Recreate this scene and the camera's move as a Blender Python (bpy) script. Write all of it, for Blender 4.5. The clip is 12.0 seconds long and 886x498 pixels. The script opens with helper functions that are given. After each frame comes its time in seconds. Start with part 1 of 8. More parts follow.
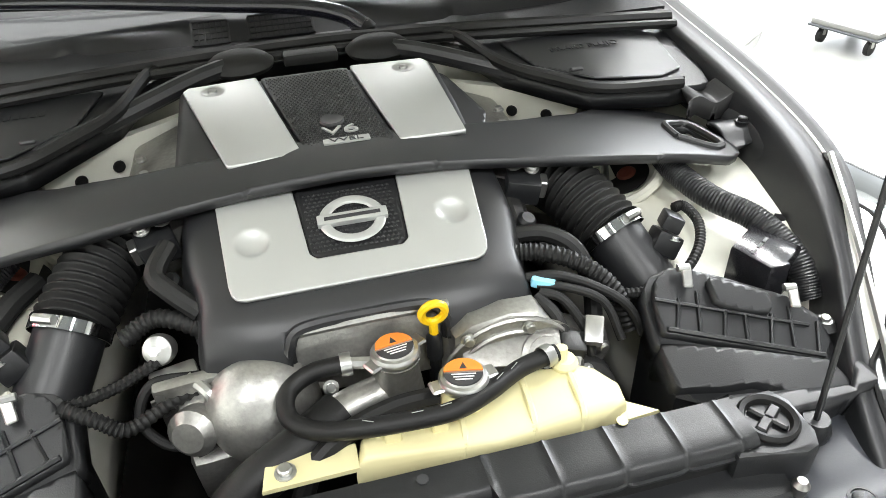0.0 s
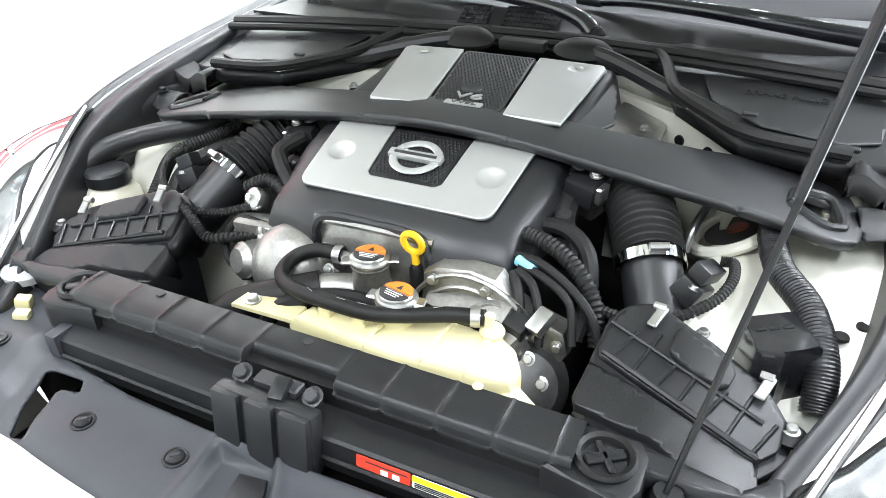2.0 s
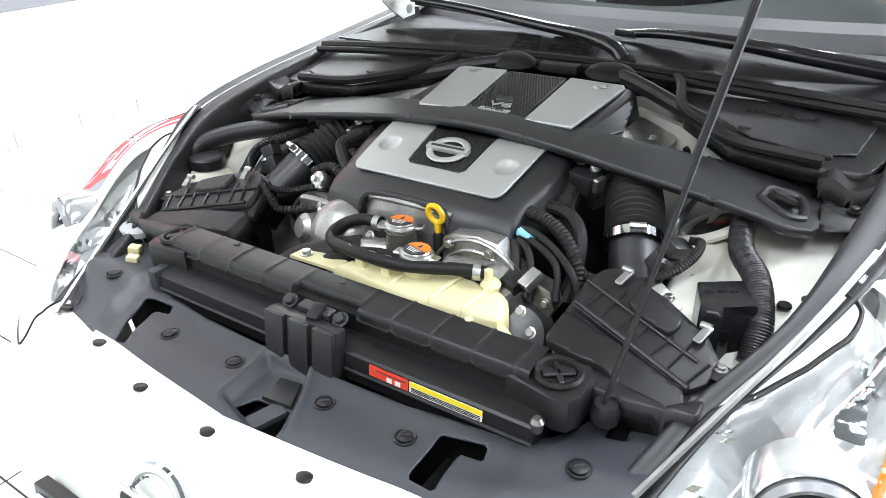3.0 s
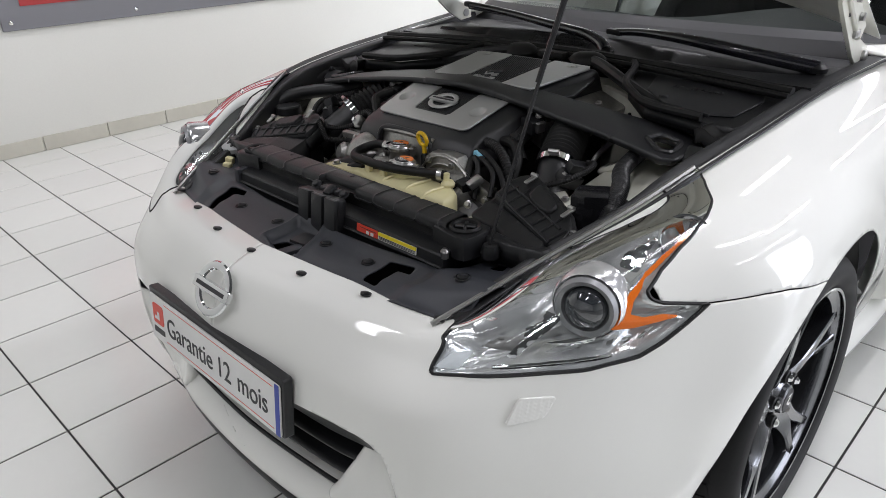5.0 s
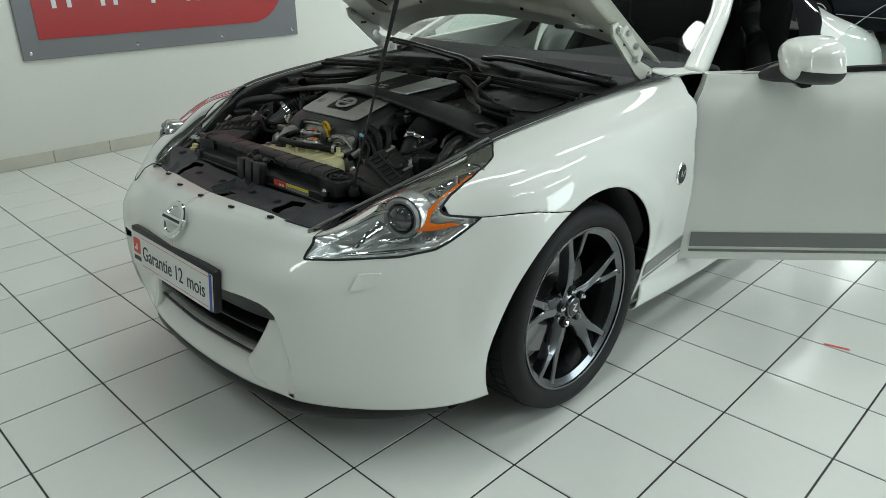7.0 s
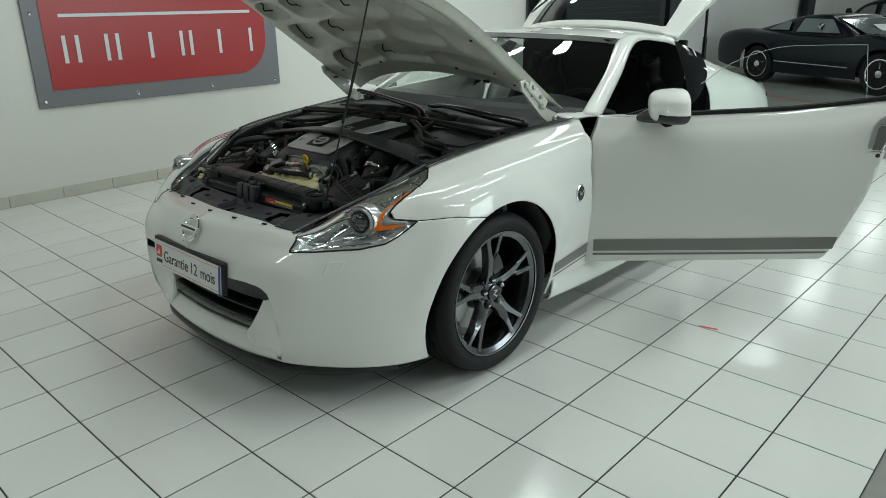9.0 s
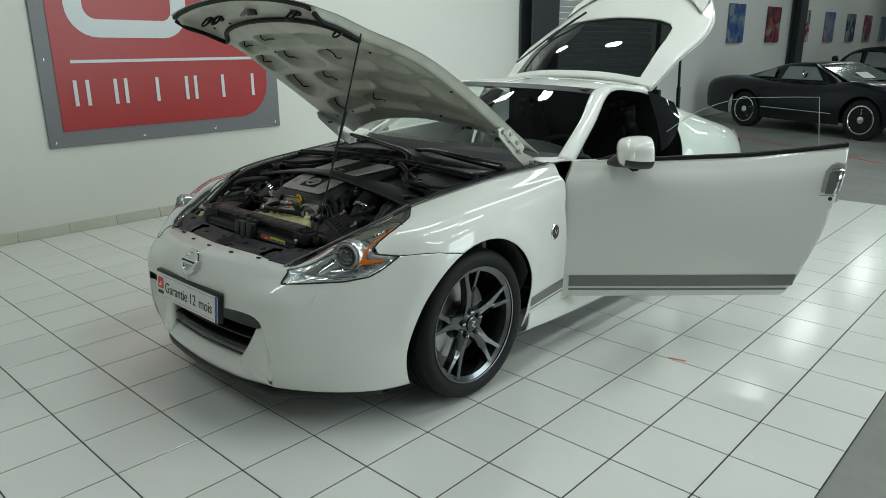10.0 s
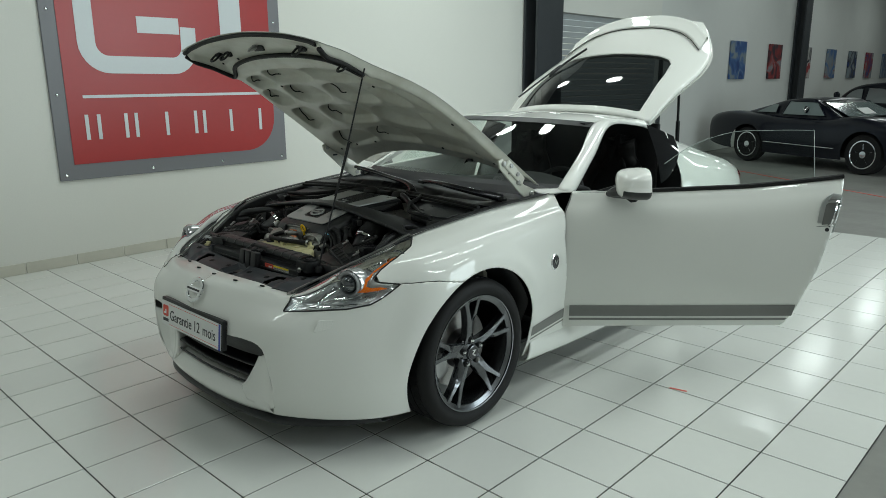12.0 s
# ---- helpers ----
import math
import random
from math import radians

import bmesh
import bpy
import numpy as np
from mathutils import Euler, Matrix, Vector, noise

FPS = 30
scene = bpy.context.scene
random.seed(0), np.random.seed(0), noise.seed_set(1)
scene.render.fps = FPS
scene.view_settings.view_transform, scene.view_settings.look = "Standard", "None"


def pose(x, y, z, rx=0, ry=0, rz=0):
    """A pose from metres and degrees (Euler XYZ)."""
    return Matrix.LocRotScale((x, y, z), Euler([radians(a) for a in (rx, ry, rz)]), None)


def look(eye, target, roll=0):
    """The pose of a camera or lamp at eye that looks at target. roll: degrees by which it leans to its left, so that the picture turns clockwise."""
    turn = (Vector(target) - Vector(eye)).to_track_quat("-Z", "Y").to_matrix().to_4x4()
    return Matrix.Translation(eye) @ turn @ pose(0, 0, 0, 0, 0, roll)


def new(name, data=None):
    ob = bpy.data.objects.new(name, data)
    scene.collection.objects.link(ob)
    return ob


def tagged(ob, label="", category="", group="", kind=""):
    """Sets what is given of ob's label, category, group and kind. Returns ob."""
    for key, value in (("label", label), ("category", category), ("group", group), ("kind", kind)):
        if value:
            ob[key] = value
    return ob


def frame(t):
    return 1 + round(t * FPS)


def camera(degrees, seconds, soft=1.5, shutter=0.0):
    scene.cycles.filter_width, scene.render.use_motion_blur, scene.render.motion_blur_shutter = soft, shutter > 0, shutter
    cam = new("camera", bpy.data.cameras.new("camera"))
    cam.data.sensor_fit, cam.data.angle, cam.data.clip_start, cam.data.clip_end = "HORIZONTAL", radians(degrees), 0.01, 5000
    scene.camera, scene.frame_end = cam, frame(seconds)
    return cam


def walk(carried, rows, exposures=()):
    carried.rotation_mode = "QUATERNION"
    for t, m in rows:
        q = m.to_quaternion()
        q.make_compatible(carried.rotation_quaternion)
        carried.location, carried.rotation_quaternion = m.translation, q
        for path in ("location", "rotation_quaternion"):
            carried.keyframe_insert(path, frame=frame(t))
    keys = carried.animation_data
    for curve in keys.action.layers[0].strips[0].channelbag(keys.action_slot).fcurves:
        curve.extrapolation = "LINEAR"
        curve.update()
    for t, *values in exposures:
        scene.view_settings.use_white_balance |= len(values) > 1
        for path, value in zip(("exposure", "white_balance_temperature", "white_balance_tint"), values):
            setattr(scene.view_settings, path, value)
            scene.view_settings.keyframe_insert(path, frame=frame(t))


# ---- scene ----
cam = camera(64.4, 12.0, soft=0.6)
PATH = [
    (0, (-0.082, -0.007, 1.362), (0.286, 1.574, 0.193), -2.3),
    (0.5, (0.043, -0.057, 1.372), (0.156, 1.561, 0.201), -1.7),
    (1, (0.183, -0.045, 1.344), (0.025, 1.587, 0.198), -0.8),
    (1.5, (0.313, -0.056, 1.329), (-0.183, 1.535, 0.223), -2.1),
    (2, (0.419, -0.107, 1.324), (-0.332, 1.414, 0.265), -1.4),
    (2.5, (0.523, -0.19, 1.322), (-0.375, 1.294, 0.327), -2.2),
    (3, (0.623, -0.255, 1.329), (-0.377, 1.196, 0.382), -1.9),
    (5, (1.175, -0.508, 1.335), (-0.092, 0.764, 0.453), -1.4),
    (5.5, (1.369, -0.557, 1.344), (0.086, 0.719, 0.491), -1.2),
    (6, (1.546, -0.634, 1.346), (0.249, 0.645, 0.52), -1.2),
    (6.5, (1.715, -0.726, 1.349), (0.417, 0.569, 0.549), -1.1),
    (7, (1.927, -0.79, 1.37), (0.628, 0.519, 0.596), -0.7),
    (9, (2.511, -1.213, 1.486), (1.224, 0.165, 0.819), -0.8),
    (9.5, (2.634, -1.282, 1.508), (1.347, 0.122, 0.898), -0.5),
    (10, (2.717, -1.318, 1.536), (1.408, 0.086, 0.975), -0.4),
    (10.5, (2.751, -1.339, 1.542), (1.425, 0.068, 1.029), -0.5),
    (11, (2.769, -1.351, 1.549), (1.431, 0.057, 1.071), -0.4),
    (11.5, (2.773, -1.349, 1.536), (1.431, 0.061, 1.074), -0.5),
    (12, (2.768, -1.34, 1.525), (1.43, 0.071, 1.059), -0.4),
]
# the camera is set bright over the open bonnet and closes down as it backs away
EXPOSURES = [(0.0, 2.88, 6750, 23), (1.0, 2.99, 6550, 23), (2.0, 3.12, 6350, 24), (2.5, 2.90, 6250, 24), (3.2, 2.4, 6300, 26), (4.0, 1.6, 6500, 29), (4.8, 0.88, 6550, 31), (5.0, 0.78, 6550, 30), (5.5, 0.52, 6500, 19), (6.0, 0.42, 6500, 15), (7.0, 0.26, 6500, 11), (9.0, 0.06, 6500, 10), (12.0, 0.0, 6500, 10)]
walk(cam, [(t, look(eye, target, roll)) for t, eye, target, roll in PATH], EXPOSURES)

# ---- light: strip luminaires under the hall roof, daylight from the open side of the hall, an added front fill ----
world = bpy.data.worlds.new("hall_world")
scene.world = world
world.use_nodes = True
sky = world.node_tree.nodes.new("ShaderNodeTexSky")
sky.sky_type, sky.sun_disc = "NISHITA", False
sky.sun_elevation, sky.sun_rotation = radians(40), radians(120)
world.node_tree.nodes["Background"].inputs[1].default_value = 0.1
world.node_tree.links.new(sky.outputs[0], world.node_tree.nodes["Background"].inputs[0])


def area_light(name, m, sx, sy, watts, colour):
    lamp = bpy.data.lights.new(name, "AREA")
    lamp.shape, lamp.size, lamp.size_y, lamp.energy, lamp.color = "RECTANGLE", sx, sy, watts, colour
    ob = new(name, lamp)
    ob.matrix_world = m
    return ob


COOL = (0.89, 1.0, 0.965)
ROOF_Z = 5.0
# strips from y 20 on and the last two are added fill, not known luminaires
STRIPS = [(-1.4, 1.6), (0.9, 1.6), (3.1, 2.5), (0.9, 5.2), (3.6, 5.2), (-1.0, 10.0), (2.2, 10.0), (-1.4, 15.0), (2.2, 16.0), (-1.4, 20.0), (-1.4, 25.0), (2.2, 22.0), (-1.4, -2.2), (1.6, -2.6), (7.2, 2.2), (6.6, 5.4)]
for sx_, sy_ in STRIPS:
    area_light("strip_lamp", pose(sx_, sy_, ROOF_Z - 0.32), 0.28, 2.4, (25 if sx_ < 0 else 31 if sx_ < 3 else 42) * (0.92 if sy_ < 0 else 1.0), COOL)
# round high bay lamps over the car
ROUND = [(-1.47, 4.57), (-2.9, 4.75)]
for sx_, sy_ in ROUND:
    lamp_ob = area_light("high_bay_source", pose(sx_, sy_, 4.46), 0.42, 0.42, 22, COOL)
    lamp_ob.data.shape = "DISK"
area_light("daylight_gate", pose(8.7, 6.6, 2.3, 0, 90, 0), 4.0, 4.2, 320, (0.82, 0.97, 1.0))
# unseen fill panel before the closed back wall, added to light the nose
area_light("front_fill", pose(4.6, -6.7, 2.5, -90, 0, 180), 8.0, 3.6, 9, (0.90, 1.0, 0.97))

# ---- small building library ----
def mesh_of(verts, faces, smooth=True):
    me = bpy.data.meshes.new("m")
    me.from_pydata([tuple(v) for v in verts], [], [tuple(f) for f in faces])
    if smooth:
        me.polygons.foreach_set("use_smooth", [True] * len(me.polygons))
    me.update()
    return me


def thing(name, label, category, kind="", group="", at=(0, 0, 0), data=None):
    ob = new(name, data)
    ob.location = at
    return tagged(ob, label, category, group, kind)


def part(name, shape, mat, parent=None, label="", smooth=True, sharp=None):
    """Links one bmesh, mesh or (verts, faces) as one mesh object under its parent."""
    if isinstance(shape, bmesh.types.BMesh):
        me = bpy.data.meshes.new(name)
        bmesh.ops.recalc_face_normals(shape, faces=shape.faces[:])
        shape.to_mesh(me)
        shape.free()
        if smooth:
            me.polygons.foreach_set("use_smooth", [True] * len(me.polygons))
            me.set_sharp_from_angle(angle=radians(sharp or 35))
    elif isinstance(shape, tuple):
        me = mesh_of(*shape, smooth=smooth)
        if smooth and sharp:
            me.set_sharp_from_angle(angle=radians(sharp))
    else:
        me = shape
    me.materials.clear()
    me.materials.append(mat)
    ob = new(name, me)
    if parent:
        ob.parent = parent
    if label:
        ob["label"] = label
    return ob


def thick(ob, t, offset=-1.0):
    """Gives a body panel its thickness, inwards from a skin that faces out of the car."""
    n = sum((f.normal.dot(f.center - Vector((0, 2.3, 0.5))) * f.area for f in ob.data.polygons), 0.0)
    if n < 0:
        ob.data.flip_normals()
    mod = ob.modifiers.new("shell", "SOLIDIFY")
    mod.thickness, mod.offset = t, offset
    return ob


def box(size, at=(0, 0, 0), rot=(0, 0, 0), bevel=0.0, bm=None, seg=2, taper=1.0):
    bm = bm or bmesh.new()
    m = pose(*at, *rot)
    made = bmesh.ops.create_cube(bm, size=1.0)["verts"]
    for v in made:
        k = taper if v.co.z > 0 else 1.0
        v.co = Vector((v.co.x * size[0] * k, v.co.y * size[1] * k, v.co.z * size[2]))
    if bevel:
        edges = list({e for v in made for e in v.link_edges})
        out = bmesh.ops.bevel(bm, geom=edges, offset=bevel, segments=seg, affect="EDGES", profile=0.6)
        made = list({v for f in out["faces"] for v in f.verts} | {v for v in made if v.is_valid})
    for v in made:
        v.co = m @ v.co
    return bm


def lathe(profile, n=24, bm=None, m=Matrix(), cap=True):
    """Turns (radius, height) pairs about the local z axis."""
    bm = bm or bmesh.new()
    rings = []
    for r, z in profile:
        rings.append([bm.verts.new(m @ Vector((r * math.cos(a), r * math.sin(a), z))) for a in np.linspace(0, 2 * math.pi, n, endpoint=False)])
    for a, b in zip(rings, rings[1:]):
        for i in range(n):
            bm.faces.new((a[i], a[(i + 1) % n], b[(i + 1) % n], b[i]))
    if cap:
        bm.faces.new(rings[0][::-1])
        bm.faces.new(rings[-1])
    return bm


def spline(points, n):
    """n points along a Catmull-Rom curve through the given ones."""
    p = np.array(points, float)
    k = len(p)
    out = []
    for s in np.linspace(0, k - 1, n):
        i = min(int(s), k - 2)
        t = s - i
        a, b = p[i], p[i + 1]
        za = p[i - 1] if i > 0 else 2 * a - b
        zb = p[i + 2] if i + 2 < k else 2 * b - a
        out.append(0.5 * (2 * a + (b - za) * t + (2 * za - 5 * a + 4 * b - zb) * t * t + (3 * a - za - 3 * b + zb) * t ** 3))
    return np.array(out)


def tube(points, radius, n=10, steps=0, bm=None, cap=True):
    """Sweeps a round section along points; radius is a number or a function of 0 to 1."""
    bm = bm or bmesh.new()
    p = spline(points, steps) if steps else np.array(points, float)
    t = np.gradient(p, axis=0)
    t /= np.linalg.norm(t, axis=1)[:, None] + 1e-9
    u = np.cross(t[0], (0.13, 0.21, 0.97))
    u /= np.linalg.norm(u)
    rings = []
    for i, (c, d) in enumerate(zip(p, t)):
        u = u - d * (u @ d)
        u /= np.linalg.norm(u)
        w = np.cross(d, u)
        r = radius(i / (len(p) - 1)) if callable(radius) else radius
        rings.append([bm.verts.new(c + r * (math.cos(a) * u + math.sin(a) * w)) for a in np.linspace(0, 2 * math.pi, n, endpoint=False)])
    for a, b in zip(rings, rings[1:]):
        for i in range(n):
            bm.faces.new((a[i], a[(i + 1) % n], b[(i + 1) % n], b[i]))
    if cap:
        bm.faces.new(rings[0][::-1])
        bm.faces.new(rings[-1])
    return bm


def ribbed(r, ribs, depth):
    return lambda s: r - depth * (0.5 - 0.5 * math.cos(2 * math.pi * ribs * s)) ** 0.7


def loft(rows, nu, nv):
    """A smooth grid through rows of control points: array [nu, nv, 3]."""
    along = np.array([spline(r, nv) for r in rows])
    return np.stack([spline(along[:, j], nu) for j in range(nv)], 1)


def grid_faces(nu, nv, closed=False):
    f = [(i * nv + j, i * nv + j + 1, (i + 1) * nv + j + 1, (i + 1) * nv + j) for i in range(nu - 1) for j in range(nv - 1)]
    if closed:
        f += [(i * nv + nv - 1, i * nv, (i + 1) * nv, (i + 1) * nv + nv - 1) for i in range(nu - 1)]
    return f


def clip(verts, faces, value):
    """Keeps the part of a mesh where value (one number a vertex) is positive, cut cleanly along the zero line."""
    verts, value = [np.array(v, float) for v in verts], list(value)
    cut, out = {}, []
    for f in faces:
        g = []
        for a, b in zip(f, (*f[1:], f[0])):
            if value[a] >= 0:
                g.append(a)
            if (value[a] >= 0) != (value[b] >= 0):
                key = (min(a, b), max(a, b))
                if key not in cut:
                    s = value[a] / (value[a] - value[b])
                    cut[key] = len(verts)
                    verts.append(verts[a] + s * (verts[b] - verts[a]))
                    value.append(0.0)
                g.append(cut[key])
        if len(g) > 2:
            out.append(g)
    used = sorted({i for f in out for i in f})
    at = {i: n for n, i in enumerate(used)}
    return [verts[i] for i in used], [[at[i] for i in f] for f in out]


def mirrored(verts, faces):
    n = len(verts)
    return [*verts, *[np.array(v) * (-1, 1, 1) for v in verts]], [*faces, *[[i + n for i in f][::-1] for f in faces]]


def flip(verts, faces):
    return [np.array(v) * (-1, 1, 1) for v in verts], [list(f)[::-1] for f in faces]


def outside(poly, p):
    """Signed distance of 2D points to a closed polygon: positive outside."""
    poly, p = np.array(poly, float), np.array(p, float)
    best, inside = np.full(len(p), 1e9), np.zeros(len(p), bool)
    for a, b in zip(poly, np.roll(poly, -1, 0)):
        d = b - a
        s = np.clip(((p - a) @ d) / (d @ d), 0, 1)
        best = np.minimum(best, np.linalg.norm(p - a - s[:, None] * d, axis=1))
        cross = (a[1] > p[:, 1]) != (b[1] > p[:, 1])
        inside ^= cross & (p[:, 0] < d[0] * (p[:, 1] - a[1]) / (d[1] if abs(d[1]) > 1e-9 else 1e-9) + a[0])
    return np.where(inside, -best, best)


def plate(outline, z0, z1, bevel=0.0, bm=None, m=Matrix(), seg=2):
    """A flat outline in xy, raised from z0 to z1, its upper rim rounded."""
    bm = bm or bmesh.new()
    low = [bm.verts.new(m @ Vector((x, y, z0))) for x, y in outline]
    top = [bm.verts.new(m @ Vector((x, y, z1))) for x, y in outline]
    n = len(outline)
    for i in range(n):
        bm.faces.new((low[i], low[(i + 1) % n], top[(i + 1) % n], top[i]))
    cap = bm.faces.new(top)
    bm.faces.new(low[::-1])
    if bevel:
        bmesh.ops.bevel(bm, geom=list(cap.edges), offset=bevel, segments=seg, affect="EDGES", profile=0.6)
    return bm


def rounded(w, h, r, n=4, cx=0.0, cy=0.0):
    pts = []
    for sx, sy, a0 in ((1, 1, 0), (-1, 1, 90), (-1, -1, 180), (1, -1, 270)):
        for k in range(n + 1):
            a = radians(a0 + 90 * k / n)
            pts.append((cx + sx * (w / 2 - r) + r * math.cos(a), cy + sy * (h / 2 - r) + r * math.sin(a)))
    return pts


def words(text, size, depth=0.0006):
    """Flat raised lettering in the xy plane, centred."""
    cu = bpy.data.curves.new("words", "FONT")
    cu.body, cu.size, cu.extrude, cu.align_x, cu.align_y = text, size, depth, "CENTER", "CENTER"
    ob = bpy.data.objects.new("words", cu)
    scene.collection.objects.link(ob)
    me = bpy.data.meshes.new_from_object(ob.evaluated_get(bpy.context.evaluated_depsgraph_get()))
    bpy.data.objects.remove(ob)
    return me

# ---- materials ----
def material(name, colour, rough=0.5, metal=0.0, grain=0.0, scale=40.0, bump=0.0, wear=0.0, wear_scale=3.0, wear_colour=None, coat=0.0, spec=0.5, random_amount=0.0, rough_var=0.1):
    """A plain surface with variation at two scales: fine grain and broad wear."""
    mat = bpy.data.materials.new(name)
    mat.use_nodes = True
    nt = mat.node_tree
    b = nt.nodes["Principled BSDF"]
    b.inputs["Metallic"].default_value = metal
    b.inputs["Specular IOR Level"].default_value = spec
    b.inputs["Coat Weight"].default_value = coat
    b.inputs["Coat Roughness"].default_value = 0.04
    tc = nt.nodes.new("ShaderNodeTexCoord")

    def noise_at(s, detail=4.0):
        n = nt.nodes.new("ShaderNodeTexNoise")
        n.inputs["Scale"].default_value, n.inputs["Detail"].default_value = s, detail
        nt.links.new(tc.outputs["Object"], n.inputs["Vector"])
        return n

    def mix(kind, fac, a, c):
        n = nt.nodes.new("ShaderNodeMix")
        n.data_type, n.blend_type = "RGBA", kind
        for sock, v in ((n.inputs[0], fac), (n.inputs[6], a), (n.inputs[7], c)):
            if isinstance(v, bpy.types.NodeSocket):
                nt.links.new(v, sock)
            else:
                sock.default_value = v if isinstance(v, float) else (*v, 1) if len(v) == 3 else v
        return n.outputs[2]

    fine, broad = noise_at(scale), noise_at(wear_scale, 6.0)
    col = tuple(colour)
    dark = tuple(c * (1 - grain) for c in colour)
    light = tuple(min(1.0, c * (1 + grain)) for c in colour)
    out = mix("MIX", fine.outputs["Fac"], dark, light)
    if wear:
        ramp = nt.nodes.new("ShaderNodeMapRange")
        ramp.inputs[1].default_value, ramp.inputs[2].default_value = 0.45, 0.7
        ramp.inputs[4].default_value = wear
        nt.links.new(broad.outputs["Fac"], ramp.inputs[0])
        out = mix("MIX", ramp.outputs[0], out, wear_colour or tuple(c * 0.7 for c in col))
    if random_amount:
        info = nt.nodes.new("ShaderNodeObjectInfo")
        mr = nt.nodes.new("ShaderNodeMapRange")
        mr.inputs[3].default_value, mr.inputs[4].default_value = 1 - random_amount, 1.0
        nt.links.new(info.outputs["Random"], mr.inputs[0])
        hsv = nt.nodes.new("ShaderNodeHueSaturation")
        nt.links.new(mr.outputs[0], hsv.inputs["Value"])
        nt.links.new(out, hsv.inputs["Color"])
        out = hsv.outputs[0]
    nt.links.new(out, b.inputs["Base Color"])
    rr = nt.nodes.new("ShaderNodeMapRange")
    rr.inputs[3].default_value, rr.inputs[4].default_value = max(0.02, rough * (1 - rough_var)), min(1.0, rough * (1 + rough_var))
    nt.links.new(broad.outputs["Fac"], rr.inputs[0])
    nt.links.new(rr.outputs[0], b.inputs["Roughness"])
    if bump:
        bp = nt.nodes.new("ShaderNodeBump")
        bp.inputs["Strength"].default_value, bp.inputs["Distance"].default_value = 0.5, bump
        nt.links.new(fine.outputs["Fac"], bp.inputs["Height"])
        nt.links.new(bp.outputs[0], b.inputs["Normal"])
    return mat


def glassy(name, colour, rough=0.0, ior=1.45):
    """Thin clear glass: sees through, mirrors at a slant."""
    mat = bpy.data.materials.new(name)
    mat.use_nodes = True
    nt = mat.node_tree
    nt.nodes.remove(nt.nodes["Principled BSDF"])
    tr, gl, fr, mx = (nt.nodes.new("ShaderNode" + k) for k in ("BsdfTransparent", "BsdfGlossy", "Fresnel", "MixShader"))
    tr.inputs[0].default_value = (*colour, 1)
    gl.inputs["Roughness"].default_value = rough
    fr.inputs[0].default_value = ior
    nt.links.new(fr.outputs[0], mx.inputs[0])
    nt.links.new(tr.outputs[0], mx.inputs[1])
    nt.links.new(gl.outputs[0], mx.inputs[2])
    nt.links.new(mx.outputs[0], nt.nodes["Material Output"].inputs[0])
    return mat


def glow(name, colour, strength):
    mat = bpy.data.materials.new(name)
    mat.use_nodes = True
    b = mat.node_tree.nodes["Principled BSDF"]
    b.inputs["Base Color"].default_value = (*colour, 1)
    b.inputs["Emission Color"].default_value = (*colour, 1)
    b.inputs["Emission Strength"].default_value = strength
    return mat


PAINT = material("pearl_white_paint", (0.80, 0.805, 0.76), 0.5, grain=0.015, scale=900, wear=0.04, coat=1.0, spec=0.15)
PRIMER = material("pale_inner_paint", (0.74, 0.74, 0.66), 0.34, grain=0.04, scale=60, wear=0.5, wear_colour=(0.50, 0.47, 0.37), wear_scale=8.0, coat=0.3)
BLACK = material("black_plastic", (0.012, 0.0125, 0.0135), 0.36, spec=0.4, grain=0.3, scale=700, bump=0.0004, wear=0.5, wear_colour=(0.018, 0.019, 0.021))
SATIN = material("satin_black_cover", (0.016, 0.0165, 0.018), 0.40, spec=0.55, grain=0.2, scale=900, bump=0.0002, wear=0.4, wear_colour=(0.021, 0.022, 0.024))
FELT = material("dark_grey_shroud", (0.034, 0.037, 0.044), 0.45, spec=0.5, grain=0.25, scale=500, bump=0.0003, wear=0.5, wear_colour=(0.05, 0.052, 0.058))
COWL = material("matt_black_scuttle_plastic", (0.016, 0.0165, 0.018), 0.5, spec=0.5, grain=0.25, scale=500, bump=0.0003, wear=0.5, wear_colour=(0.02, 0.021, 0.023))
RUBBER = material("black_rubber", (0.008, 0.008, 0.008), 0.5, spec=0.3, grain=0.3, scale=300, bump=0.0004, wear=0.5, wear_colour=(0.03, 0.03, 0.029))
TYRE = material("tyre_rubber", (0.009, 0.009, 0.0095), 0.6, spec=0.25, grain=0.25, scale=200, bump=0.0003, wear=0.6, wear_colour=(0.018, 0.0175, 0.017))
SILVER = material("satin_silver_paint", (0.50, 0.51, 0.50), 0.38, metal=0.55, grain=0.03, scale=1200, wear=0.08)
CHROME = material("chrome", (0.8, 0.81, 0.82), 0.06, metal=1.0, grain=0.02)
ALLOY = material("cast_aluminium", (0.40, 0.395, 0.375), 0.38, metal=0.85, grain=0.30, scale=180, bump=0.001, wear=0.6, wear_colour=(0.16, 0.15, 0.135), wear_scale=14)
STEEL = material("zinc_steel", (0.5, 0.5, 0.49), 0.3, metal=0.95, grain=0.15, scale=120, wear=0.4, wear_colour=(0.3, 0.29, 0.27), wear_scale=12)
WHEEL = material("smoked_wheel_paint", (0.115, 0.12, 0.13), 0.24, metal=0.9, grain=0.03, scale=900, coat=0.8)
DISC = material("brake_disc_steel", (0.3, 0.29, 0.28), 0.35, metal=1.0, grain=0.2, scale=150, wear=0.4)
TANK = material("yellowed_tank_plastic", (0.72, 0.66, 0.38), 0.42, grain=0.06, scale=30, wear=0.5, wear_colour=(0.6, 0.52, 0.27), wear_scale=7)
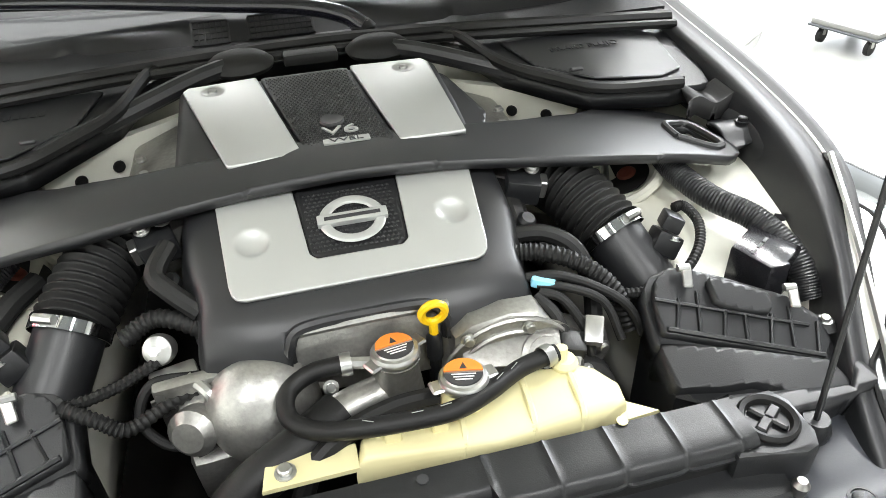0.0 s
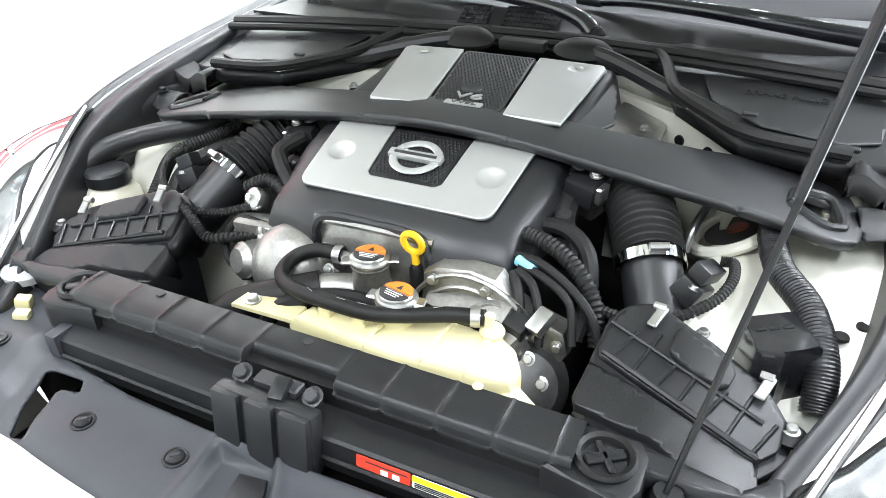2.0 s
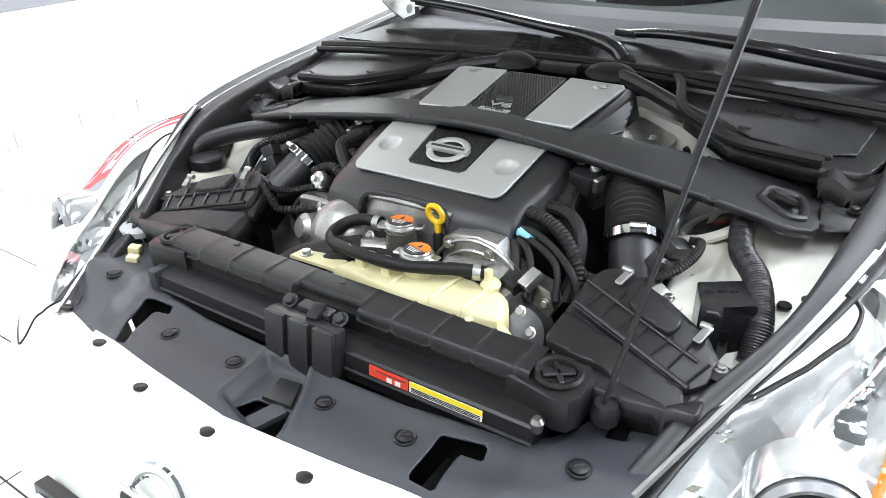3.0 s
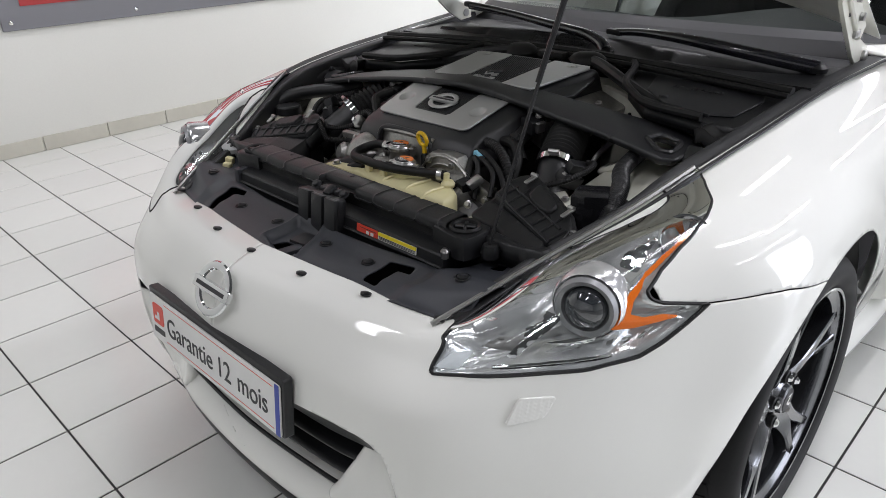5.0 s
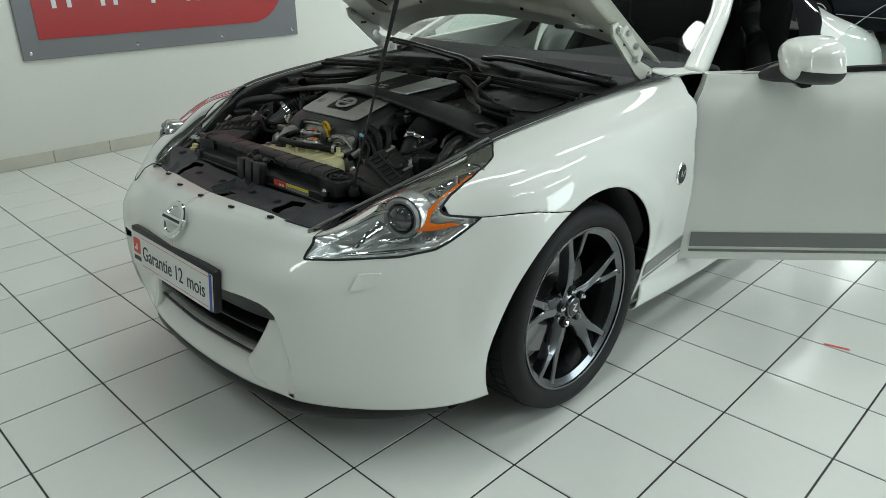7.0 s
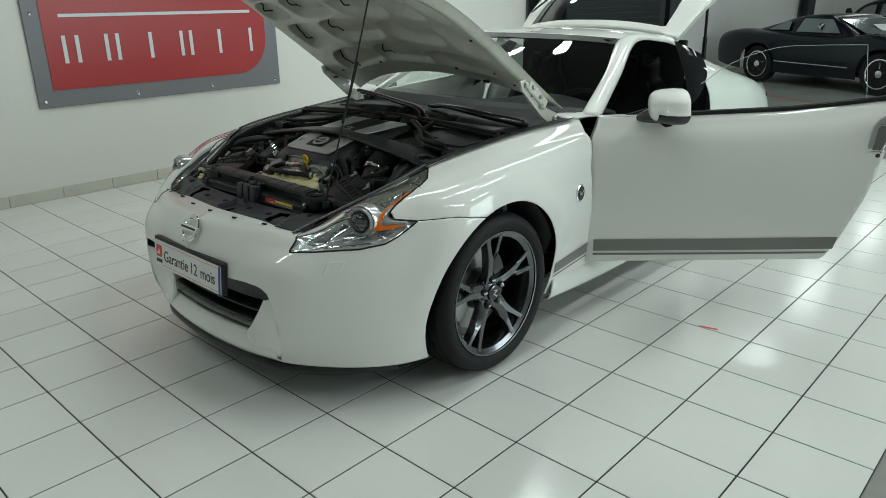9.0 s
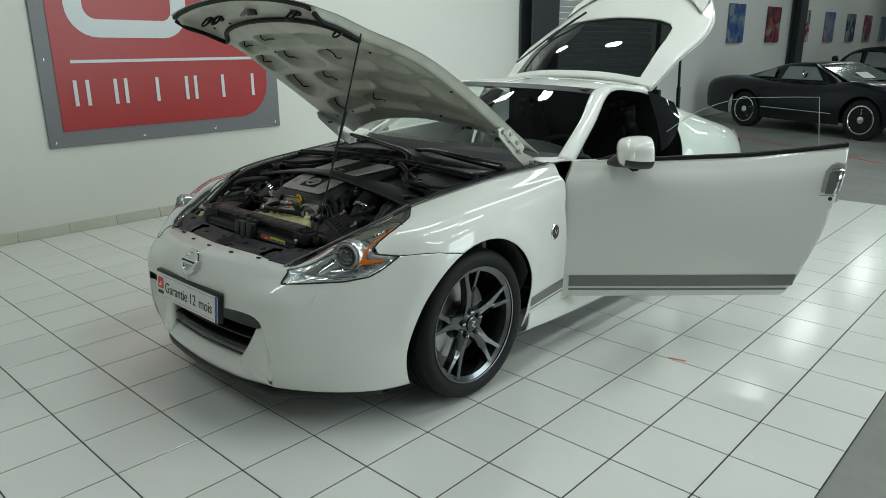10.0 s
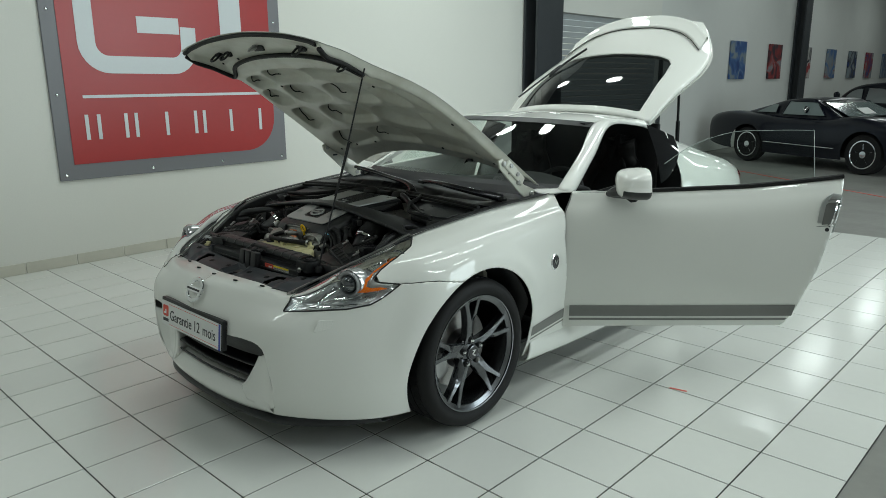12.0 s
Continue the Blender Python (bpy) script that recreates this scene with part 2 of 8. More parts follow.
YELLOW = material("yellow_handle_plastic", (0.85, 0.52, 0.01), 0.35, grain=0.05)
ORANGE = material("orange_cap_label", (0.85, 0.22, 0.03), 0.4, grain=0.08)
AMBER = material("amber_indicator", (0.8, 0.16, 0.01), 0.15, grain=0.08, scale=400, coat=1.0)
RED = material("red_label", (0.72, 0.06, 0.03), 0.4, grain=0.05)
YLABEL = material("yellow_label", (0.85, 0.68, 0.02), 0.4, grain=0.05)
WLABEL = material("white_label", (0.75, 0.75, 0.73), 0.45, grain=0.04)
INK = material("dark_ink", (0.03, 0.03, 0.032), 0.5)
BLUE = material("blue_strip", (0.02, 0.05, 0.35), 0.35, grain=0.05)
CYAN = material("pale_blue_connector", (0.25, 0.62, 0.8), 0.4, grain=0.05)
STRIPE = material("grey_side_stripe", (0.17, 0.17, 0.16), 0.4, grain=0.05, coat=0.5)
GLASS = glassy("clear_glass", (0.86, 0.92, 0.89))
TINT = glassy("dark_tinted_glass", (0.10, 0.11, 0.11))
SCREEN = glassy("windscreen_glass", (0.74, 0.82, 0.77), ior=1.55)
LENS = glassy("headlamp_lens", (0.95, 0.97, 0.97), ior=1.3)
CABIN = material("dark_cabin_trim", (0.012, 0.012, 0.013), 0.6, spec=0.3, grain=0.2, scale=300, bump=0.0005)
WALL = material("white_wall_paint", (0.74, 0.74, 0.69), 0.7, grain=0.025, scale=90, bump=0.0008, wear=0.12, wear_colour=(0.66, 0.66, 0.61), wear_scale=0.9)
GREYWALL = material("far_wall_paint", (0.70, 0.71, 0.68), 0.75, grain=0.03, scale=60, wear=0.2, wear_scale=0.6)
TILE = material("white_glazed_tile", (0.76, 0.77, 0.73), 0.16, grain=0.02, scale=25, wear=0.14, wear_colour=(0.68, 0.69, 0.64), wear_scale=2.2, random_amount=0.05, rough_var=0.5)
GROUT = material("dark_grout", (0.03, 0.03, 0.029), 0.8, grain=0.3, scale=60, wear=0.5, wear_colour=(0.09, 0.088, 0.08), wear_scale=1.5)
CONCRETE = material("worn_grey_concrete", (0.24, 0.24, 0.22), 0.45, grain=0.15, scale=14, bump=0.001, wear=0.6, wear_colour=(0.15, 0.15, 0.135), wear_scale=1.3)
SKIRT = material("beige_skirting_tile", (0.60, 0.58, 0.50), 0.35, grain=0.05, scale=20, wear=0.2, random_amount=0.06)
DARKSTEEL = material("dark_column_paint", (0.035, 0.04, 0.045), 0.5, grain=0.1, scale=60, wear=0.3)
SIGNGREY = material("sign_grey", (0.19, 0.19, 0.205), 0.4, grain=0.03, scale=200)
SIGNRED = material("sign_red", (0.40, 0.03, 0.03), 0.35, grain=0.05, scale=20, wear=0.1)
SIGNWHITE = material("sign_white", (0.66, 0.70, 0.72), 0.4, grain=0.02)
NAVY = material("dark_blue_car_paint", (0.003, 0.004, 0.009), 0.3, grain=0.1, coat=0.4, spec=0.2)

# ---- the hall ----
TX, TY, TPX, TPY = 1.240, 0.846, 0.327, 0.331
WALL_X = -3.58

ground = part("floor", box((16.0, 40.0, 0.3), (3.2, 11.0, -0.16)), CONCRETE)
tagged(ground, "worn grey concrete hall floor beyond the tiles", "floor", kind="structure")


def wall(name, size, at, mat, label):
    return tagged(part(name, box(size, at), mat, smooth=False), label, "wall", kind="structure")


SH0, SH1, SHZ = 7.94, 11.2, 2.52
wl = thing("wall_left", "white painted wall with a tiled skirting", "wall", kind="structure")
part("wall_front", box((0.2, 14.94, 5.0), (WALL_X - 0.1, 0.47, 2.5)), WALL, wl, smooth=False)
part("wall_over_shutter", box((0.2, SH1 - SH0, 5.0 - SHZ), (WALL_X - 0.1, (SH0 + SH1) / 2, (5.0 + SHZ) / 2)), WALL, wl, smooth=False)
part("wall_far", box((0.2, 19.8, 5.0), (WALL_X - 0.1, SH1 + 9.9, 2.5)), GREYWALL, wl, smooth=False)
wall("wall_end", (14.0, 0.2, 5.0), (3.2, 31.0, 2.5), GREYWALL, "plain grey far end wall")
wall("wall_right", (0.2, 40.0, 5.0), (9.3, 11.0, 2.5), GREYWALL, "plain grey side wall")
wall("wall_back", (14.0, 0.2, 5.0), (3.2, -7.1, 2.5), GREYWALL, "plain grey wall")
ceil = part("ceiling", box((16.0, 40.0, 0.1), (3.2, 11.0, 5.15)), material("ceiling_sheet", (0.13, 0.135, 0.135), 0.75, grain=0.08), smooth=False)
tagged(ceil, "dark sheet metal hall ceiling", "ceiling", kind="structure")

shutter = thing("roller_shutter", "closed pale grey slatted roller shutter in the wall", "shutter", kind="structure")
SLAT = material("pale_shutter_metal", (0.5, 0.53, 0.54), 0.4, metal=0.3, grain=0.04)
for k in range(28):
    part("slat", box((0.02, SH1 - SH0, 0.084), (WALL_X - 0.09, (SH0 + SH1) / 2, 0.045 + 0.09 * k), bevel=0.008, seg=1), SLAT, shutter)
for yy in (SH0 - 0.03, SH1 + 0.03):
    part("guide_rail", box((0.06, 0.06, SHZ), (WALL_X + 0.03, yy, SHZ / 2)), DARKSTEEL, shutter)

for y0, y1 in ((7.03, 7.66), (18.38, 18.85)):
    col = thing("column", "dark painted steel column against the wall", "column", kind="structure", group="wall columns")
    bmc = box((0.03, y1 - y0, 5.0), (WALL_X + 0.24, (y0 + y1) / 2, 2.5))
    box((0.03, y1 - y0, 5.0), (WALL_X + 0.03, (y0 + y1) / 2, 2.5), bm=bmc)
    box((0.2, 0.06, 5.0), (WALL_X + 0.13, (y0 + y1) / 2, 2.5), bm=bmc)
    part("flange", bmc, DARKSTEEL, col, smooth=False)

# strip luminaires under the roof
for sx_, sy_ in STRIPS:
    lum = thing("strip_light", "long white metal strip light under the roof", "lamp", group="strip lights", at=(sx_, sy_, ROOF_Z - 0.22))
    part("housing", box((0.34, 2.5, 0.14), (0, 0, 0), bevel=0.02), WLABEL, lum)
    for yy in (-1.0, 1.0):
        part("hanger", tube([(0, yy, 0.06), (0, yy, 0.33)], 0.006, 6), STEEL, lum)

for sx_, sy_ in ROUND:
    bay = thing("high_bay_lamp", "round metal high bay lamp under the roof", "lamp", group="high bay lamps", at=(sx_, sy_, 4.5))
    part("bell", lathe([(0.235, -0.02), (0.24, 0.0), (0.20, 0.10), (0.10, 0.18), (0.06, 0.22)], 32), STEEL, bay)
    part("stem", tube([(0, 0, 0.2), (0, 0, 0.6)], 0.012, 8), STEEL, bay)

# skirting of beige tiles
skirt = thing("baseboard", "beige tiled skirting along the white wall", "skirting", kind="structure")
skm = mesh_of(*(lambda b: ([v.co.copy() for v in b.verts], [[v.index for v in f.verts] for f in b.faces]))((lambda b: (b.verts.index_update(), b)[1])(box((0.012, 0.394, 0.09), bevel=0.003, seg=1))), smooth=False)
for k in range(22):
    part("skirting_tile", skm, SKIRT, skirt).location = (WALL_X + 0.006, -1.84 + 0.4 * k, 0.046)

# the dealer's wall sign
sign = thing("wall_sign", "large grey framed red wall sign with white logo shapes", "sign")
SX = WALL_X + 0.025
toyz = Matrix(((0, 0, 1, SX), (1, 0, 0, 0), (0, 1, 0, 0), (0, 0, 0, 1)))
part("backing", box((0.024, 2.23, 2.2), (WALL_X + 0.012, 1.825, 1.825), bevel=0.003, seg=1), SIGNGREY, sign, smooth=False)
red = [(0.83, 0.856), (2.49, 0.856)] + [(2.49 + 0.32 * math.sin(a), 1.176 - 0.32 * math.cos(a)) for a in np.linspace(0.15, 1.57, 8)] + [(2.81, 2.8), (1.12, 2.8)] + [(1.12 - 0.29 * math.sin(a), 2.51 + 0.29 * math.cos(a)) for a in np.linspace(0.15, 1.57, 8)]
part("red_panel", plate(red, 0.001, 0.005, m=toyz), SIGNRED, sign, smooth=False)


def band(path, w, z0=0.006, z1=0.009):
    p = np.array(path, float)
    t = np.gradient(p, axis=0)
    t /= np.linalg.norm(t, axis=1)[:, None]
    nrm = np.stack([-t[:, 1], t[:, 0]], 1)
    return plate([tuple(v) for v in (*(p + nrm * w / 2), *(p - nrm * w / 2)[::-1])], z0, z1, m=toyz)


hook = [(2.0, 2.47)] + [(1.22 + 0.18 * math.cos(a), 2.29 + 0.18 * math.sin(a)) for a in np.linspace(1.57, 3.14, 8)] + [(1.22 + 0.18 * math.cos(a), 1.855 + 0.18 * math.sin(a)) for a in np.linspace(3.14, 4.71, 8)] + [(1.78 + 0.16 * math.cos(a), 1.83 + 0.16 * math.sin(a)) for a in np.linspace(-1.57, 0, 8)] + [(1.945, 2.01)]
part("logo_hook", band(hook, 0.145), SIGNWHITE, sign, "white hooked logo band", smooth=False)
part("logo_bar", plate([(1.477, 1.945), (1.86, 1.945), (1.86, 2.084), (1.477, 2.084)], 0.006, 0.009, m=toyz), SIGNWHITE, sign, smooth=False)
part("logo_post", plate([(2.272, 1.6), (2.495, 1.6), (2.495, 2.55), (2.272, 2.55)], 0.006, 0.009, m=toyz), SIGNWHITE, sign, smooth=False)
part("rule", plate([(0.96, 1.40), (2.66, 1.40), (2.66, 1.425), (0.96, 1.425)], 0.006, 0.009, m=toyz), SIGNWHITE, sign, smooth=False)
for k, wide in enumerate((0.13, 0.12, 0.03, 0.12, 0.03, 0.03)):
    yc = 1.02 + 0.325 * k
    if wide > 0.05:
        bmb = plate([(yc - wide / 2, 1.055), (yc - wide / 2 + 0.03, 1.055), (yc - wide / 2 + 0.03, 1.265), (yc - wide / 2, 1.265)], 0.006, 0.009, m=toyz)
        plate([(yc + wide / 2 - 0.03, 1.055), (yc + wide / 2, 1.055), (yc + wide / 2, 1.265), (yc + wide / 2 - 0.03, 1.265)], 0.006, 0.009, bm=bmb, m=toyz)
    else:
        bmb = plate([(yc - wide / 2, 1.055), (yc + wide / 2, 1.055), (yc + wide / 2, 1.265), (yc - wide / 2, 1.265)], 0.006, 0.009, m=toyz)
    part("letter_bar", bmb, SIGNWHITE, sign, smooth=False)
for yy, zz in ((0.76, 0.77), (0.765, 1.43), (0.765, 2.1), (1.5, 0.77), (2.2, 0.77), (2.88, 0.77), (2.87, 1.4), (2.87, 2.1)):
    part("screw_head", lathe([(0.012, 0.0), (0.012, 0.003), (0.006, 0.006)], 10, m=toyz @ pose(yy, zz, 0)), CHROME, sign)

# ---- the white sports car: bodywork ----
car = thing("sports_car", "pearl white sports coupe with bonnet, door and tailgate open", "car", at=(-0.025, 0, 0))
AX_Y, AX_Z = 0.892, 0.341
# stations of the front body from the nose to the door, each from the lower lip up to the bonnet gap
NOSE = [
    [(0, 0.07, 0.175), (0, 0.03, 0.298), (0, 0.011, 0.45), (0, 0.022, 0.572), (0, 0.069, 0.669), (0, 0.114, 0.696), (0, 0.165, 0.708)],
    [(0.25, 0.08, 0.18), (0.252, 0.039, 0.298), (0.252, 0.026, 0.45), (0.252, 0.043, 0.574), (0.252, 0.097, 0.666), (0.251, 0.142, 0.694), (0.25, 0.192, 0.703)],
    [(0.46, 0.125, 0.185), (0.488, 0.082, 0.297), (0.499, 0.076, 0.45), (0.505, 0.091, 0.579), (0.491, 0.154, 0.652), (0.485, 0.191, 0.684), (0.475, 0.24, 0.69)],
    [(0.64, 0.26, 0.175), (0.667, 0.233, 0.308), (0.673, 0.227, 0.451), (0.671, 0.254, 0.589), (0.658, 0.307, 0.726), (0.598, 0.356, 0.762), (0.535, 0.41, 0.757)],
    [(0.765, 0.43, 0.165), (0.795, 0.416, 0.309), (0.81, 0.415, 0.45), (0.805, 0.447, 0.602), (0.784, 0.501, 0.765), (0.707, 0.526, 0.826), (0.61, 0.57, 0.822)],
]
SIDE = [
    [(0.82, 0.62, 0.165), (0.857, 0.619, 0.309), (0.881, 0.619, 0.449), (0.889, 0.628, 0.611), (0.856, 0.646, 0.782), (0.77, 0.667, 0.848), (0.66, 0.7, 0.876)],
    [(0.84, 0.892, 0.18), (0.876, 0.892, 0.309), (0.898, 0.892, 0.45), (0.906, 0.892, 0.631), (0.87, 0.891, 0.814), (0.788, 0.898, 0.876), (0.685, 0.91, 0.908)],
    [(0.825, 1.25, 0.19), (0.848, 1.25, 0.31), (0.868, 1.25, 0.45), (0.88, 1.25, 0.63), (0.855, 1.25, 0.83), (0.786, 1.25, 0.889), (0.7, 1.25, 0.937)],
    [(0.82, 1.7, 0.2), (0.836, 1.7, 0.31), (0.85, 1.7, 0.45), (0.862, 1.7, 0.64), (0.848, 1.7, 0.85), (0.798, 1.678, 0.912), (0.735, 1.65, 0.962)],
]
NU, NV = 281, 131
FRONT = loft(NOSE + SIDE, NU, NV)
# the flare round the wheel arch
flare = np.sqrt(((FRONT[..., 1] - 0.918) / 0.41) ** 2 + ((FRONT[..., 2] - 0.335) / 0.393) ** 2)
flare = np.clip((1.34 - flare) / 0.24, 0, 1) * np.clip((FRONT[..., 0] - 0.60) / 0.15, 0, 1) * np.clip((FRONT[..., 2] - 0.30) / 0.2, 0, 1)
FRONT[..., 0] += 0.012 * flare * flare * (3 - 2 * flare)
fv, ff = FRONT.reshape(-1, 3), grid_faces(NU, NV)
du, dv = np.gradient(FRONT, axis=0), np.gradient(FRONT, axis=1)
FN = np.cross(du, dv)
FN /= np.linalg.norm(FN, axis=2)[..., None] + 1e-9
if FN[200, 60, 0] < 0:
    FN = -FN
fn = FN.reshape(-1, 3)
LAMP = [(0.147, 0.640), (0.170, 0.645), (0.215, 0.649), (0.262, 0.651), (0.315, 0.651), (0.343, 0.656), (0.389, 0.662), (0.427, 0.680), (0.466, 0.704), (0.508, 0.732), (0.467, 0.739), (0.438, 0.744), (0.427, 0.752), (0.428, 0.762), (0.465, 0.787), (0.513, 0.811), (0.566, 0.832), (0.609, 0.845), (0.642, 0.854), (0.688, 0.869), (0.711, 0.878), (0.72, 0.93), (0.55, 0.90), (0.40, 0.84), (0.30, 0.78), (0.235, 0.722), (0.187, 0.679)]
MOUTH = [(0.0, 0.515), (0.262, 0.513), (0.36, 0.518), (0.42, 0.516), (0.448, 0.508), (0.469, 0.492), (0.480, 0.464), (0.490, 0.415), (0.498, 0.365), (0.500, 0.33), (0.491, 0.286), (0.472, 0.24), (0.437, 0.188), (0.43, 0.10), (0.0, 0.10)]


def front_fields(p):
    p = np.array(p)
    x, y, z = p.T
    arch = np.sqrt(((y - 0.918) / 0.41) ** 2 + ((z - 0.335) / 0.393) ** 2) - 1
    arch = np.where(x > 0.55, arch, 1.0) * 0.4
    lamp = np.maximum(outside(LAMP, np.stack([y, z], 1)), np.interp(y, [0.15, 0.20, 0.26, 0.30], [0.490, 0.497, 0.487, 0.47]) - x)
    seam = np.interp(y, [0.508, 0.60, 0.65, 0.72, 0.85], [0.733, 0.733, 0.729, 0.714, 0.69])
    mouth = np.where(y < 0.3, outside(MOUTH, np.stack([x, z], 1)), 1.0)
    edge = np.interp(z, [0.2, 0.365, 0.57, 0.75, 0.90, 0.97], [1.70, 1.66, 1.615, 1.59, 1.615, 1.66])
    return arch, lamp, z - seam, mouth, edge - y


def rim_loops(faces):
    """Boundary loops of a mesh, as lists of vertex numbers in order."""
    count = {}
    for f in faces:
        for a, b in zip(f, (*f[1:], f[0])):
            count[(min(a, b), max(a, b))] = count.get((min(a, b), max(a, b)), 0) + 1
    nxt = {}
    for (a, b), c in count.items():
        if c == 1:
            nxt.setdefault(a, []).append(b)
            nxt.setdefault(b, []).append(a)
    loops, seen = [], set()
    for s in nxt:
        if s in seen:
            continue
        loop, now = [s], s
        seen.add(s)
        while True:
            step = [k for k in nxt[now] if k not in seen]
            if not step:
                break
            now = step[0]
            seen.add(now)
            loop.append(now)
        loops.append(loop)
    return loops


arch_f, lamp_f, seam_f, mouth_f, edge_f = front_fields(fv)
bump_v, bump_f = clip(fv, ff, np.minimum.reduce([arch_f, lamp_f, -seam_f - 0.0015, mouth_f, np.where(fv[:, 1] < 0.78, 1.0, -1.0)]))
thick(part("front_bumper", mirrored(bump_v, bump_f), PAINT, car, "pearl white front bumper"), 0.004)
fen_v, fen_f = clip(fv, ff, np.minimum.reduce([arch_f, lamp_f, np.maximum(seam_f - 0.0015, (fv[:, 1] - 0.85) * 1.0), edge_f, fv[:, 1] - 0.44]))
for shape in ((fen_v, fen_f), flip(fen_v, fen_f)):
    fender = thick(part("fender", shape, PAINT, car), 0.004)
    sgn = 1 if shape[0] is fen_v else -1
    # wheel arch lip and liner
    a = np.linspace(radians(-18), radians(198), 40)
    liner = []
    for aa in a:
        yy, zz = 0.918 + 0.425 * math.cos(aa), 0.335 + 0.408 * math.sin(aa)
        liner.append([(sgn * xx, yy, zz) for xx in (0.50, 0.62, 0.72, 0.845 - 0.075 * max(0.0, 1 - max(0.0, math.sin(aa)) / 0.35))])
    thick(part("arch_liner", (np.array(liner).reshape(-1, 3), grid_faces(40, 4)), RUBBER, fender), 0.003)
    # stripe foot of the fender, badge
    bd = lathe([(0.033, 0), (0.033, 0.006), (0.028, 0.009)], 28, m=pose(sgn * 0.866, 1.495, 0.646, 0, 90 * sgn, 0) @ Matrix.Diagonal((1.25, 1, 1, 1)))
    badge = part("side_badge", bd, CHROME, fender, "round chrome and black badge")
    part("badge_face", lathe([(0.027, 0.0085), (0.027, 0.0105)], 24, m=pose(sgn * 0.866, 1.495, 0.646, 0, 90 * sgn, 0) @ Matrix.Diagonal((1.25, 1, 1, 1))), INK, badge)
    zig = [(-0.016, -0.014), (-0.012, 0.016), (0.004, -0.004), (0.014, 0.016), (0.018, 0.006), (0.002, -0.014), (-0.008, 0.002)]
    part("badge_mark", plate([(u * 0.9, v) for u, v in zig], 0.0108, 0.0125, m=pose(sgn * 0.866, 1.495, 0.646, 90, 0, 90 * sgn)), CHROME, badge, smooth=False)

# pins along the bumper's upper rim
for x_, y_, z_ in ((-0.46, 0.219, 0.6945), (-0.308, 0.184, 0.70), (-0.154, 0.149, 0.703), (0.0, 0.139, 0.704), (0.16, 0.149, 0.703), (0.31, 0.184, 0.70), (0.464, 0.219, 0.6945)):
    part("trim_clip", lathe([(0.0105, -0.004), (0.0105, 0.0005), (0.007, 0.002)], 14, m=pose(x_, y_, z_, -18, 0, 0)), BLACK, car)

# the mouth: lower lip beam, corner fangs, slats, dark spoiler under the lip
lip = [[(x_, y_, 0.178 + 0.01 * (abs(x_) / 0.46) ** 2), (x_, y_ - 0.022, 0.215), (x_, y_ - 0.014, 0.250), (x_, y_ + 0.008, 0.276), (x_, y_ + 0.050, 0.290), (x_, y_ + 0.11, 0.293)] for x_, y_ in ((-0.446, 0.116), (-0.25, 0.078), (0.0, 0.064), (0.25, 0.078), (0.446, 0.116))]
thick(part("lower_lip", (loft(lip, 41, 15).reshape(-1, 3), grid_faces(41, 15)), PAINT, car), 0.004)
for sgn in (1, -1):
    fang = [[(sgn * x_, y_, z_) for x_, y_, z_ in col_] for col_ in (
        ((0.372, 0.150, 0.430), (0.350, 0.150, 0.388), (0.326, 0.148, 0.345), (0.306, 0.140, 0.305), (0.292, 0.120, 0.275), (0.300, 0.110, 0.25)),
        ((0.368, 0.113, 0.428), (0.345, 0.106, 0.386), (0.321, 0.097, 0.344), (0.301, 0.084, 0.306), (0.287, 0.070, 0.276), (0.32, 0.068, 0.235)),
        ((0.400, 0.106, 0.439), (0.385, 0.106, 0.395), (0.372, 0.104, 0.350), (0.362, 0.096, 0.306), (0.355, 0.084, 0.265), (0.37, 0.080, 0.225)),
        ((0.440, 0.096, 0.450), (0.438, 0.104, 0.405), (0.436, 0.108, 0.355), (0.432, 0.106, 0.308), (0.424, 0.098, 0.262), (0.42, 0.094, 0.215)),
        ((0.479, 0.070, 0.463), (0.489, 0.075, 0.415), (0.497, 0.082, 0.362), (0.498, 0.088, 0.322), (0.489, 0.094, 0.282), (0.468, 0.103, 0.225)))]
    thick(part("fang", (loft(fang, 26, 22).reshape(-1, 3), grid_faces(26, 22)), PAINT, car), 0.004, 0.0)
grille = part("grille", box((0.90, 0.02, 0.30), (0, 0.24, 0.38)), RUBBER, car, "black slatted lower grille")
NOSE_LINE = ((-0.474, 0.070), (-0.36, 0.046), (-0.25, 0.030), (0, 0.016), (0.25, 0.030), (0.36, 0.046), (0.474, 0.070))
bar = [[(x_, y_ + 0.004, 0.524), (x_, y_ + 0.018, 0.498), (x_, y_ + 0.044, 0.452), (x_, y_ + 0.060, 0.427), (x_, y_ + 0.12, 0.422)] for x_, y_ in NOSE_LINE]
thick(part("grille_bar", (loft(bar, 61, 13).reshape(-1, 3), grid_faces(61, 13)), BLACK, grille), 0.004)
for zz in (0.322, 0.372):
    pts = [[(x_, y_ + 0.062, zz), (x_, y_ + 0.058, zz + 0.007), (x_, y_ + 0.075, zz + 0.012), (x_, y_ + 0.16, zz + 0.010), (x_, y_ + 0.16, zz - 0.004), (x_, y_ + 0.07, zz - 0.004)] for x_, y_ in NOSE_LINE[1:-1]]
    g = loft(pts, 31, 9)
    part("slat", (g.reshape(-1, 3), grid_faces(31, 9, True)), SATIN, grille)
part("grille_rim", tube([(x_, y_ + 0.055, 0.294) for x_, y_ in NOSE_LINE[1:-1]], 0.005, 6, 31), BLACK, grille)
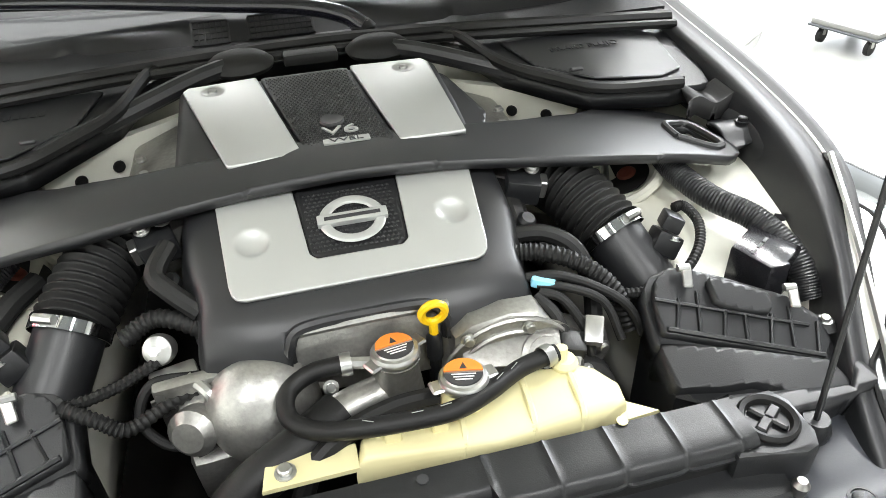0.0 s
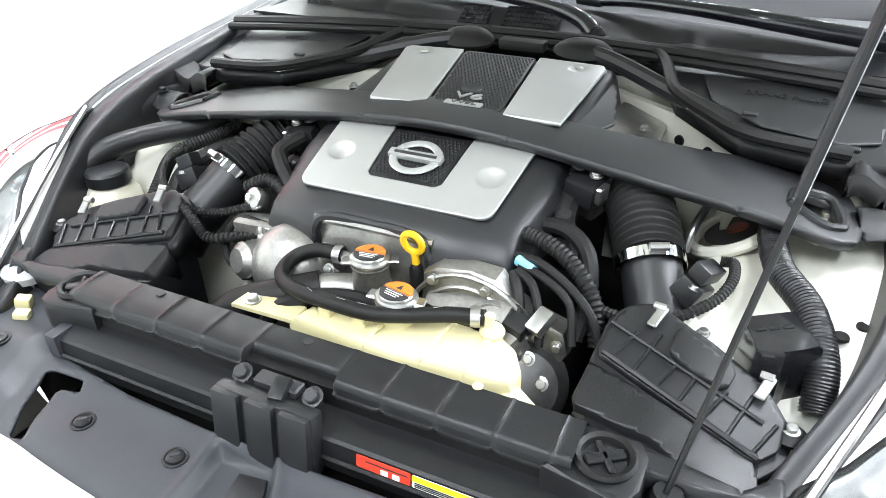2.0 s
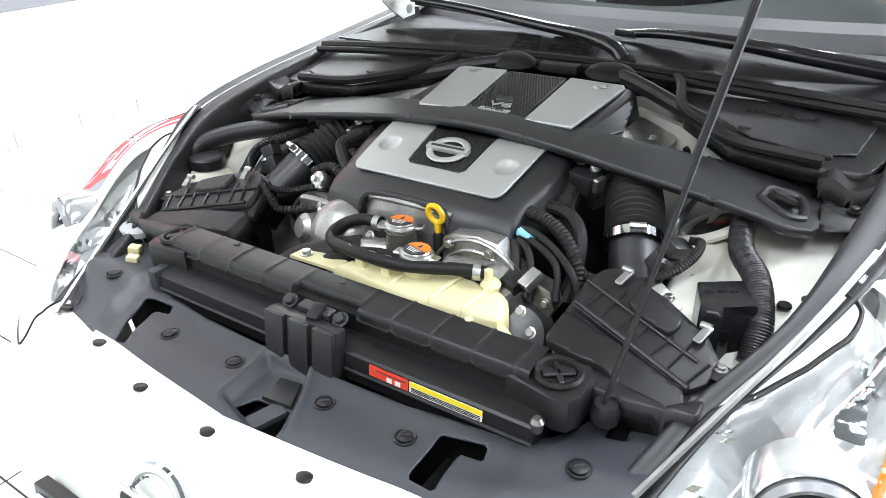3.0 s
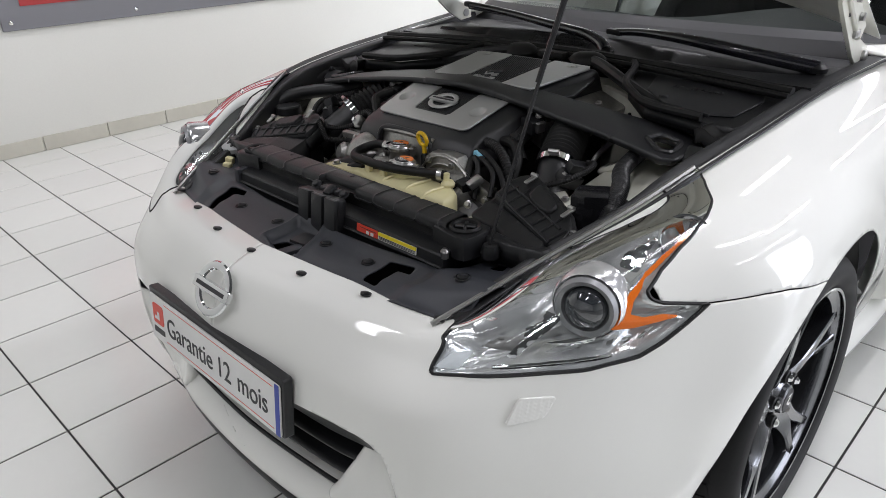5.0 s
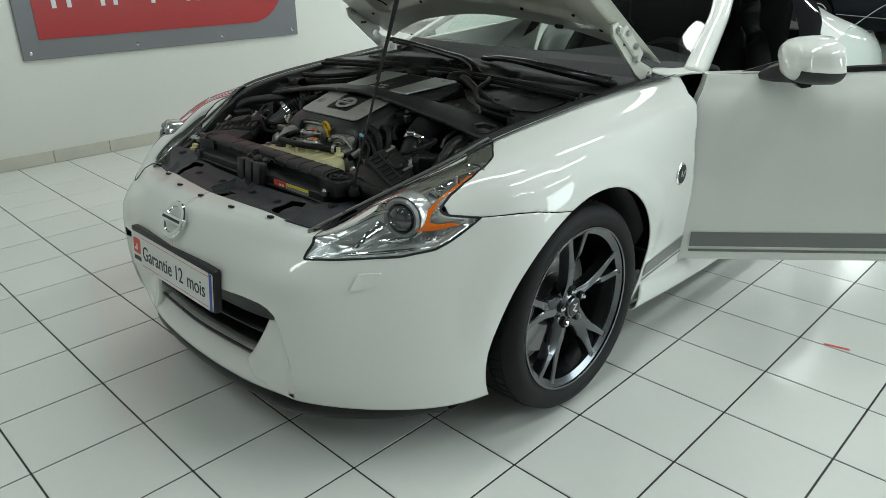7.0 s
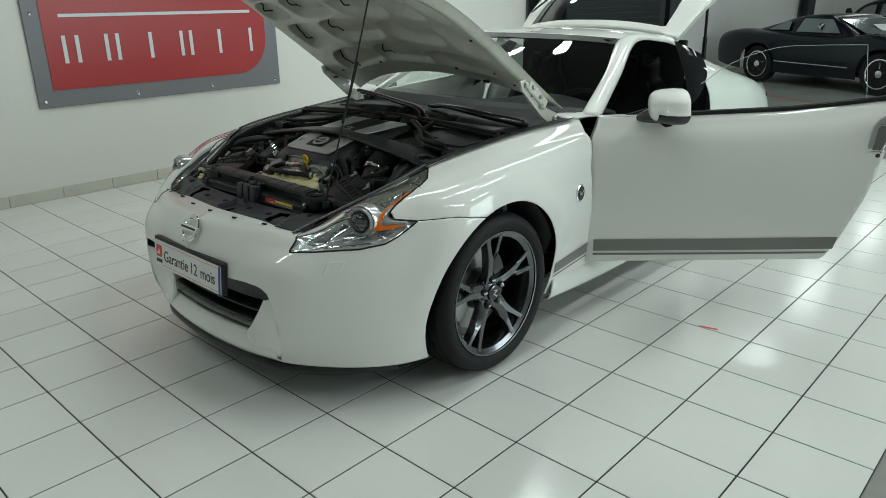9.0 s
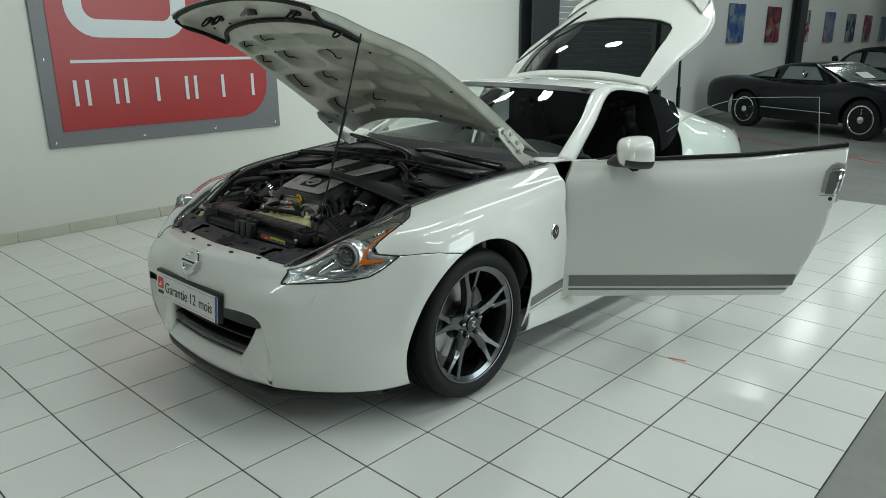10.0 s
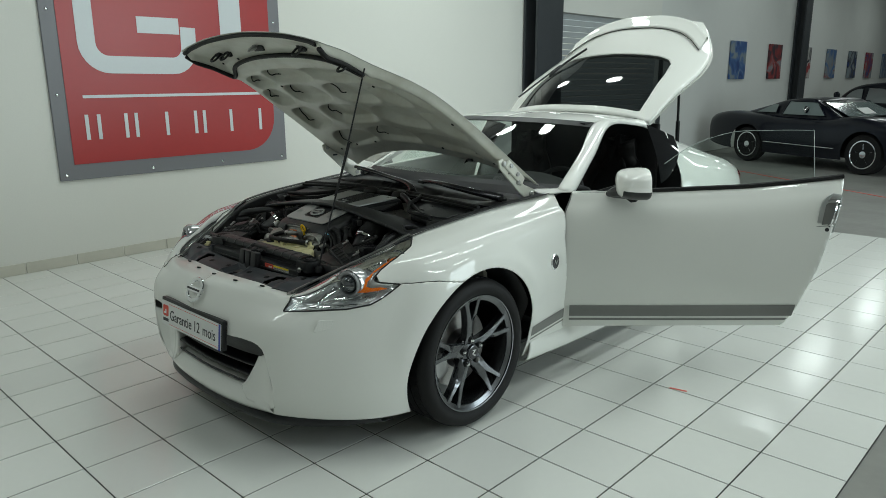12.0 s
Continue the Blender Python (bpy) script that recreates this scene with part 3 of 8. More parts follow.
spo = [[(x_, y_ + 0.012, 0.185), (x_, y_ - 0.006, 0.165), (x_, y_ + 0.004, 0.142), (x_, y_ + 0.06, 0.138)] for x_, y_ in ((-0.76, 0.43), (-0.64, 0.262), (-0.46, 0.125), (-0.25, 0.08), (0, 0.068), (0.25, 0.08), (0.46, 0.125), (0.64, 0.262), (0.76, 0.43))]
thick(part("spoiler", (loft(spo, 61, 9).reshape(-1, 3), grid_faces(61, 9)), BLACK, car), 0.004)
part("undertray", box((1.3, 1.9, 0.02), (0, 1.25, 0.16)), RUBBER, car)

# plate with its holder
holder = part("plate_holder", plate(rounded(0.535, 0.128, 0.006), 0.0, 0.02, bevel=0.003, m=pose(0, 0.028, 0.508, 84, 0, 0)), BLACK, car)
mpl = pose(0, 0.0065, 0.5045, 84, 0, 0)
pl = part("dealer_plate", plate(rounded(0.52, 0.112, 0.006), 0.0, 0.003, m=mpl), WLABEL, holder, "white dealer plate with dark lettering")
word_x = -0.180
for text in ("Garantie", "12", "mois"):
    pw = words(text, 0.066)
    xs_w = [v.co.x * 0.86 for v in pw.vertices]
    pw.transform(mpl @ pose(word_x - min(xs_w), -0.004, 0.0035) @ Matrix.Diagonal((0.86, 1.0, 1, 1)))
    word_x += max(xs_w) - min(xs_w) + 0.028
    part("plate_word", pw, INK, pl)
part("plate_logo", plate(rounded(0.05, 0.05, 0.008, cx=-0.222, cy=0.012), 0.003, 0.0038, m=mpl), RED, pl, smooth=False)
part("plate_logo_bar", plate(rounded(0.05, 0.014, 0.002, cx=-0.222, cy=-0.030), 0.003, 0.0038, m=mpl), INK, pl, smooth=False)
part("plate_logo_mark", plate([(-0.238, -0.002), (-0.216, -0.002), (-0.216, 0.018), (-0.226, 0.018), (-0.226, 0.006), (-0.238, 0.006)], 0.0038, 0.0043, m=mpl), WLABEL, pl, smooth=False)
part("plate_strip", plate([(0.244, -0.056), (0.258, -0.056), (0.258, 0.056), (0.244, 0.056)], 0.003, 0.0036, m=mpl), BLUE, pl, smooth=False)
for yy in (-0.046, 0.046):
    part("plate_rule", plate([(-0.19, yy - 0.0008), (0.238, yy - 0.0008), (0.238, yy + 0.0008), (-0.19, yy + 0.0008)], 0.003, 0.0034, m=mpl), RED, pl, smooth=False)


def emblem(parent, m, r, mat=CHROME):
    """A ring crossed by a plain bar."""
    ring = bmesh.new()
    n, k = 40, 8
    vs = [[ring.verts.new(m @ Vector(((r + 0.20 * r * math.cos(b)) * math.cos(a), (r + 0.20 * r * math.cos(b)) * math.sin(a) * 0.92, 0.10 * r * math.sin(b) + 0.05 * r))) for b in np.linspace(0, 2 * math.pi, k, endpoint=False)] for a in np.linspace(0, 2 * math.pi, n, endpoint=False)]
    for i in range(n):
        for j in range(k):
            ring.faces.new((vs[i][j], vs[(i + 1) % n][j], vs[(i + 1) % n][(j + 1) % k], vs[i][(j + 1) % k]))
    e = part("emblem", ring, mat, parent, "chrome ring emblem with a cross bar")
    part("emblem_bar", plate(rounded(2.5 * r, 0.46 * r, 0.05 * r), 0.0, 0.22 * r, bevel=0.04 * r, m=m), mat, e)
    part("emblem_mark", plate(rounded(2.0 * r, 0.16 * r, 0.02 * r), 0.22 * r, 0.235 * r, m=m), INK, e, smooth=False)
    return e


emblem(car, pose(0, 0.044, 0.650, 60, 0, 0), 0.052)

# ---- headlamps ----
lv, lf = clip(fv, ff, np.minimum.reduce([-lamp_f, arch_f]))
# normals and depth for the patch: nearest grid vertex
FLAT = fv[(np.abs(fv[:, 1] - 0.43) < 0.33) & (fv[:, 0] > 0.44)]
FLATN = fn[(np.abs(fv[:, 1] - 0.43) < 0.33) & (fv[:, 0] > 0.44)]


def skin_normal(p):
    n = FLATN[np.argpartition(((FLAT - np.array(p)) ** 2).sum(1), 60)[:60]].mean(0)
    return n / np.linalg.norm(n)


def on_skin(y, z, outer=True):
    """The point of the front skin at a given y and z, and its normal; the skin bulges, so the outer or the inner flank is chosen."""
    d2 = (FLAT[:, 1] - y) ** 2 + (FLAT[:, 2] - z) ** 2
    near = np.where(d2 < 0.007 ** 2)[0]
    if len(near) > 3:
        x_ = FLAT[near, 0]
        near = near[x_ > x_.max() - 0.035] if outer else near[x_ < x_.min() + 0.035]
    else:
        near = np.argsort(d2)[:4]
    k = near[np.argsort(d2[near])[:4]]
    w = 1 / (d2[k] + 1e-6)
    return np.array([(FLAT[k, 0] * w).sum() / w.sum(), y, z]), skin_normal((FLAT[k[0], 0], y, z))


lnorm = np.array([skin_normal(p) for p in lv])
rim = max(rim_loops(lf), key=len)
rim_pts = np.array([lv[i] for i in rim])
ldist = np.array([np.sqrt(((rim_pts - p) ** 2).sum(1).min()) for p in lv])
DEPTH = np.clip(ldist / 0.05, 0, 1)
bowl_v = [p - n * (0.004 + 0.06 * (d * d * (3 - 2 * d))) for p, n, d in zip(lv, lnorm, DEPTH)]
lens_v = [p + n * 0.0015 for p, n in zip(lv, lnorm)]
HOUSING = material("silvered_lamp_housing", (0.80, 0.81, 0.81), 0.16, metal=0.70, grain=0.06, scale=70, wear=0.5, wear_colour=(0.40, 0.405, 0.41), wear_scale=22)
BEZEL = material("satin_grey_bezel", (0.30, 0.305, 0.31), 0.34, metal=0.5, grain=0.03, scale=900)


PATCHES = {}


def patch_on_skin(poly, depth, n=14, bulge=0.0, outer=True):
    """A small patch following the headlamp skin, set back by depth; both lamps share it."""
    key = (tuple(poly), depth, n)
    if key in PATCHES:
        return PATCHES[key]
    poly = np.array(poly)
    lo, hi = poly.min(0), poly.max(0)
    ys, zs = np.linspace(lo[0], hi[0], n * 3), np.linspace(lo[1], hi[1], n * 2)
    pts = [(y, z) for y in ys for z in zs]
    val = -outside(poly, np.array(pts))
    vs = []
    for (y, z), v in zip(pts, val):
        p, nn = on_skin(y, z, outer)
        vs.append(p - nn * (depth - bulge * min(1, max(v, 0) / 0.01)))
    PATCHES[key] = clip(vs, grid_faces(n * 3, n * 2), val)
    return PATCHES[key]


for sgn in (1, -1):
    fl = (lambda s: s) if sgn == 1 else (lambda s: flip(*s))
    hl = part("headlamp", fl((bowl_v, lf)), HOUSING, car, "clear boomerang headlamp with an amber indicator")
    lens = part("lens", fl((lens_v, lf)), LENS, hl)
    lens.visible_shadow = False
    loop = np.array([rim_pts[i] - 0.0012 * lnorm[rim[i]] for i in range(0, len(rim), 2)])
    loop = np.concatenate([loop, loop[:1]]) * (sgn, 1, 1)
    part("gasket", tube(loop, 0.0036, 6), RUBBER, hl)
    # projector
    c = np.array((0.668 * sgn, 0.352, 0.738))
    aim = Vector((0.28 * sgn, -0.93, 0.05)).normalized()
    mm = Matrix.Translation(c) @ aim.to_track_quat("Z", "Y").to_matrix().to_4x4()
    pj = part("projector", lathe([(0.050, -0.07), (0.054, 0.0), (0.049, 0.008), (0.041, 0.004), (0.036, -0.006)], 32, m=mm, cap=False), BEZEL, hl, "satin silver projector ring")
    part("projector_lens", lathe([(0.037, -0.008), (0.034, 0.008), (0.024, 0.018), (0.010, 0.023), (0.001, 0.024)], 28, m=mm), material("dark_glass_ball", (0.03, 0.035, 0.04), 0.03, coat=1.0, spec=1.0), pj)
    part("ring_step", lathe([(0.060, -0.06), (0.062, -0.012), (0.057, -0.004), (0.055, -0.02)], 32, m=mm, cap=False), HOUSING, pj)
    # upper reflector with its bulb
    c2, n2 = on_skin(0.560, 0.833)
    c2, n2 = (c2 - n2 * 0.035) * (sgn, 1, 1), n2 * (sgn, 1, 1)
    m2 = Matrix.Translation(c2) @ Vector((0.35 * sgn, -0.85, 0.35)).normalized().to_track_quat("Z", "Y").to_matrix().to_4x4()
    rf = part("reflector", lathe([(0.008, -0.035), (0.028, -0.026), (0.040, -0.006), (0.045, 0.012), (0.041, 0.014)], 28, m=m2, cap=False), CHROME, hl)
    part("bulb", lathe([(0.007, -0.03), (0.009, 0.0), (0.004, 0.012)], 12, m=m2), AMBER, rf)
    # amber strip with its hook
    amber = [(0.583, 0.837), (0.535, 0.824), (0.484, 0.803), (0.445, 0.785), (0.406, 0.762), (0.376, 0.738), (0.358, 0.711), (0.391, 0.710), (0.426, 0.714), (0.465, 0.719), (0.439, 0.726), (0.408, 0.725), (0.392, 0.732), (0.405, 0.751), (0.424, 0.766), (0.436, 0.777), (0.468, 0.792), (0.512, 0.812), (0.554, 0.827)]
    part("indicator", fl(patch_on_skin(amber, 0.003, 24, 0.002)), AMBER, hl, "amber indicator strip")
    # bright blades and steps of the front reflector
    for n_, (poly_, deep_, mat_) in enumerate((
        ([(0.155, 0.647), (0.184, 0.670), (0.206, 0.679), (0.176, 0.653)], 0.004, SIGNWHITE),
        ([(0.308, 0.743), (0.246, 0.694), (0.223, 0.672), (0.232, 0.671), (0.256, 0.692), (0.312, 0.735)], 0.016, CHROME),
        ([(0.300, 0.735), (0.273, 0.724), (0.258, 0.708), (0.268, 0.706), (0.302, 0.728)], 0.030, CHROME),
        ([(0.206, 0.663), (0.290, 0.668), (0.354, 0.670), (0.354, 0.663), (0.287, 0.660), (0.205, 0.657)], 0.009, CHROME),
        ([(0.274, 0.694), (0.327, 0.700), (0.343, 0.697), (0.339, 0.689), (0.302, 0.685)], 0.026, CHROME),
        ([(0.215, 0.690), (0.245, 0.712), (0.262, 0.706), (0.238, 0.684)], 0.034, STRIPE),
        ([(0.255, 0.668), (0.30, 0.690), (0.32, 0.680), (0.275, 0.664)], 0.036, SILVER),
        ([(0.445, 0.790), (0.485, 0.812), (0.52, 0.828), (0.515, 0.835), (0.47, 0.816), (0.44, 0.798)], 0.022, CHROME),
        ([(0.395, 0.770), (0.42, 0.785), (0.41, 0.792), (0.385, 0.778)], 0.028, CHROME))):
        part("blade" if mat_ is CHROME else "facet", fl(patch_on_skin(poly_, deep_, 7, 0.004)), mat_, hl)
    rnd_l = random.Random(5)
    for k in range(12):
        y0, z0 = 0.352 + 0.0088 * k + rnd_l.uniform(-0.004, 0.004), 0.672 + 0.0028 * k + rnd_l.uniform(-0.004, 0.012)
        d_ = rnd_l.uniform(0.006, 0.012)
        part("facet", fl(patch_on_skin([(y0, z0), (y0 + d_, z0 + 0.003), (y0 + d_ + 0.002, z0 + 0.010), (y0 + 0.003, z0 + 0.007)], 0.018 + 0.008 * rnd_l.random(), 3, 0.003)), CHROME if k % 3 else STRIPE, hl)
    # chrome ticks along the upper edge
    for y0, z0 in ((0.209, 0.688), (0.261, 0.717), (0.326, 0.746), (0.403, 0.770), (0.474, 0.788), (0.530, 0.808), (0.581, 0.829), (0.623, 0.848), (0.664, 0.866)):
        for e_ in (-0.007, 0.005):
            tick = [(y0 + e_ - 0.004, z0 - 0.003), (y0 + e_ + 0.004, z0 + 0.002), (y0 + e_ + 0.006, z0 - 0.002), (y0 + e_ - 0.002, z0 - 0.007)]
            part("tick", fl(patch_on_skin(tick, 0.003, 4, 0.001, False)), CHROME, hl)
    # headlamp washer cover under the lamp
    thick(part("washer_cover", fl(patch_on_skin([(0.221, 0.6105), (0.225, 0.6125), (0.263, 0.613), (0.268, 0.610), (0.251, 0.581), (0.246, 0.577), (0.203, 0.568), (0.198, 0.571)], -0.0045, 12)), PAINT, car), 0.008)

# ---- wheels ----
wheel = thing("wheel_tmp", "", "")
TYRE_P = [(0.262, 0.098), (0.275, 0.112), (0.300, 0.120), (0.320, 0.114), (0.333, 0.100), (0.3385, 0.080)]
prof = TYRE_P + [(0.3395, 0.03), (0.3385, 0.026), (0.3330, 0.026), (0.3330, 0.020), (0.3395, 0.019), (0.3398, -0.019), (0.3330, -0.020), (0.3330, -0.026), (0.3385, -0.026), (0.3395, -0.03)] + [(r, -w) for r, w in TYRE_P[::-1]]


def build_wheel(at, sgn):
    m = pose(*at) @ (pose(0, 0, 0, 0, 90, 0) if sgn > 0 else pose(0, 0, 0, 0, -90, 0))
    wh = part("wheel", lathe([(0.262, -0.10), (0.255, -0.094), (0.244, -0.07), (0.240, 0.02), (0.240, 0.066), (0.238, 0.082), (0.240, 0.090), (0.246, 0.094), (0.254, 0.097), (0.259, 0.101), (0.266, 0.103), (0.268, 0.106), (0.266, 0.109), (0.260, 0.108)], 64, m=m, cap=False), WHEEL, car, "smoked grey five spoke alloy wheel")
    tyre = part("tyre", lathe(prof, 72, m=m, cap=False), TYRE, wh, "black low profile tyre")
    blocks = bmesh.new()
    for k in range(60):
        a = 2 * math.pi * k / 60
        for w0, skew in ((0.052, 0.25), (-0.052, -0.25)):
            mt = m @ pose(0, 0, 0, 0, 0, math.degrees(a)) @ pose(0.3375, 0, w0, 0, 0, 0) @ pose(0, 0, 0, 90 * 0 + math.degrees(skew), 0, 0)
            made = bmesh.ops.create_cube(blocks, size=1.0)["verts"]
            for v in made:
                v.co = mt @ Vector((v.co.x * 0.006, v.co.y * 0.026, v.co.z * 0.044))
    part("tread_pattern", blocks, TYRE, tyre)["kind"] = "stuff"
    part("brake_disc", lathe([(0.06, -0.03), (0.178, -0.03), (0.178, -0.002), (0.09, -0.002), (0.08, 0.03), (0.06, 0.03)], 48, m=m), DISC, wh)
    calp = [(0.118 * math.cos(a), 0.118 * math.sin(a)) for a in np.linspace(radians(152), radians(212), 10)] + [(0.192 * math.cos(a), 0.192 * math.sin(a)) for a in np.linspace(radians(212), radians(152), 10)]
    part("caliper", plate(calp, -0.05, 0.035, bevel=0.006, m=m @ pose(0, 0, 0, 0, 0, 90 if sgn > 0 else -90)), material("silver_caliper", (0.35, 0.35, 0.34), 0.4, metal=0.7, grain=0.1), wh)
    hub = part("hub", lathe([(0.070, 0.03), (0.066, 0.058), (0.050, 0.070), (0.036, 0.078), (0.033, 0.088), (0.028, 0.091)], 40, m=m), WHEEL, wh)
    part("hub_cap", lathe([(0.029, 0.0905), (0.027, 0.0925)], 28, m=m), INK, hub)
    part("cap_mark", plate([(-0.016, -0.014), (-0.012, 0.016), (0.004, -0.004), (0.014, 0.016), (0.018, 0.006), (0.002, -0.014), (-0.008, 0.002)], 0.0926, 0.0936, m=m), CHROME, hub, smooth=False)
    for k in range(5):
        rot = pose(0, 0, 0, 0, 0, 72 * k + 38)
        # a spoke that splits into two flat prongs towards the rim, its trailing flank swept down
        for side in (-1, 1):
            path = [(0.040, 0.013 * side, 0.070), (0.085, 0.0115 * side, 0.079), (0.125, 0.0120 * side, 0.083), (0.152, 0.0150 * side, 0.0855), (0.176, 0.0215 * side, 0.088), (0.212, 0.0315 * side, 0.0915), (0.248, 0.0420 * side, 0.0955)]
            wid = [0.022, 0.0165, 0.0155, 0.0150, 0.0128, 0.0110, 0.0130]
            sink = [0.004, 0.012, 0.014, 0.008, 0.003, 0.001, 0.0] if side < 0 else [0.0] * 7
            rows = []
            for (r, q_, h), w, k_ in zip(path, wid, sink):
                lo_, hi_ = (q_ - w, q_ + w)
                a_, b_ = (h - k_, h) if side < 0 else (h, h)
                rows.append([(r, lo_ - 0.4 * k_, h - 0.036), (r, lo_ - 0.3 * k_, a_ - 0.003 - 0.5 * k_), (r, lo_ + 0.25 * w, a_ + 0.001), (r, hi_ - 0.25 * w, b_ + 0.001), (r, hi_, b_ - 0.0015), (r, hi_ + 0.001, h - 0.036)])
            g = np.array([spline(np.array(rows)[:, j], 22) for j in range(6)]).transpose(1, 0, 2)
            vs = [m @ rot @ Vector(p) for p in g.reshape(-1, 3)]
            part("spoke", (vs, grid_faces(22, 6, True)), WHEEL, wh, sharp=32)
        part("nut_well", lathe([(0.0155, 0.060), (0.0155, 0.0815), (0.0125, 0.0835), (0.0125, 0.07)], 18, m=m @ rot @ pose(0.057, 0, 0), cap=False), RUBBER, hub)
        part("lug_nut", lathe([(0.011, 0.066), (0.011, 0.086), (0.006, 0.092)], 6, m=m @ rot @ pose(0.057, 0, 0)), CHROME if k else STRIPE, hub)
    return wh


bpy.data.objects.remove(wheel)
build_wheel((0.770, AX_Y, AX_Z), 1)
build_wheel((-0.770, AX_Y, AX_Z), -1)
build_wheel((0.770, AX_Y + 2.55, AX_Z), 1)
build_wheel((-0.770, AX_Y + 2.55, AX_Z), -1)

# ---- bonnet, standing open on its stay ----
HOOD_OPEN = pose(0, 1.567, 1.006) @ pose(0, 0, 0, -41.7, 0, 0) @ pose(0, -1.5, -0.965)
HROWS = [(0.545, 0.150, 0.655, 0.100, 0.690), (0.535, 0.270, 0.720, 0.220, 0.746), (0.550, 0.410, 0.773, 0.370, 0.801), (0.614, 0.570, 0.826, 0.550, 0.857), (0.660, 0.720, 0.858, 0.720, 0.899), (0.685, 0.950, 0.893, 0.900, 0.937), (0.700, 1.250, 0.930, 1.120, 0.968), (0.710, 1.500, 0.965, 1.310, 0.985)]
hood_ctrl = [[(k * w, yc + (ys - yc) * k * k, zc + (zs - zc) * abs(k) ** 2.4) for k in (-1, -0.8, -0.5, 0, 0.5, 0.8, 1)] for w, ys, zs, yc, zc in HROWS]
HN, HM = 150, 120
HG = loft(hood_ctrl, HN, HM)
hn = np.cross(np.gradient(HG, axis=1), np.gradient(HG, axis=0))
hn /= np.linalg.norm(hn, axis=2)[..., None]
if hn[70, 60, 2] < 0:
    hn = -hn
hood = part("bonnet", (HG.reshape(-1, 3), grid_faces(HN, HM)), PAINT, car, "white bonnet propped open")
thick(hood, 0.0015)
hood.matrix_basis = HOOD_OPEN
POCKETS = [(-0.62, 0.385, 0.17, 0.05), (-0.20, 0.36, 0.17, 0.055), (0.20, 0.36, 0.17, 0.055), (0.62, 0.385, 0.17, 0.05), (-0.68, 0.53, 0.16, 0.065), (-0.27, 0.52, 0.14, 0.07), (0.10, 0.52, 0.13, 0.07), (0.42, 0.53, 0.12, 0.065), (0.75, 0.52, 0.12, 0.07), (-0.58, 0.70, 0.17, 0.06), (-0.15, 0.69, 0.16, 0.06), (0.25, 0.69, 0.15, 0.06), (0.64, 0.70, 0.16, 0.06), (-0.4, 0.85, 0.2, 0.05), (0.0, 0.84, 0.14, 0.05), (0.4, 0.85, 0.2, 0.05)]
uu, vv = np.meshgrid(np.linspace(-1, 1, HM), np.linspace(0, 1, HN))
depth = np.full((HN, HM), 0.042)
for pu, pv, pw_, ph in POCKETS:
    r = (np.abs((uu - pu - 0.12 * (vv - pv)) / pw_) ** 3 + np.abs((vv - pv) / ph) ** 3) ** (1 / 3)
    s = np.clip((1.18 - r) / 0.26, 0, 1)
    depth -= 0.037 * s * s * (3 - 2 * s)
ridge = np.clip(1 - np.abs(vv - 0.30) / 0.025, 0, 1)
depth -= 0.022 * np.clip((0.26 - vv) / 0.05, 0, 1) * np.clip((0.9 - np.abs(uu)) / 0.1, 0, 1)
depth += 0.008 * ridge + 0.004 * np.sin(uu * 9) * np.clip((vv - 0.82) / 0.05, 0, 1)
border = np.minimum(np.minimum((1 - np.abs(uu)) / 0.06, vv / 0.05), (1 - vv) / 0.16)
border = np.clip(border, 0, 1)
depth = 0.003 + (depth - 0.003) * border * border * (3 - 2 * border)
HI = HG - hn * depth[..., None]
part("inner_panel", (HI.reshape(-1, 3), [f[::-1] for f in grid_faces(HN, HM)]), PRIMER, hood, "pale ribbed inner panel")


def hood_at(u, v, off):
    i, j = v * (HN - 1), (u + 1) / 2 * (HM - 1)
    i0, j0 = int(round(i)), int(round(j))
    return HI[i0, j0] - hn[i0, j0] * off


for n, (pu, pv, pw_, ph) in enumerate(POCKETS):
    side = -1 if pu > 0.1 else 1
    arc = [hood_at(np.clip(pu + pw_ * 1.02 * math.cos(a) * side, -0.95, 0.95), pv + ph * 1.02 * math.sin(a), 0.0012) for a in np.linspace(radians(140), radians(310), 11)]
    part("sealant_bead", tube(arc, 0.0034, 5, 28), RUBBER, hood)
# rubber seal, catches and clips under the leading edge
half_seal = [(0.0, 0.215), (0.2, 0.217), (0.4, 0.222), (0.62, 0.238), (0.78, 0.275), (0.87, 0.283), (0.92, 0.25), (0.945, 0.17), (0.955, 0.08), (0.96, 0.02)]
seal = [hood_at(u, v, 0.008) for u, v in [(-u, v) for u, v in half_seal[:0:-1]] + half_seal]
part("front_seal", tube(seal, 0.0105, 8, 120), RUBBER, hood)
part("lip_seal", tube([HI[2, j] - hn[2, j] * 0.004 for j in range(2, HM - 2, 4)], 0.010, 6), RUBBER, hood)
for u, v in ((-0.55, 0.13), (-0.40, 0.14), (0.38, 0.13), (0.86, 0.20)):
    q = hood_at(u, v, 0.0)
    mq = Matrix.Translation(q) @ pose(0, 0, 0, 160, 0, 0)
    catch = part("catch", box((0.048 if v < 0.135 else 0.03, 0.045, 0.016), bevel=0.003, seg=1), BLACK, hood)
    catch.matrix_basis = mq
    part("catch_loop", tube([(-0.02, 0, 0.0), (-0.02, -0.01, 0.04), (0.0, -0.012, 0.052), (0.02, -0.01, 0.04), (0.02, 0, 0.0)], 0.005, 6, 16), BLACK, catch)
mq = Matrix.Translation(hood_at(-0.03, 0.13, 0.0)) @ pose(0, 0, 0, 160, 0, 0)
strike = part("striker", box((0.075, 0.05, 0.010), bevel=0.002, seg=1), BLACK, hood)
strike.matrix_basis = mq
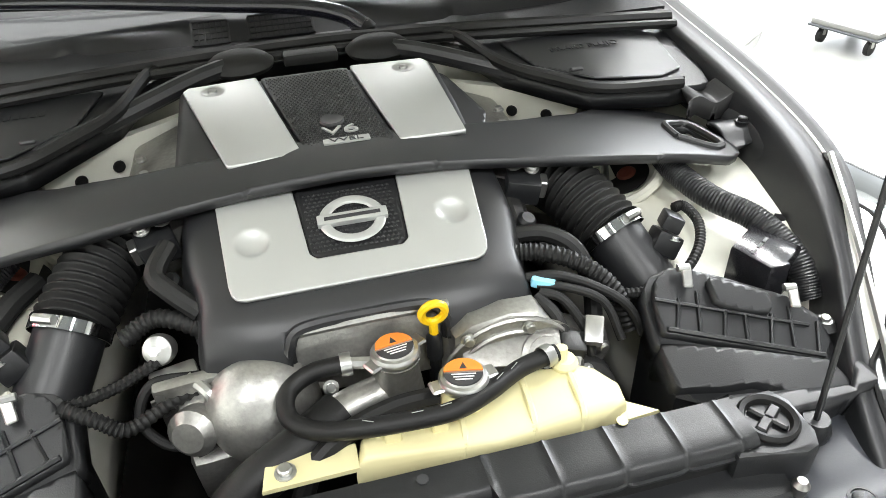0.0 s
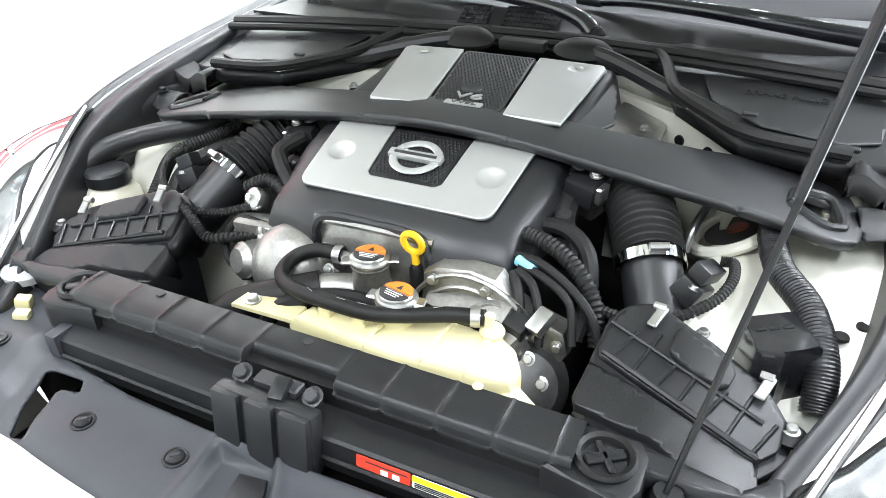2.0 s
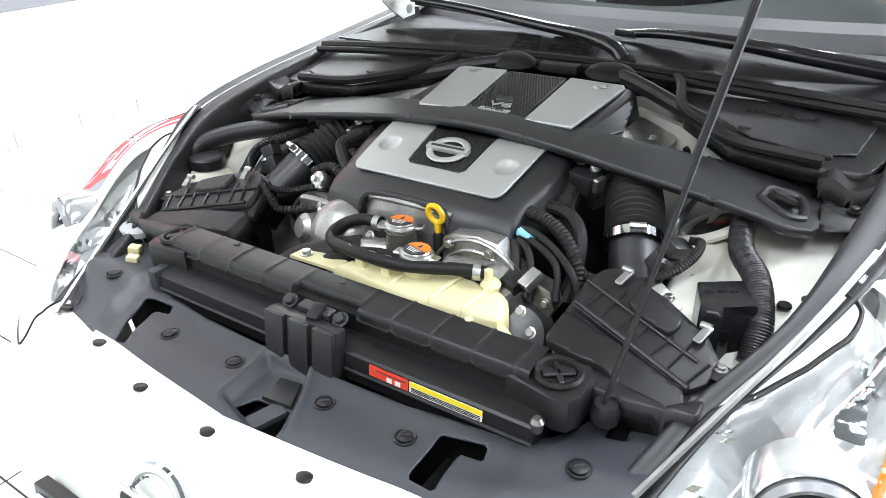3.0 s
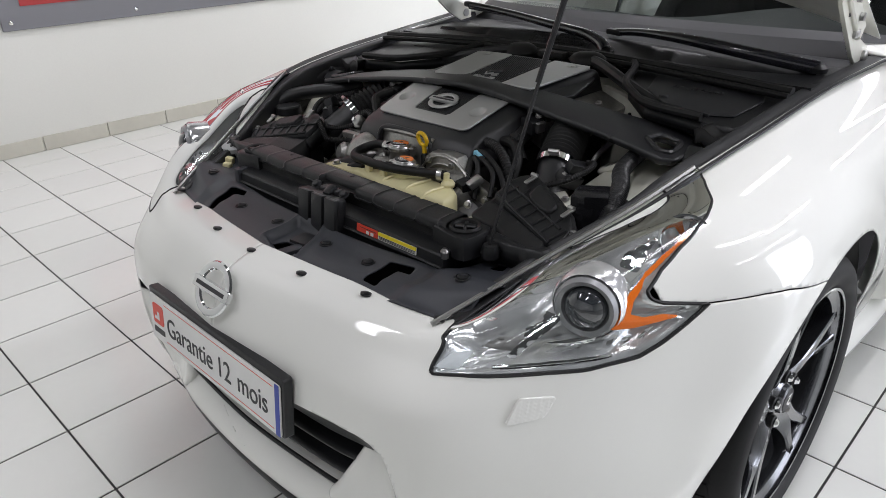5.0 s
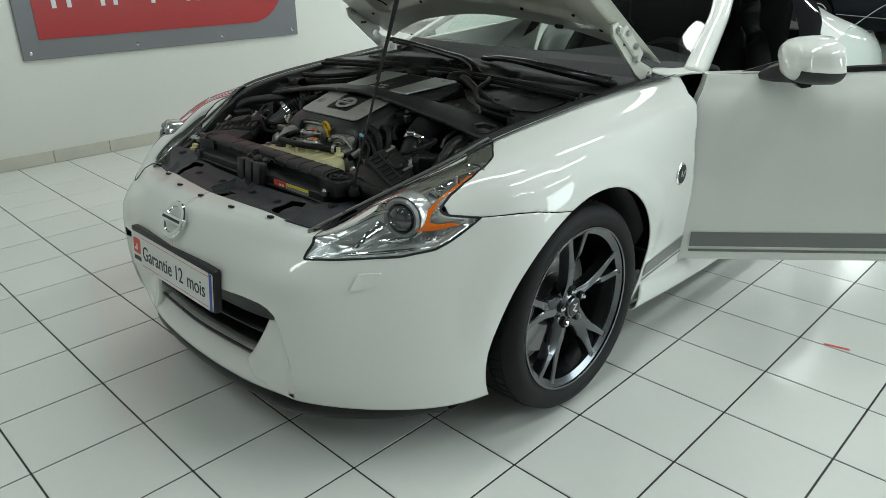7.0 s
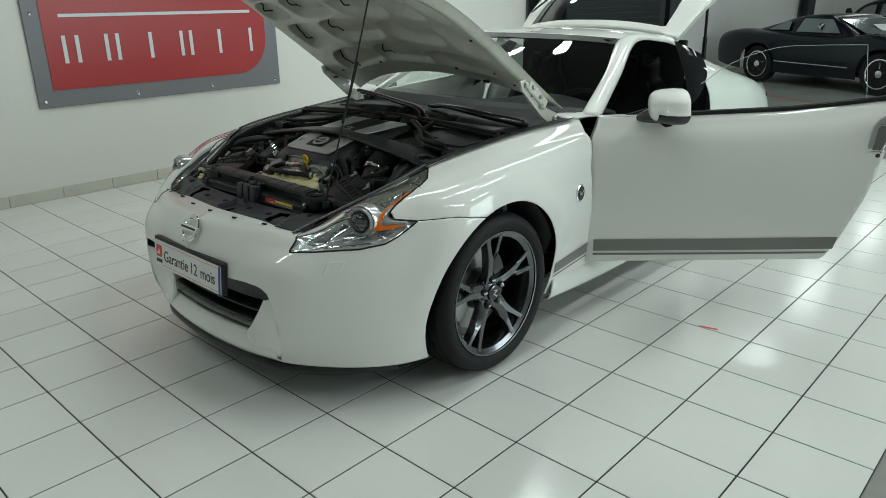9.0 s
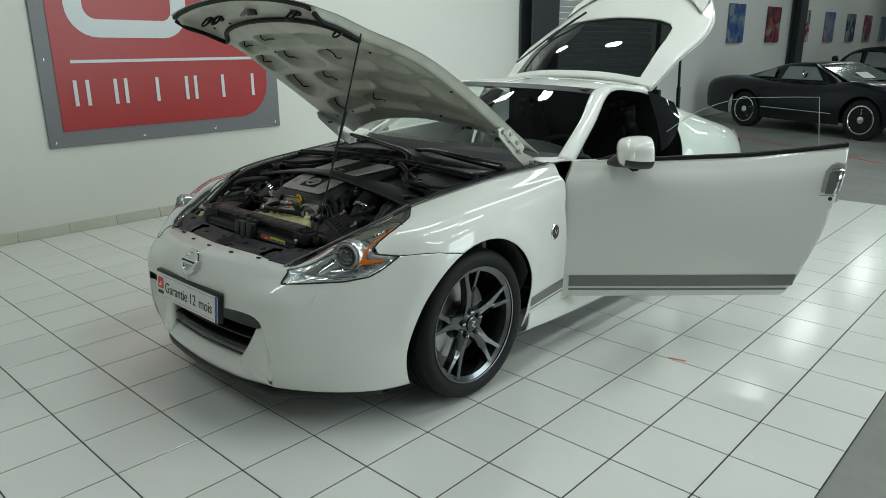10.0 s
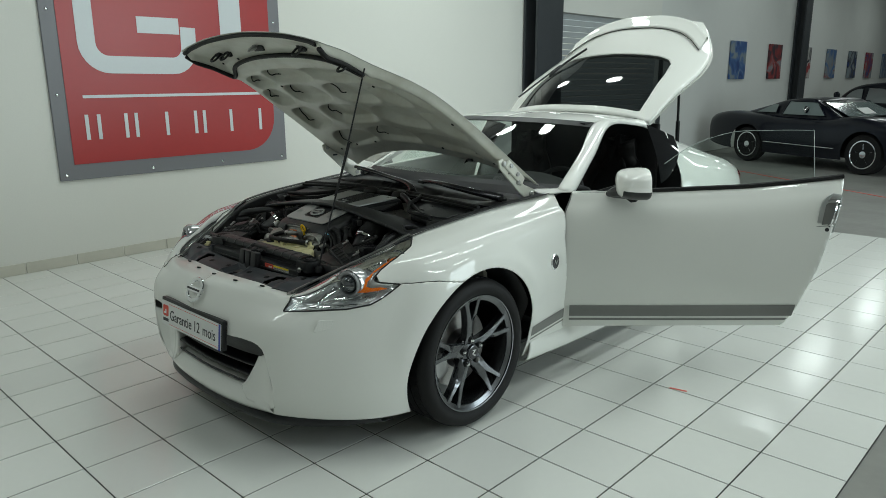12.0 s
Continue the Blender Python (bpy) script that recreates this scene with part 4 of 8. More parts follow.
part("striker_spring", tube([(0.009 * math.cos(t), 0.009 * math.sin(t), 0.006 + 0.0011 * t) for t in np.linspace(0, 38, 90)], 0.0018, 5), STEEL, strike)
part("striker_pin", tube([(0.0, 0.0, 0.0), (0, 0, 0.056)], 0.004, 8), STEEL, strike)
for u, v in ((-0.8, 0.2), (-0.45, 0.21), (0.45, 0.21), (0.8, 0.2), (-0.4, 0.44), (0.42, 0.44), (-0.1, 0.65), (0.3, 0.65), (-0.75, 0.88), (-0.5, 0.9), (-0.25, 0.9), (0.25, 0.9), (0.5, 0.9), (0.75, 0.88), (0.85, 0.5), (0.84, 0.68)):
    part("rubber_plug", lathe([(0.008, 0.0), (0.007, 0.003), (0.003, 0.004)], 10, m=Matrix.Translation(hood_at(u, v, 0.0)) @ pose(0, 0, 0, 180, 0, 0)), RUBBER, hood)
part("rear_clip", box((0.035, 0.016, 0.012), tuple(hood_at(0.33, 0.985, 0.006)), bevel=0.003, seg=1), BLACK, hood)
for sgn in (1, -1):
    # hinge: a plate on the bonnet and an arm down to the body
    hg = part("hinge", box((0.014, 0.17, 0.045), (sgn * 0.690, 1.315, 0.905), rot=(3, 0, 0), bevel=0.004, seg=1), PRIMER, hood, "painted steel bonnet hinge")
    for yy in (1.26, 1.33):
        part("hinge_bolt", lathe([(0.011, 0), (0.011, 0.008)], 6, m=pose(sgn * 0.698, yy, 0.907, 0, 90 * sgn, 0)), STEEL, hg)
    arm = part("hinge_arm", plate([(1.27, 1.150), (1.30, 1.160), (1.40, 1.075), (1.47, 1.015), (1.555, 0.985), (1.56, 0.945), (1.50, 0.940), (1.44, 0.978), (1.36, 1.045), (1.28, 1.115)], -0.005, 0.005, bevel=0.002, m=Matrix(((0, 0, 1, sgn * 0.682), (1, 0, 0, 0), (0, 1, 0, 0), (0, 0, 0, 1)))), PRIMER, car, "painted steel hinge arm")
    for yy, zz in ((1.305, 1.135), (1.42, 1.035), (1.53, 0.965)):
        part("hinge_pivot", lathe([(0.014, -0.010), (0.014, 0.010), (0.009, 0.014)], 14, m=pose(sgn * 0.684, yy, zz, 0, 90 * sgn, 0)), STEEL, arm)
    part("arm_slot", plate(rounded(0.035, 0.010, 0.004, cx=1.36, cy=1.085), 0.0055, 0.0065, m=Matrix(((0, 0, 1, sgn * 0.682), (1, 0, 0, 0), (0, 1, 0, 0), (0, 0, 0, 1)))), INK, arm, smooth=False)

stay = part("bonnet_stay", tube([(0.435, 0.385, 0.755), (0.436, 0.387, 0.78), (0.5, 0.48, 1.18), (0.553, 0.57, 1.575)], 0.0034, 8, 20), BLACK, car, "thin black bonnet stay rod")
part("stay_sleeve", tube([(0.480, 0.452, 1.06), (0.517, 0.508, 1.28)], 0.0052, 10), BLACK, stay)
part("stay_pivot", lathe([(0.017, -0.012), (0.019, 0.0), (0.014, 0.014)], 14, m=pose(0.435, 0.385, 0.752)), BLACK, stay)

# ---- cowl, windscreen, roof ----
ws = [[(0, 1.46, 1.0), (0.22, 1.475, 0.998), (0.45, 1.53, 0.992), (0.64, 1.62, 0.983), (0.735, 1.70, 0.975)], [(0, 1.81, 1.17), (0.2, 1.82, 1.168), (0.41, 1.87, 1.16), (0.575, 1.95, 1.145), (0.655, 2.02, 1.13)], [(0, 2.16, 1.302), (0.17, 2.17, 1.301), (0.34, 2.21, 1.295), (0.47, 2.29, 1.283), (0.535, 2.36, 1.272)]]
wg = loft(ws, 24, 20)
glass_v, glass_f = mirrored(wg.reshape(-1, 3), grid_faces(24, 20))
screen = part("windscreen", (glass_v, glass_f), SCREEN, car, "tinted curved windscreen")
screen.visible_shadow = False
band_v = []
for k in range(20):
    band_v += [wg[0, k] + (0, -0.004, -0.002), wg[1, k] + (0, -0.003, 0.0025)]
part("screen_border", mirrored(band_v, [(2 * k, 2 * k + 2, 2 * k + 3, 2 * k + 1) for k in range(19)]), COWL, screen)
band_v = []
for k in range(20):
    band_v += [wg[-1, k] + (0, 0.0, 0.003), wg[-3, k] + (0, -0.003, 0.003)]
part("screen_top_border", mirrored(band_v, [(2 * k, 2 * k + 2, 2 * k + 3, 2 * k + 1) for k in range(19)]), INK, screen)
for sgn in (1, -1):
    fl = (lambda s: s) if sgn == 1 else (lambda s: flip(*s))
    pil = [[(0.735, 1.69, 0.972), (0.765, 1.69, 0.972), (0.795, 1.72, 0.965), (0.79, 1.78, 0.955)], [(0.655, 2.02, 1.132), (0.68, 2.03, 1.135), (0.705, 2.07, 1.125), (0.70, 2.10, 1.108)], [(0.535, 2.36, 1.275), (0.56, 2.38, 1.283), (0.592, 2.42, 1.272), (0.592, 2.44, 1.252)], [(0.545, 2.70, 1.286), (0.575, 2.70, 1.284), (0.612, 2.70, 1.265), (0.613, 2.70, 1.245)], [(0.54, 2.90, 1.268), (0.57, 2.90, 1.263), (0.615, 2.88, 1.236), (0.618, 2.87, 1.216)]]
    thick(part("pillar", fl((loft(pil, 50, 10).reshape(-1, 3), grid_faces(50, 10))), PAINT, car), 0.012)
    # scuttle corner between fender, screen and door
    scut = [[(0.735, 1.60, 0.958), (0.70, 1.58, 0.965), (0.64, 1.60, 0.972)], [(0.775, 1.67, 0.965), (0.735, 1.67, 0.972), (0.66, 1.65, 0.978)], [(0.80, 1.74, 0.962), (0.76, 1.74, 0.978), (0.72, 1.73, 0.982)]]
    thick(part("scuttle_corner", fl((loft(scut, 10, 8).reshape(-1, 3), grid_faces(10, 8))), PAINT, car), 0.006)
    # rear quarter
    quart = [[(0.83, 2.78, 0.20), (0.855, 2.80, 0.45), (0.865, 2.86, 0.65), (0.84, 2.93, 0.88), (0.77, 2.98, 1.02), (0.66, 3.02, 1.19)], [(0.835, 3.05, 0.20), (0.875, 3.05, 0.45), (0.90, 3.08, 0.68), (0.885, 3.12, 0.88), (0.80, 3.16, 1.0), (0.655, 3.2, 1.12)], [(0.84, 3.44, 0.20), (0.885, 3.44, 0.45), (0.92, 3.44, 0.70), (0.90, 3.46, 0.88), (0.80, 3.5, 0.985), (0.64, 3.52, 1.05)], [(0.80, 3.85, 0.22), (0.85, 3.85, 0.45), (0.872, 3.85, 0.68), (0.84, 3.86, 0.84), (0.75, 3.88, 0.93), (0.60, 3.9, 0.97)], [(0.68, 4.10, 0.25), (0.72, 4.14, 0.45), (0.72, 4.16, 0.66), (0.70, 4.13, 0.80), (0.64, 4.08, 0.89), (0.52, 4.05, 0.93)]]
    qg = loft(quart, 90, 50).reshape(-1, 3)
    qa = np.sqrt(((qg[:, 1] - 3.46) / 0.41) ** 2 + ((qg[:, 2] - 0.335) / 0.393) ** 2) - 1
    qs = clip(qg, grid_faces(90, 50), qa)
    quarter = thick(part("rear_quarter", fl(qs), PAINT, car), 0.004)
    tl = [[(0.80, 3.92, 0.80), (0.80, 3.90, 0.86), (0.75, 3.92, 0.925)], [(0.765, 4.06, 0.74), (0.765, 4.05, 0.82), (0.70, 4.04, 0.89)], [(0.70, 4.17, 0.72), (0.70, 4.15, 0.80), (0.655, 4.12, 0.865)]]
    part("tail_lamp", fl((loft(tl, 12, 8).reshape(-1, 3) + (0.012, 0.008, 0.006), grid_faces(12, 8))), material("red_tail_lens", (0.35, 0.01, 0.015), 0.08, coat=1.0), quarter)
    qw = [[(0.632, 2.79, 1.246), (0.725, 2.76, 1.07), (0.80, 2.70, 0.90)], [(0.640, 2.96, 1.205), (0.735, 2.90, 1.065), (0.80, 2.80, 0.93)], [(0.655, 3.13, 1.155), (0.745, 3.03, 1.065), (0.79, 2.90, 0.985)]]
    part("quarter_window", fl((loft(qw, 10, 8).reshape(-1, 3) + (0.012, 0, 0), grid_faces(10, 8))), material("black_glass", (0.008, 0.008, 0.009), 0.06, coat=1.0), quarter)
    # sill
    sk = [[(0.80, 1.30, 0.155), (0.845, 1.31, 0.175), (0.842, 1.34, 0.24), (0.815, 1.36, 0.275)], [(0.81, 1.75, 0.15), (0.858, 1.75, 0.165), (0.85, 1.75, 0.225), (0.80, 1.75, 0.262)], [(0.81, 2.5, 0.15), (0.858, 2.5, 0.165), (0.848, 2.5, 0.225), (0.79, 2.5, 0.262)], [(0.80, 3.06, 0.155), (0.85, 3.06, 0.175), (0.85, 3.04, 0.25), (0.82, 3.0, 0.30)]]
    thick(part("side_skirt", fl((loft(sk, 50, 12).reshape(-1, 3), grid_faces(50, 12))), PAINT, car), 0.004)
    # grey stripe along the foot of the fender
    for z0, z1, z2, z3 in ((0.288, 0.340, 0.318, 0.372), (0.268, 0.276, 0.300, 0.308)):
        st = []
        for y_ in np.linspace(1.345, 1.652, 16):
            s = (y_ - 1.345) / 0.307
            for z_ in (z0 + (z2 - z0) * s, z1 + (z3 - z1) * s):
                k = np.argsort((fv[:, 1] - y_) ** 2 + (fv[:, 2] - z_) ** 2)[:3]
                st.append((fv[k, 0].mean() + 0.0022, y_, z_))
        part("side_stripe", fl((st, [(2 * k, 2 * k + 2, 2 * k + 3, 2 * k + 1) for k in range(15)])), STRIPE, car)
roof = [[(0.0, 2.165, 1.304), (0.2, 2.18, 1.302), (0.4, 2.25, 1.292), (0.545, 2.37, 1.278)], [(0.0, 2.45, 1.322), (0.2, 2.45, 1.319), (0.4, 2.48, 1.308), (0.556, 2.52, 1.288)], [(0.0, 2.68, 1.317), (0.2, 2.68, 1.314), (0.4, 2.68, 1.303), (0.558, 2.68, 1.280)], [(0.0, 2.86, 1.306), (0.2, 2.86, 1.303), (0.4, 2.86, 1.291), (0.556, 2.86, 1.266)]]
rg = loft(roof, 30, 16)
thick(part("roof", mirrored(rg.reshape(-1, 3), grid_faces(30, 16)), PAINT, car, "pearl white roof panel"), 0.02)

# ---- tailgate, standing open ----
HATCH = pose(0, 2.85, 1.305) @ pose(0, 0, 0, 46, 0, 0) @ pose(0, -2.85, -1.305)
hrows = [(0.59, 2.87, 1.215, 1.305), (0.635, 3.20, 1.14, 1.245), (0.655, 3.50, 1.02, 1.15), (0.62, 3.75, 0.94, 1.075), (0.53, 3.95, 0.94, 1.03), (0.45, 4.06, 0.95, 1.005)]
hc = [[(k * w, y, zc + (zs - zc) * abs(k) ** 2.6) for k in (-1, -0.75, -0.4, 0, 0.4, 0.75, 1)] for n, (w, y, zs, zc) in enumerate(hrows)]
tg = loft(hc, 70, 60).reshape(-1, 3)
gl_poly = [(-0.50, 2.93), (0.50, 2.93), (0.50, 3.10), (0.485, 3.35), (0.46, 3.50), (0.42, 3.555), (0.34, 3.58), (0.0, 3.60), (-0.34, 3.58), (-0.42, 3.555), (-0.46, 3.50), (-0.485, 3.35), (-0.50, 3.10)]
gd = outside(gl_poly, tg[:, :2])
hatch = part("tailgate", clip(tg, grid_faces(70, 60), gd), PAINT, car, "white tailgate raised open with a dark window")
thick(hatch, 0.03)
hatch.matrix_basis = HATCH
hg_ = part("tailgate_glass", (lambda s: ([np.array(p) - (0, 0, 0.008) for p in s[0]], s[1]))(clip(tg, grid_faces(70, 60), 0.012 - gd)), TINT, hatch, "dark tinted rear window")
part("inner_trim", (lambda s: ([np.array(p) - (0, 0, 0.034) for p in s[0]], s[1]))(clip(tg, grid_faces(70, 60), np.minimum(gd - 0.002, 3.90 - tg[:, 1]))), material("pale_inner_trim", (0.6, 0.6, 0.56), 0.6, grain=0.05), hatch)
lip_s = []
for x_ in (-0.55, -0.40, -0.2, 0, 0.2, 0.40, 0.55):
    q = (x_ / 0.55) ** 2
    ye, ze = 4.06 - 0.16 * q * q - 0.05 * q, 1.010 - 0.045 * q
    lip_s.append([(x_, ye - 0.12, ze + 0.030), (x_, ye - 0.02, ze + 0.016), (x_, ye + 0.03, ze + 0.012), (x_, ye + 0.036, ze - 0.012), (x_, ye + 0.02, ze - 0.055), (x_, ye - 0.03, ze - 0.05)])
sg = loft(lip_s, 41, 16)
rsp = part("rear_spoiler", (sg.reshape(-1, 3), grid_faces(41, 16, True)), PAINT, hatch)
part("spoiler_joint", tube([tuple(p) for p in sg[::4, 0] + (0, -0.001, 0.0)], 0.0024, 6), RUBBER, rsp, "dark joint under the spoiler")
wip = part("rear_wiper", tube([(-0.30, 3.67, 1.105), (-0.40, 3.50, 1.13), (-0.46, 3.34, 1.15)], 0.009, 6, 12), BLACK, hatch)
part("wiper_blade", tube([(-0.44, 3.48, 1.125), (-0.52, 3.02, 1.265)], 0.007, 6), BLACK, wip)
for sgn in (1, -1):
    gs = part("gas_strut", tube([(sgn * 0.56, 3.42, 1.02), (sgn * 0.575, 3.36, 1.46)], 0.009, 8), BLACK, car)
    part("strut_body", tube([(sgn * 0.56, 3.42, 1.02), (sgn * 0.568, 3.39, 1.24)], 0.014, 8), BLACK, gs)

# ---- driver's door, wide open ----
DOOR = pose(0.835, 1.64, 0) @ pose(0, 0, 0, 0, 0, -54) @ pose(-0.835, -1.64, 0)
dctrl = [[(0.838, 1.625, 0.255), (0.856, 1.625, 0.40), (0.868, 1.625, 0.62), (0.852, 1.625, 0.83), (0.812, 1.655, 0.925), (0.795, 1.665, 0.962)], [(0.842, 2.1, 0.255), (0.862, 2.1, 0.41), (0.882, 2.1, 0.64), (0.868, 2.1, 0.85), (0.828, 2.1, 0.945), (0.805, 2.1, 0.982)], [(0.842, 2.5, 0.258), (0.864, 2.5, 0.43), (0.886, 2.5, 0.66), (0.872, 2.5, 0.87), (0.832, 2.5, 0.97), (0.808, 2.5, 1.005)], [(0.838, 2.98, 0.27), (0.86, 2.98, 0.45), (0.882, 2.98, 0.69), (0.868, 2.98, 0.91), (0.832, 2.98, 1.02), (0.812, 2.98, 1.055)]]
dg = loft(dctrl, 90, 60).reshape(-1, 3)
rear_edge = np.interp(dg[:, 2], [0.25, 0.28, 0.33, 0.40, 0.62, 0.85, 1.06], [2.58, 2.68, 2.735, 2.775, 2.85, 2.905, 2.95])
dv_, df_ = clip(dg, grid_faces(90, 60), np.minimum(rear_edge - dg[:, 1], dg[:, 2] - 0.266 - 0.045 * (dg[:, 1] - 1.64)))
door = thick(part("door", (dv_, df_), PAINT, car, "white driver's door standing open"), 0.012)
door.matrix_basis = DOOR
part("inner_shell", (lambda s: ([np.array(p) - (0.075, 0, 0) for p in s[0]], [f[::-1] for f in s[1]]))(clip(dg, grid_faces(90, 60), np.minimum(rear_edge - 0.012 - dg[:, 1], dg[:, 2] - 0.275 - 0.045 * (dg[:, 1] - 1.64)))), CABIN, door)
loopi = max(rim_loops(df_), key=len)
rim_v = []
for i in loopi:
    rim_v += [np.array(dv_[i]) - (0.006, 0, 0), np.array(dv_[i]) - (0.074, 0, 0)]
nl = len(loopi)
part("door_frame", (rim_v, [(2 * k, 2 * ((k + 1) % nl), 2 * ((k + 1) % nl) + 1, 2 * k + 1) for k in range(nl)]), PAINT, door)


def door_x(y, z):
    k = np.argsort((dg[:, 1] - y) ** 2 + (dg[:, 2] - z) ** 2)[:3]
    return dg[k, 0].mean()


for z0, z1, y1 in ((0.325, 0.385, 2.775), (0.302, 0.313, 2.745)):
    st = []
    for y_ in np.linspace(1.668, y1, 30):
        s = (y_ - 1.668) / 1.1
        st += [(door_x(y_, z0 + 0.043 * s) + 0.003, y_ - 0.012 * s, z0 + 0.043 * s), (door_x(y_, z1 + 0.043 * s) + 0.003, y_, z1 + 0.043 * s)]
    part("side_stripe", (st, [(2 * k, 2 * k + 2, 2 * k + 3, 2 * k + 1) for k in range(29)]), STRIPE, door)
belt = [(door_x(y_, np.interp(y_, [1.66, 2.1, 2.5, 2.98], [0.962, 0.982, 1.005, 1.055])) - 0.004, y_, np.interp(y_, [1.66, 2.1, 2.5, 2.95], [0.962, 0.982, 1.005, 1.055]) + 0.004 + 0.006 * max(0, (y_ - 2.7) / 0.25)) for y_ in np.linspace(1.95, 2.945, 24)]
part("belt_seal", tube(belt, 0.012, 8), RUBBER, door)
pane = [[(0.795, 2.02, 0.99), (0.77, 2.06, 1.05), (0.74, 2.12, 1.11)], [(0.797, 2.22, 0.995), (0.745, 2.24, 1.11), (0.70, 2.26, 1.20)], [(0.80, 2.45, 1.0), (0.735, 2.45, 1.13), (0.672, 2.45, 1.262)], [(0.80, 2.65, 1.02), (0.735, 2.65, 1.15), (0.662, 2.65, 1.272)], [(0.80, 2.82, 1.035), (0.735, 2.83, 1.155), (0.655, 2.845, 1.272)]]
pn = part("door_glass", (loft(pane, 30, 12).reshape(-1, 3), grid_faces(30, 12)), GLASS, door, "clear frameless door window")
pn.visible_shadow = False
edge = loft(pane, 30, 12)
part("glass_edge", tube([*edge[:, -1], *edge[-1][::-1][1:]], 0.0015, 5), material("pale_glass_edge", (0.4, 0.46, 0.44), 0.2), pn)
# upright handle near the rear edge
hx = door_x(2.87, 0.90)
on_door = Matrix(((0, 0, 1, hx - 0.002), (1, 0, 0, 0), (0, 1, 0, 0), (0, 0, 0, 1)))
cup = part("handle_cup", plate([(2.818, 0.800), (2.826, 0.793), (2.905, 0.800), (2.912, 0.84), (2.926, 0.970), (2.922, 0.984), (2.885, 0.990), (2.858, 0.975), (2.838, 0.945)], 0.0, 0.009, bevel=0.003, m=on_door), SILVER, door, "upright satin silver door handle")
part("handle_dark", plate([(2.846, 0.838), (2.888, 0.842), (2.900, 0.945), (2.866, 0.945), (2.856, 0.935)], 0.0092, 0.0105, m=on_door), STRIPE, cup, smooth=False)
part("handle_pull", tube([(hx + 0.006, 2.882, 0.835), (hx + 0.024, 2.889, 0.85), (hx + 0.026, 2.898, 0.90), (hx + 0.024, 2.905, 0.94), (hx + 0.006, 2.908, 0.955)], 0.010, 8, 18), CHROME, cup)
part("handle_cap", plate([(2.862, 0.950), (2.915, 0.950), (2.919, 0.975), (2.886, 0.982), (2.866, 0.970)], 0.009, 0.015, bevel=0.003, m=on_door), CHROME, cup)
part("handle_rule", plate([(2.822, 0.827), (2.906, 0.834), (2.906, 0.838), (2.823, 0.831)], 0.009, 0.0105, m=on_door), CHROME, cup, smooth=False)
part("key_lock", lathe([(0.010, 0.008), (0.010, 0.012), (0.006, 0.0125)], 16, m=pose(hx - 0.002, 2.872, 0.814, 0, 90, 0)), INK, cup)
part("key_slot", lathe([(0.007, 0.008), (0.007, 0.011)], 14, m=pose(hx - 0.002, 2.846, 0.812, 0, 90, 0) @ Matrix.Diagonal((0.5, 1.3, 1, 1))), CHROME, cup)
# mirror
mirror_rows = []
for s, w, h, dx in ((0.0, 0.012, 0.008, 0.0), (0.015, 0.045, 0.03, 0.0), (0.06, 0.074, 0.046, 0.0), (0.16, 0.094, 0.057, 0.0), (0.35, 0.109, 0.064, 0.0), (0.65, 0.116, 0.068, 0.0), (0.92, 0.115, 0.067, 0.0), (1.0, 0.109, 0.062, 0.0)):
    ring_ = [(w * math.copysign(abs(math.cos(a)) ** 0.9, math.cos(a)), h * math.copysign(abs(math.sin(a)) ** 0.9, math.sin(a))) for a in np.linspace(0, 2 * math.pi, 24, endpoint=False)]
    mirror_rows.append([(0.955 + 1.22 * u + 0.02 * (v < 0), 1.86 + 0.15 * s, 1.040 + 1.08 * v) for u, v in ring_])
mg = np.array([np.array(r) for r in mirror_rows])
mirror = part("door_mirror", (mg.reshape(-1, 3), grid_faces(8, 24, True) + [tuple(range(23, -1, -1))]), PAINT, door, "white door mirror on a black foot", sharp=60)
low = [[(0.955 + 1.02 * (p[0] - 0.955), p[1] - 0.001, 1.040 + 1.02 * (p[2] - 1.040)) for p in r[13:24]] for r in mg[3:]]
part("mirror_trim", (np.array(low).reshape(-1, 3), grid_faces(5, 11)), BLACK, mirror, "black lower edge")
part("mirror_glass", lathe([(0.09, 0.0), (0.09, 0.003)], 24, m=pose(0.965, 1.998, 1.045, -90, 0, 0) @ Matrix.Diagonal((1.2, 0.7, 1, 1))), CHROME, mirror)
part("mirror_base", tube([(0.95, 1.945, 0.978), (0.88, 1.945, 0.972), (0.80, 1.93, 0.985)], lambda s: 0.034 - 0.008 * s, 8, 10), BLACK, mirror)
part("mirror_foot", tube([(0.815, 1.84, 0.965), (0.85, 1.87, 0.978), (0.92, 1.92, 1.0)], lambda s: 0.014 + 0.030 * s, 10, 14), BLACK, mirror)
part("mirror_sail", ([(0.80, 1.78, 0.975), (0.80, 2.02, 0.985), (0.765, 2.05, 1.055), (0.79, 1.78, 0.975), (0.79, 2.02, 0.985), (0.755, 2.05, 1.055)], [(0, 1, 2), (5, 4, 3), (0, 3, 4, 1), (1, 4, 5, 2), (2, 5, 3, 0)]), BLACK, mirror, smooth=False)

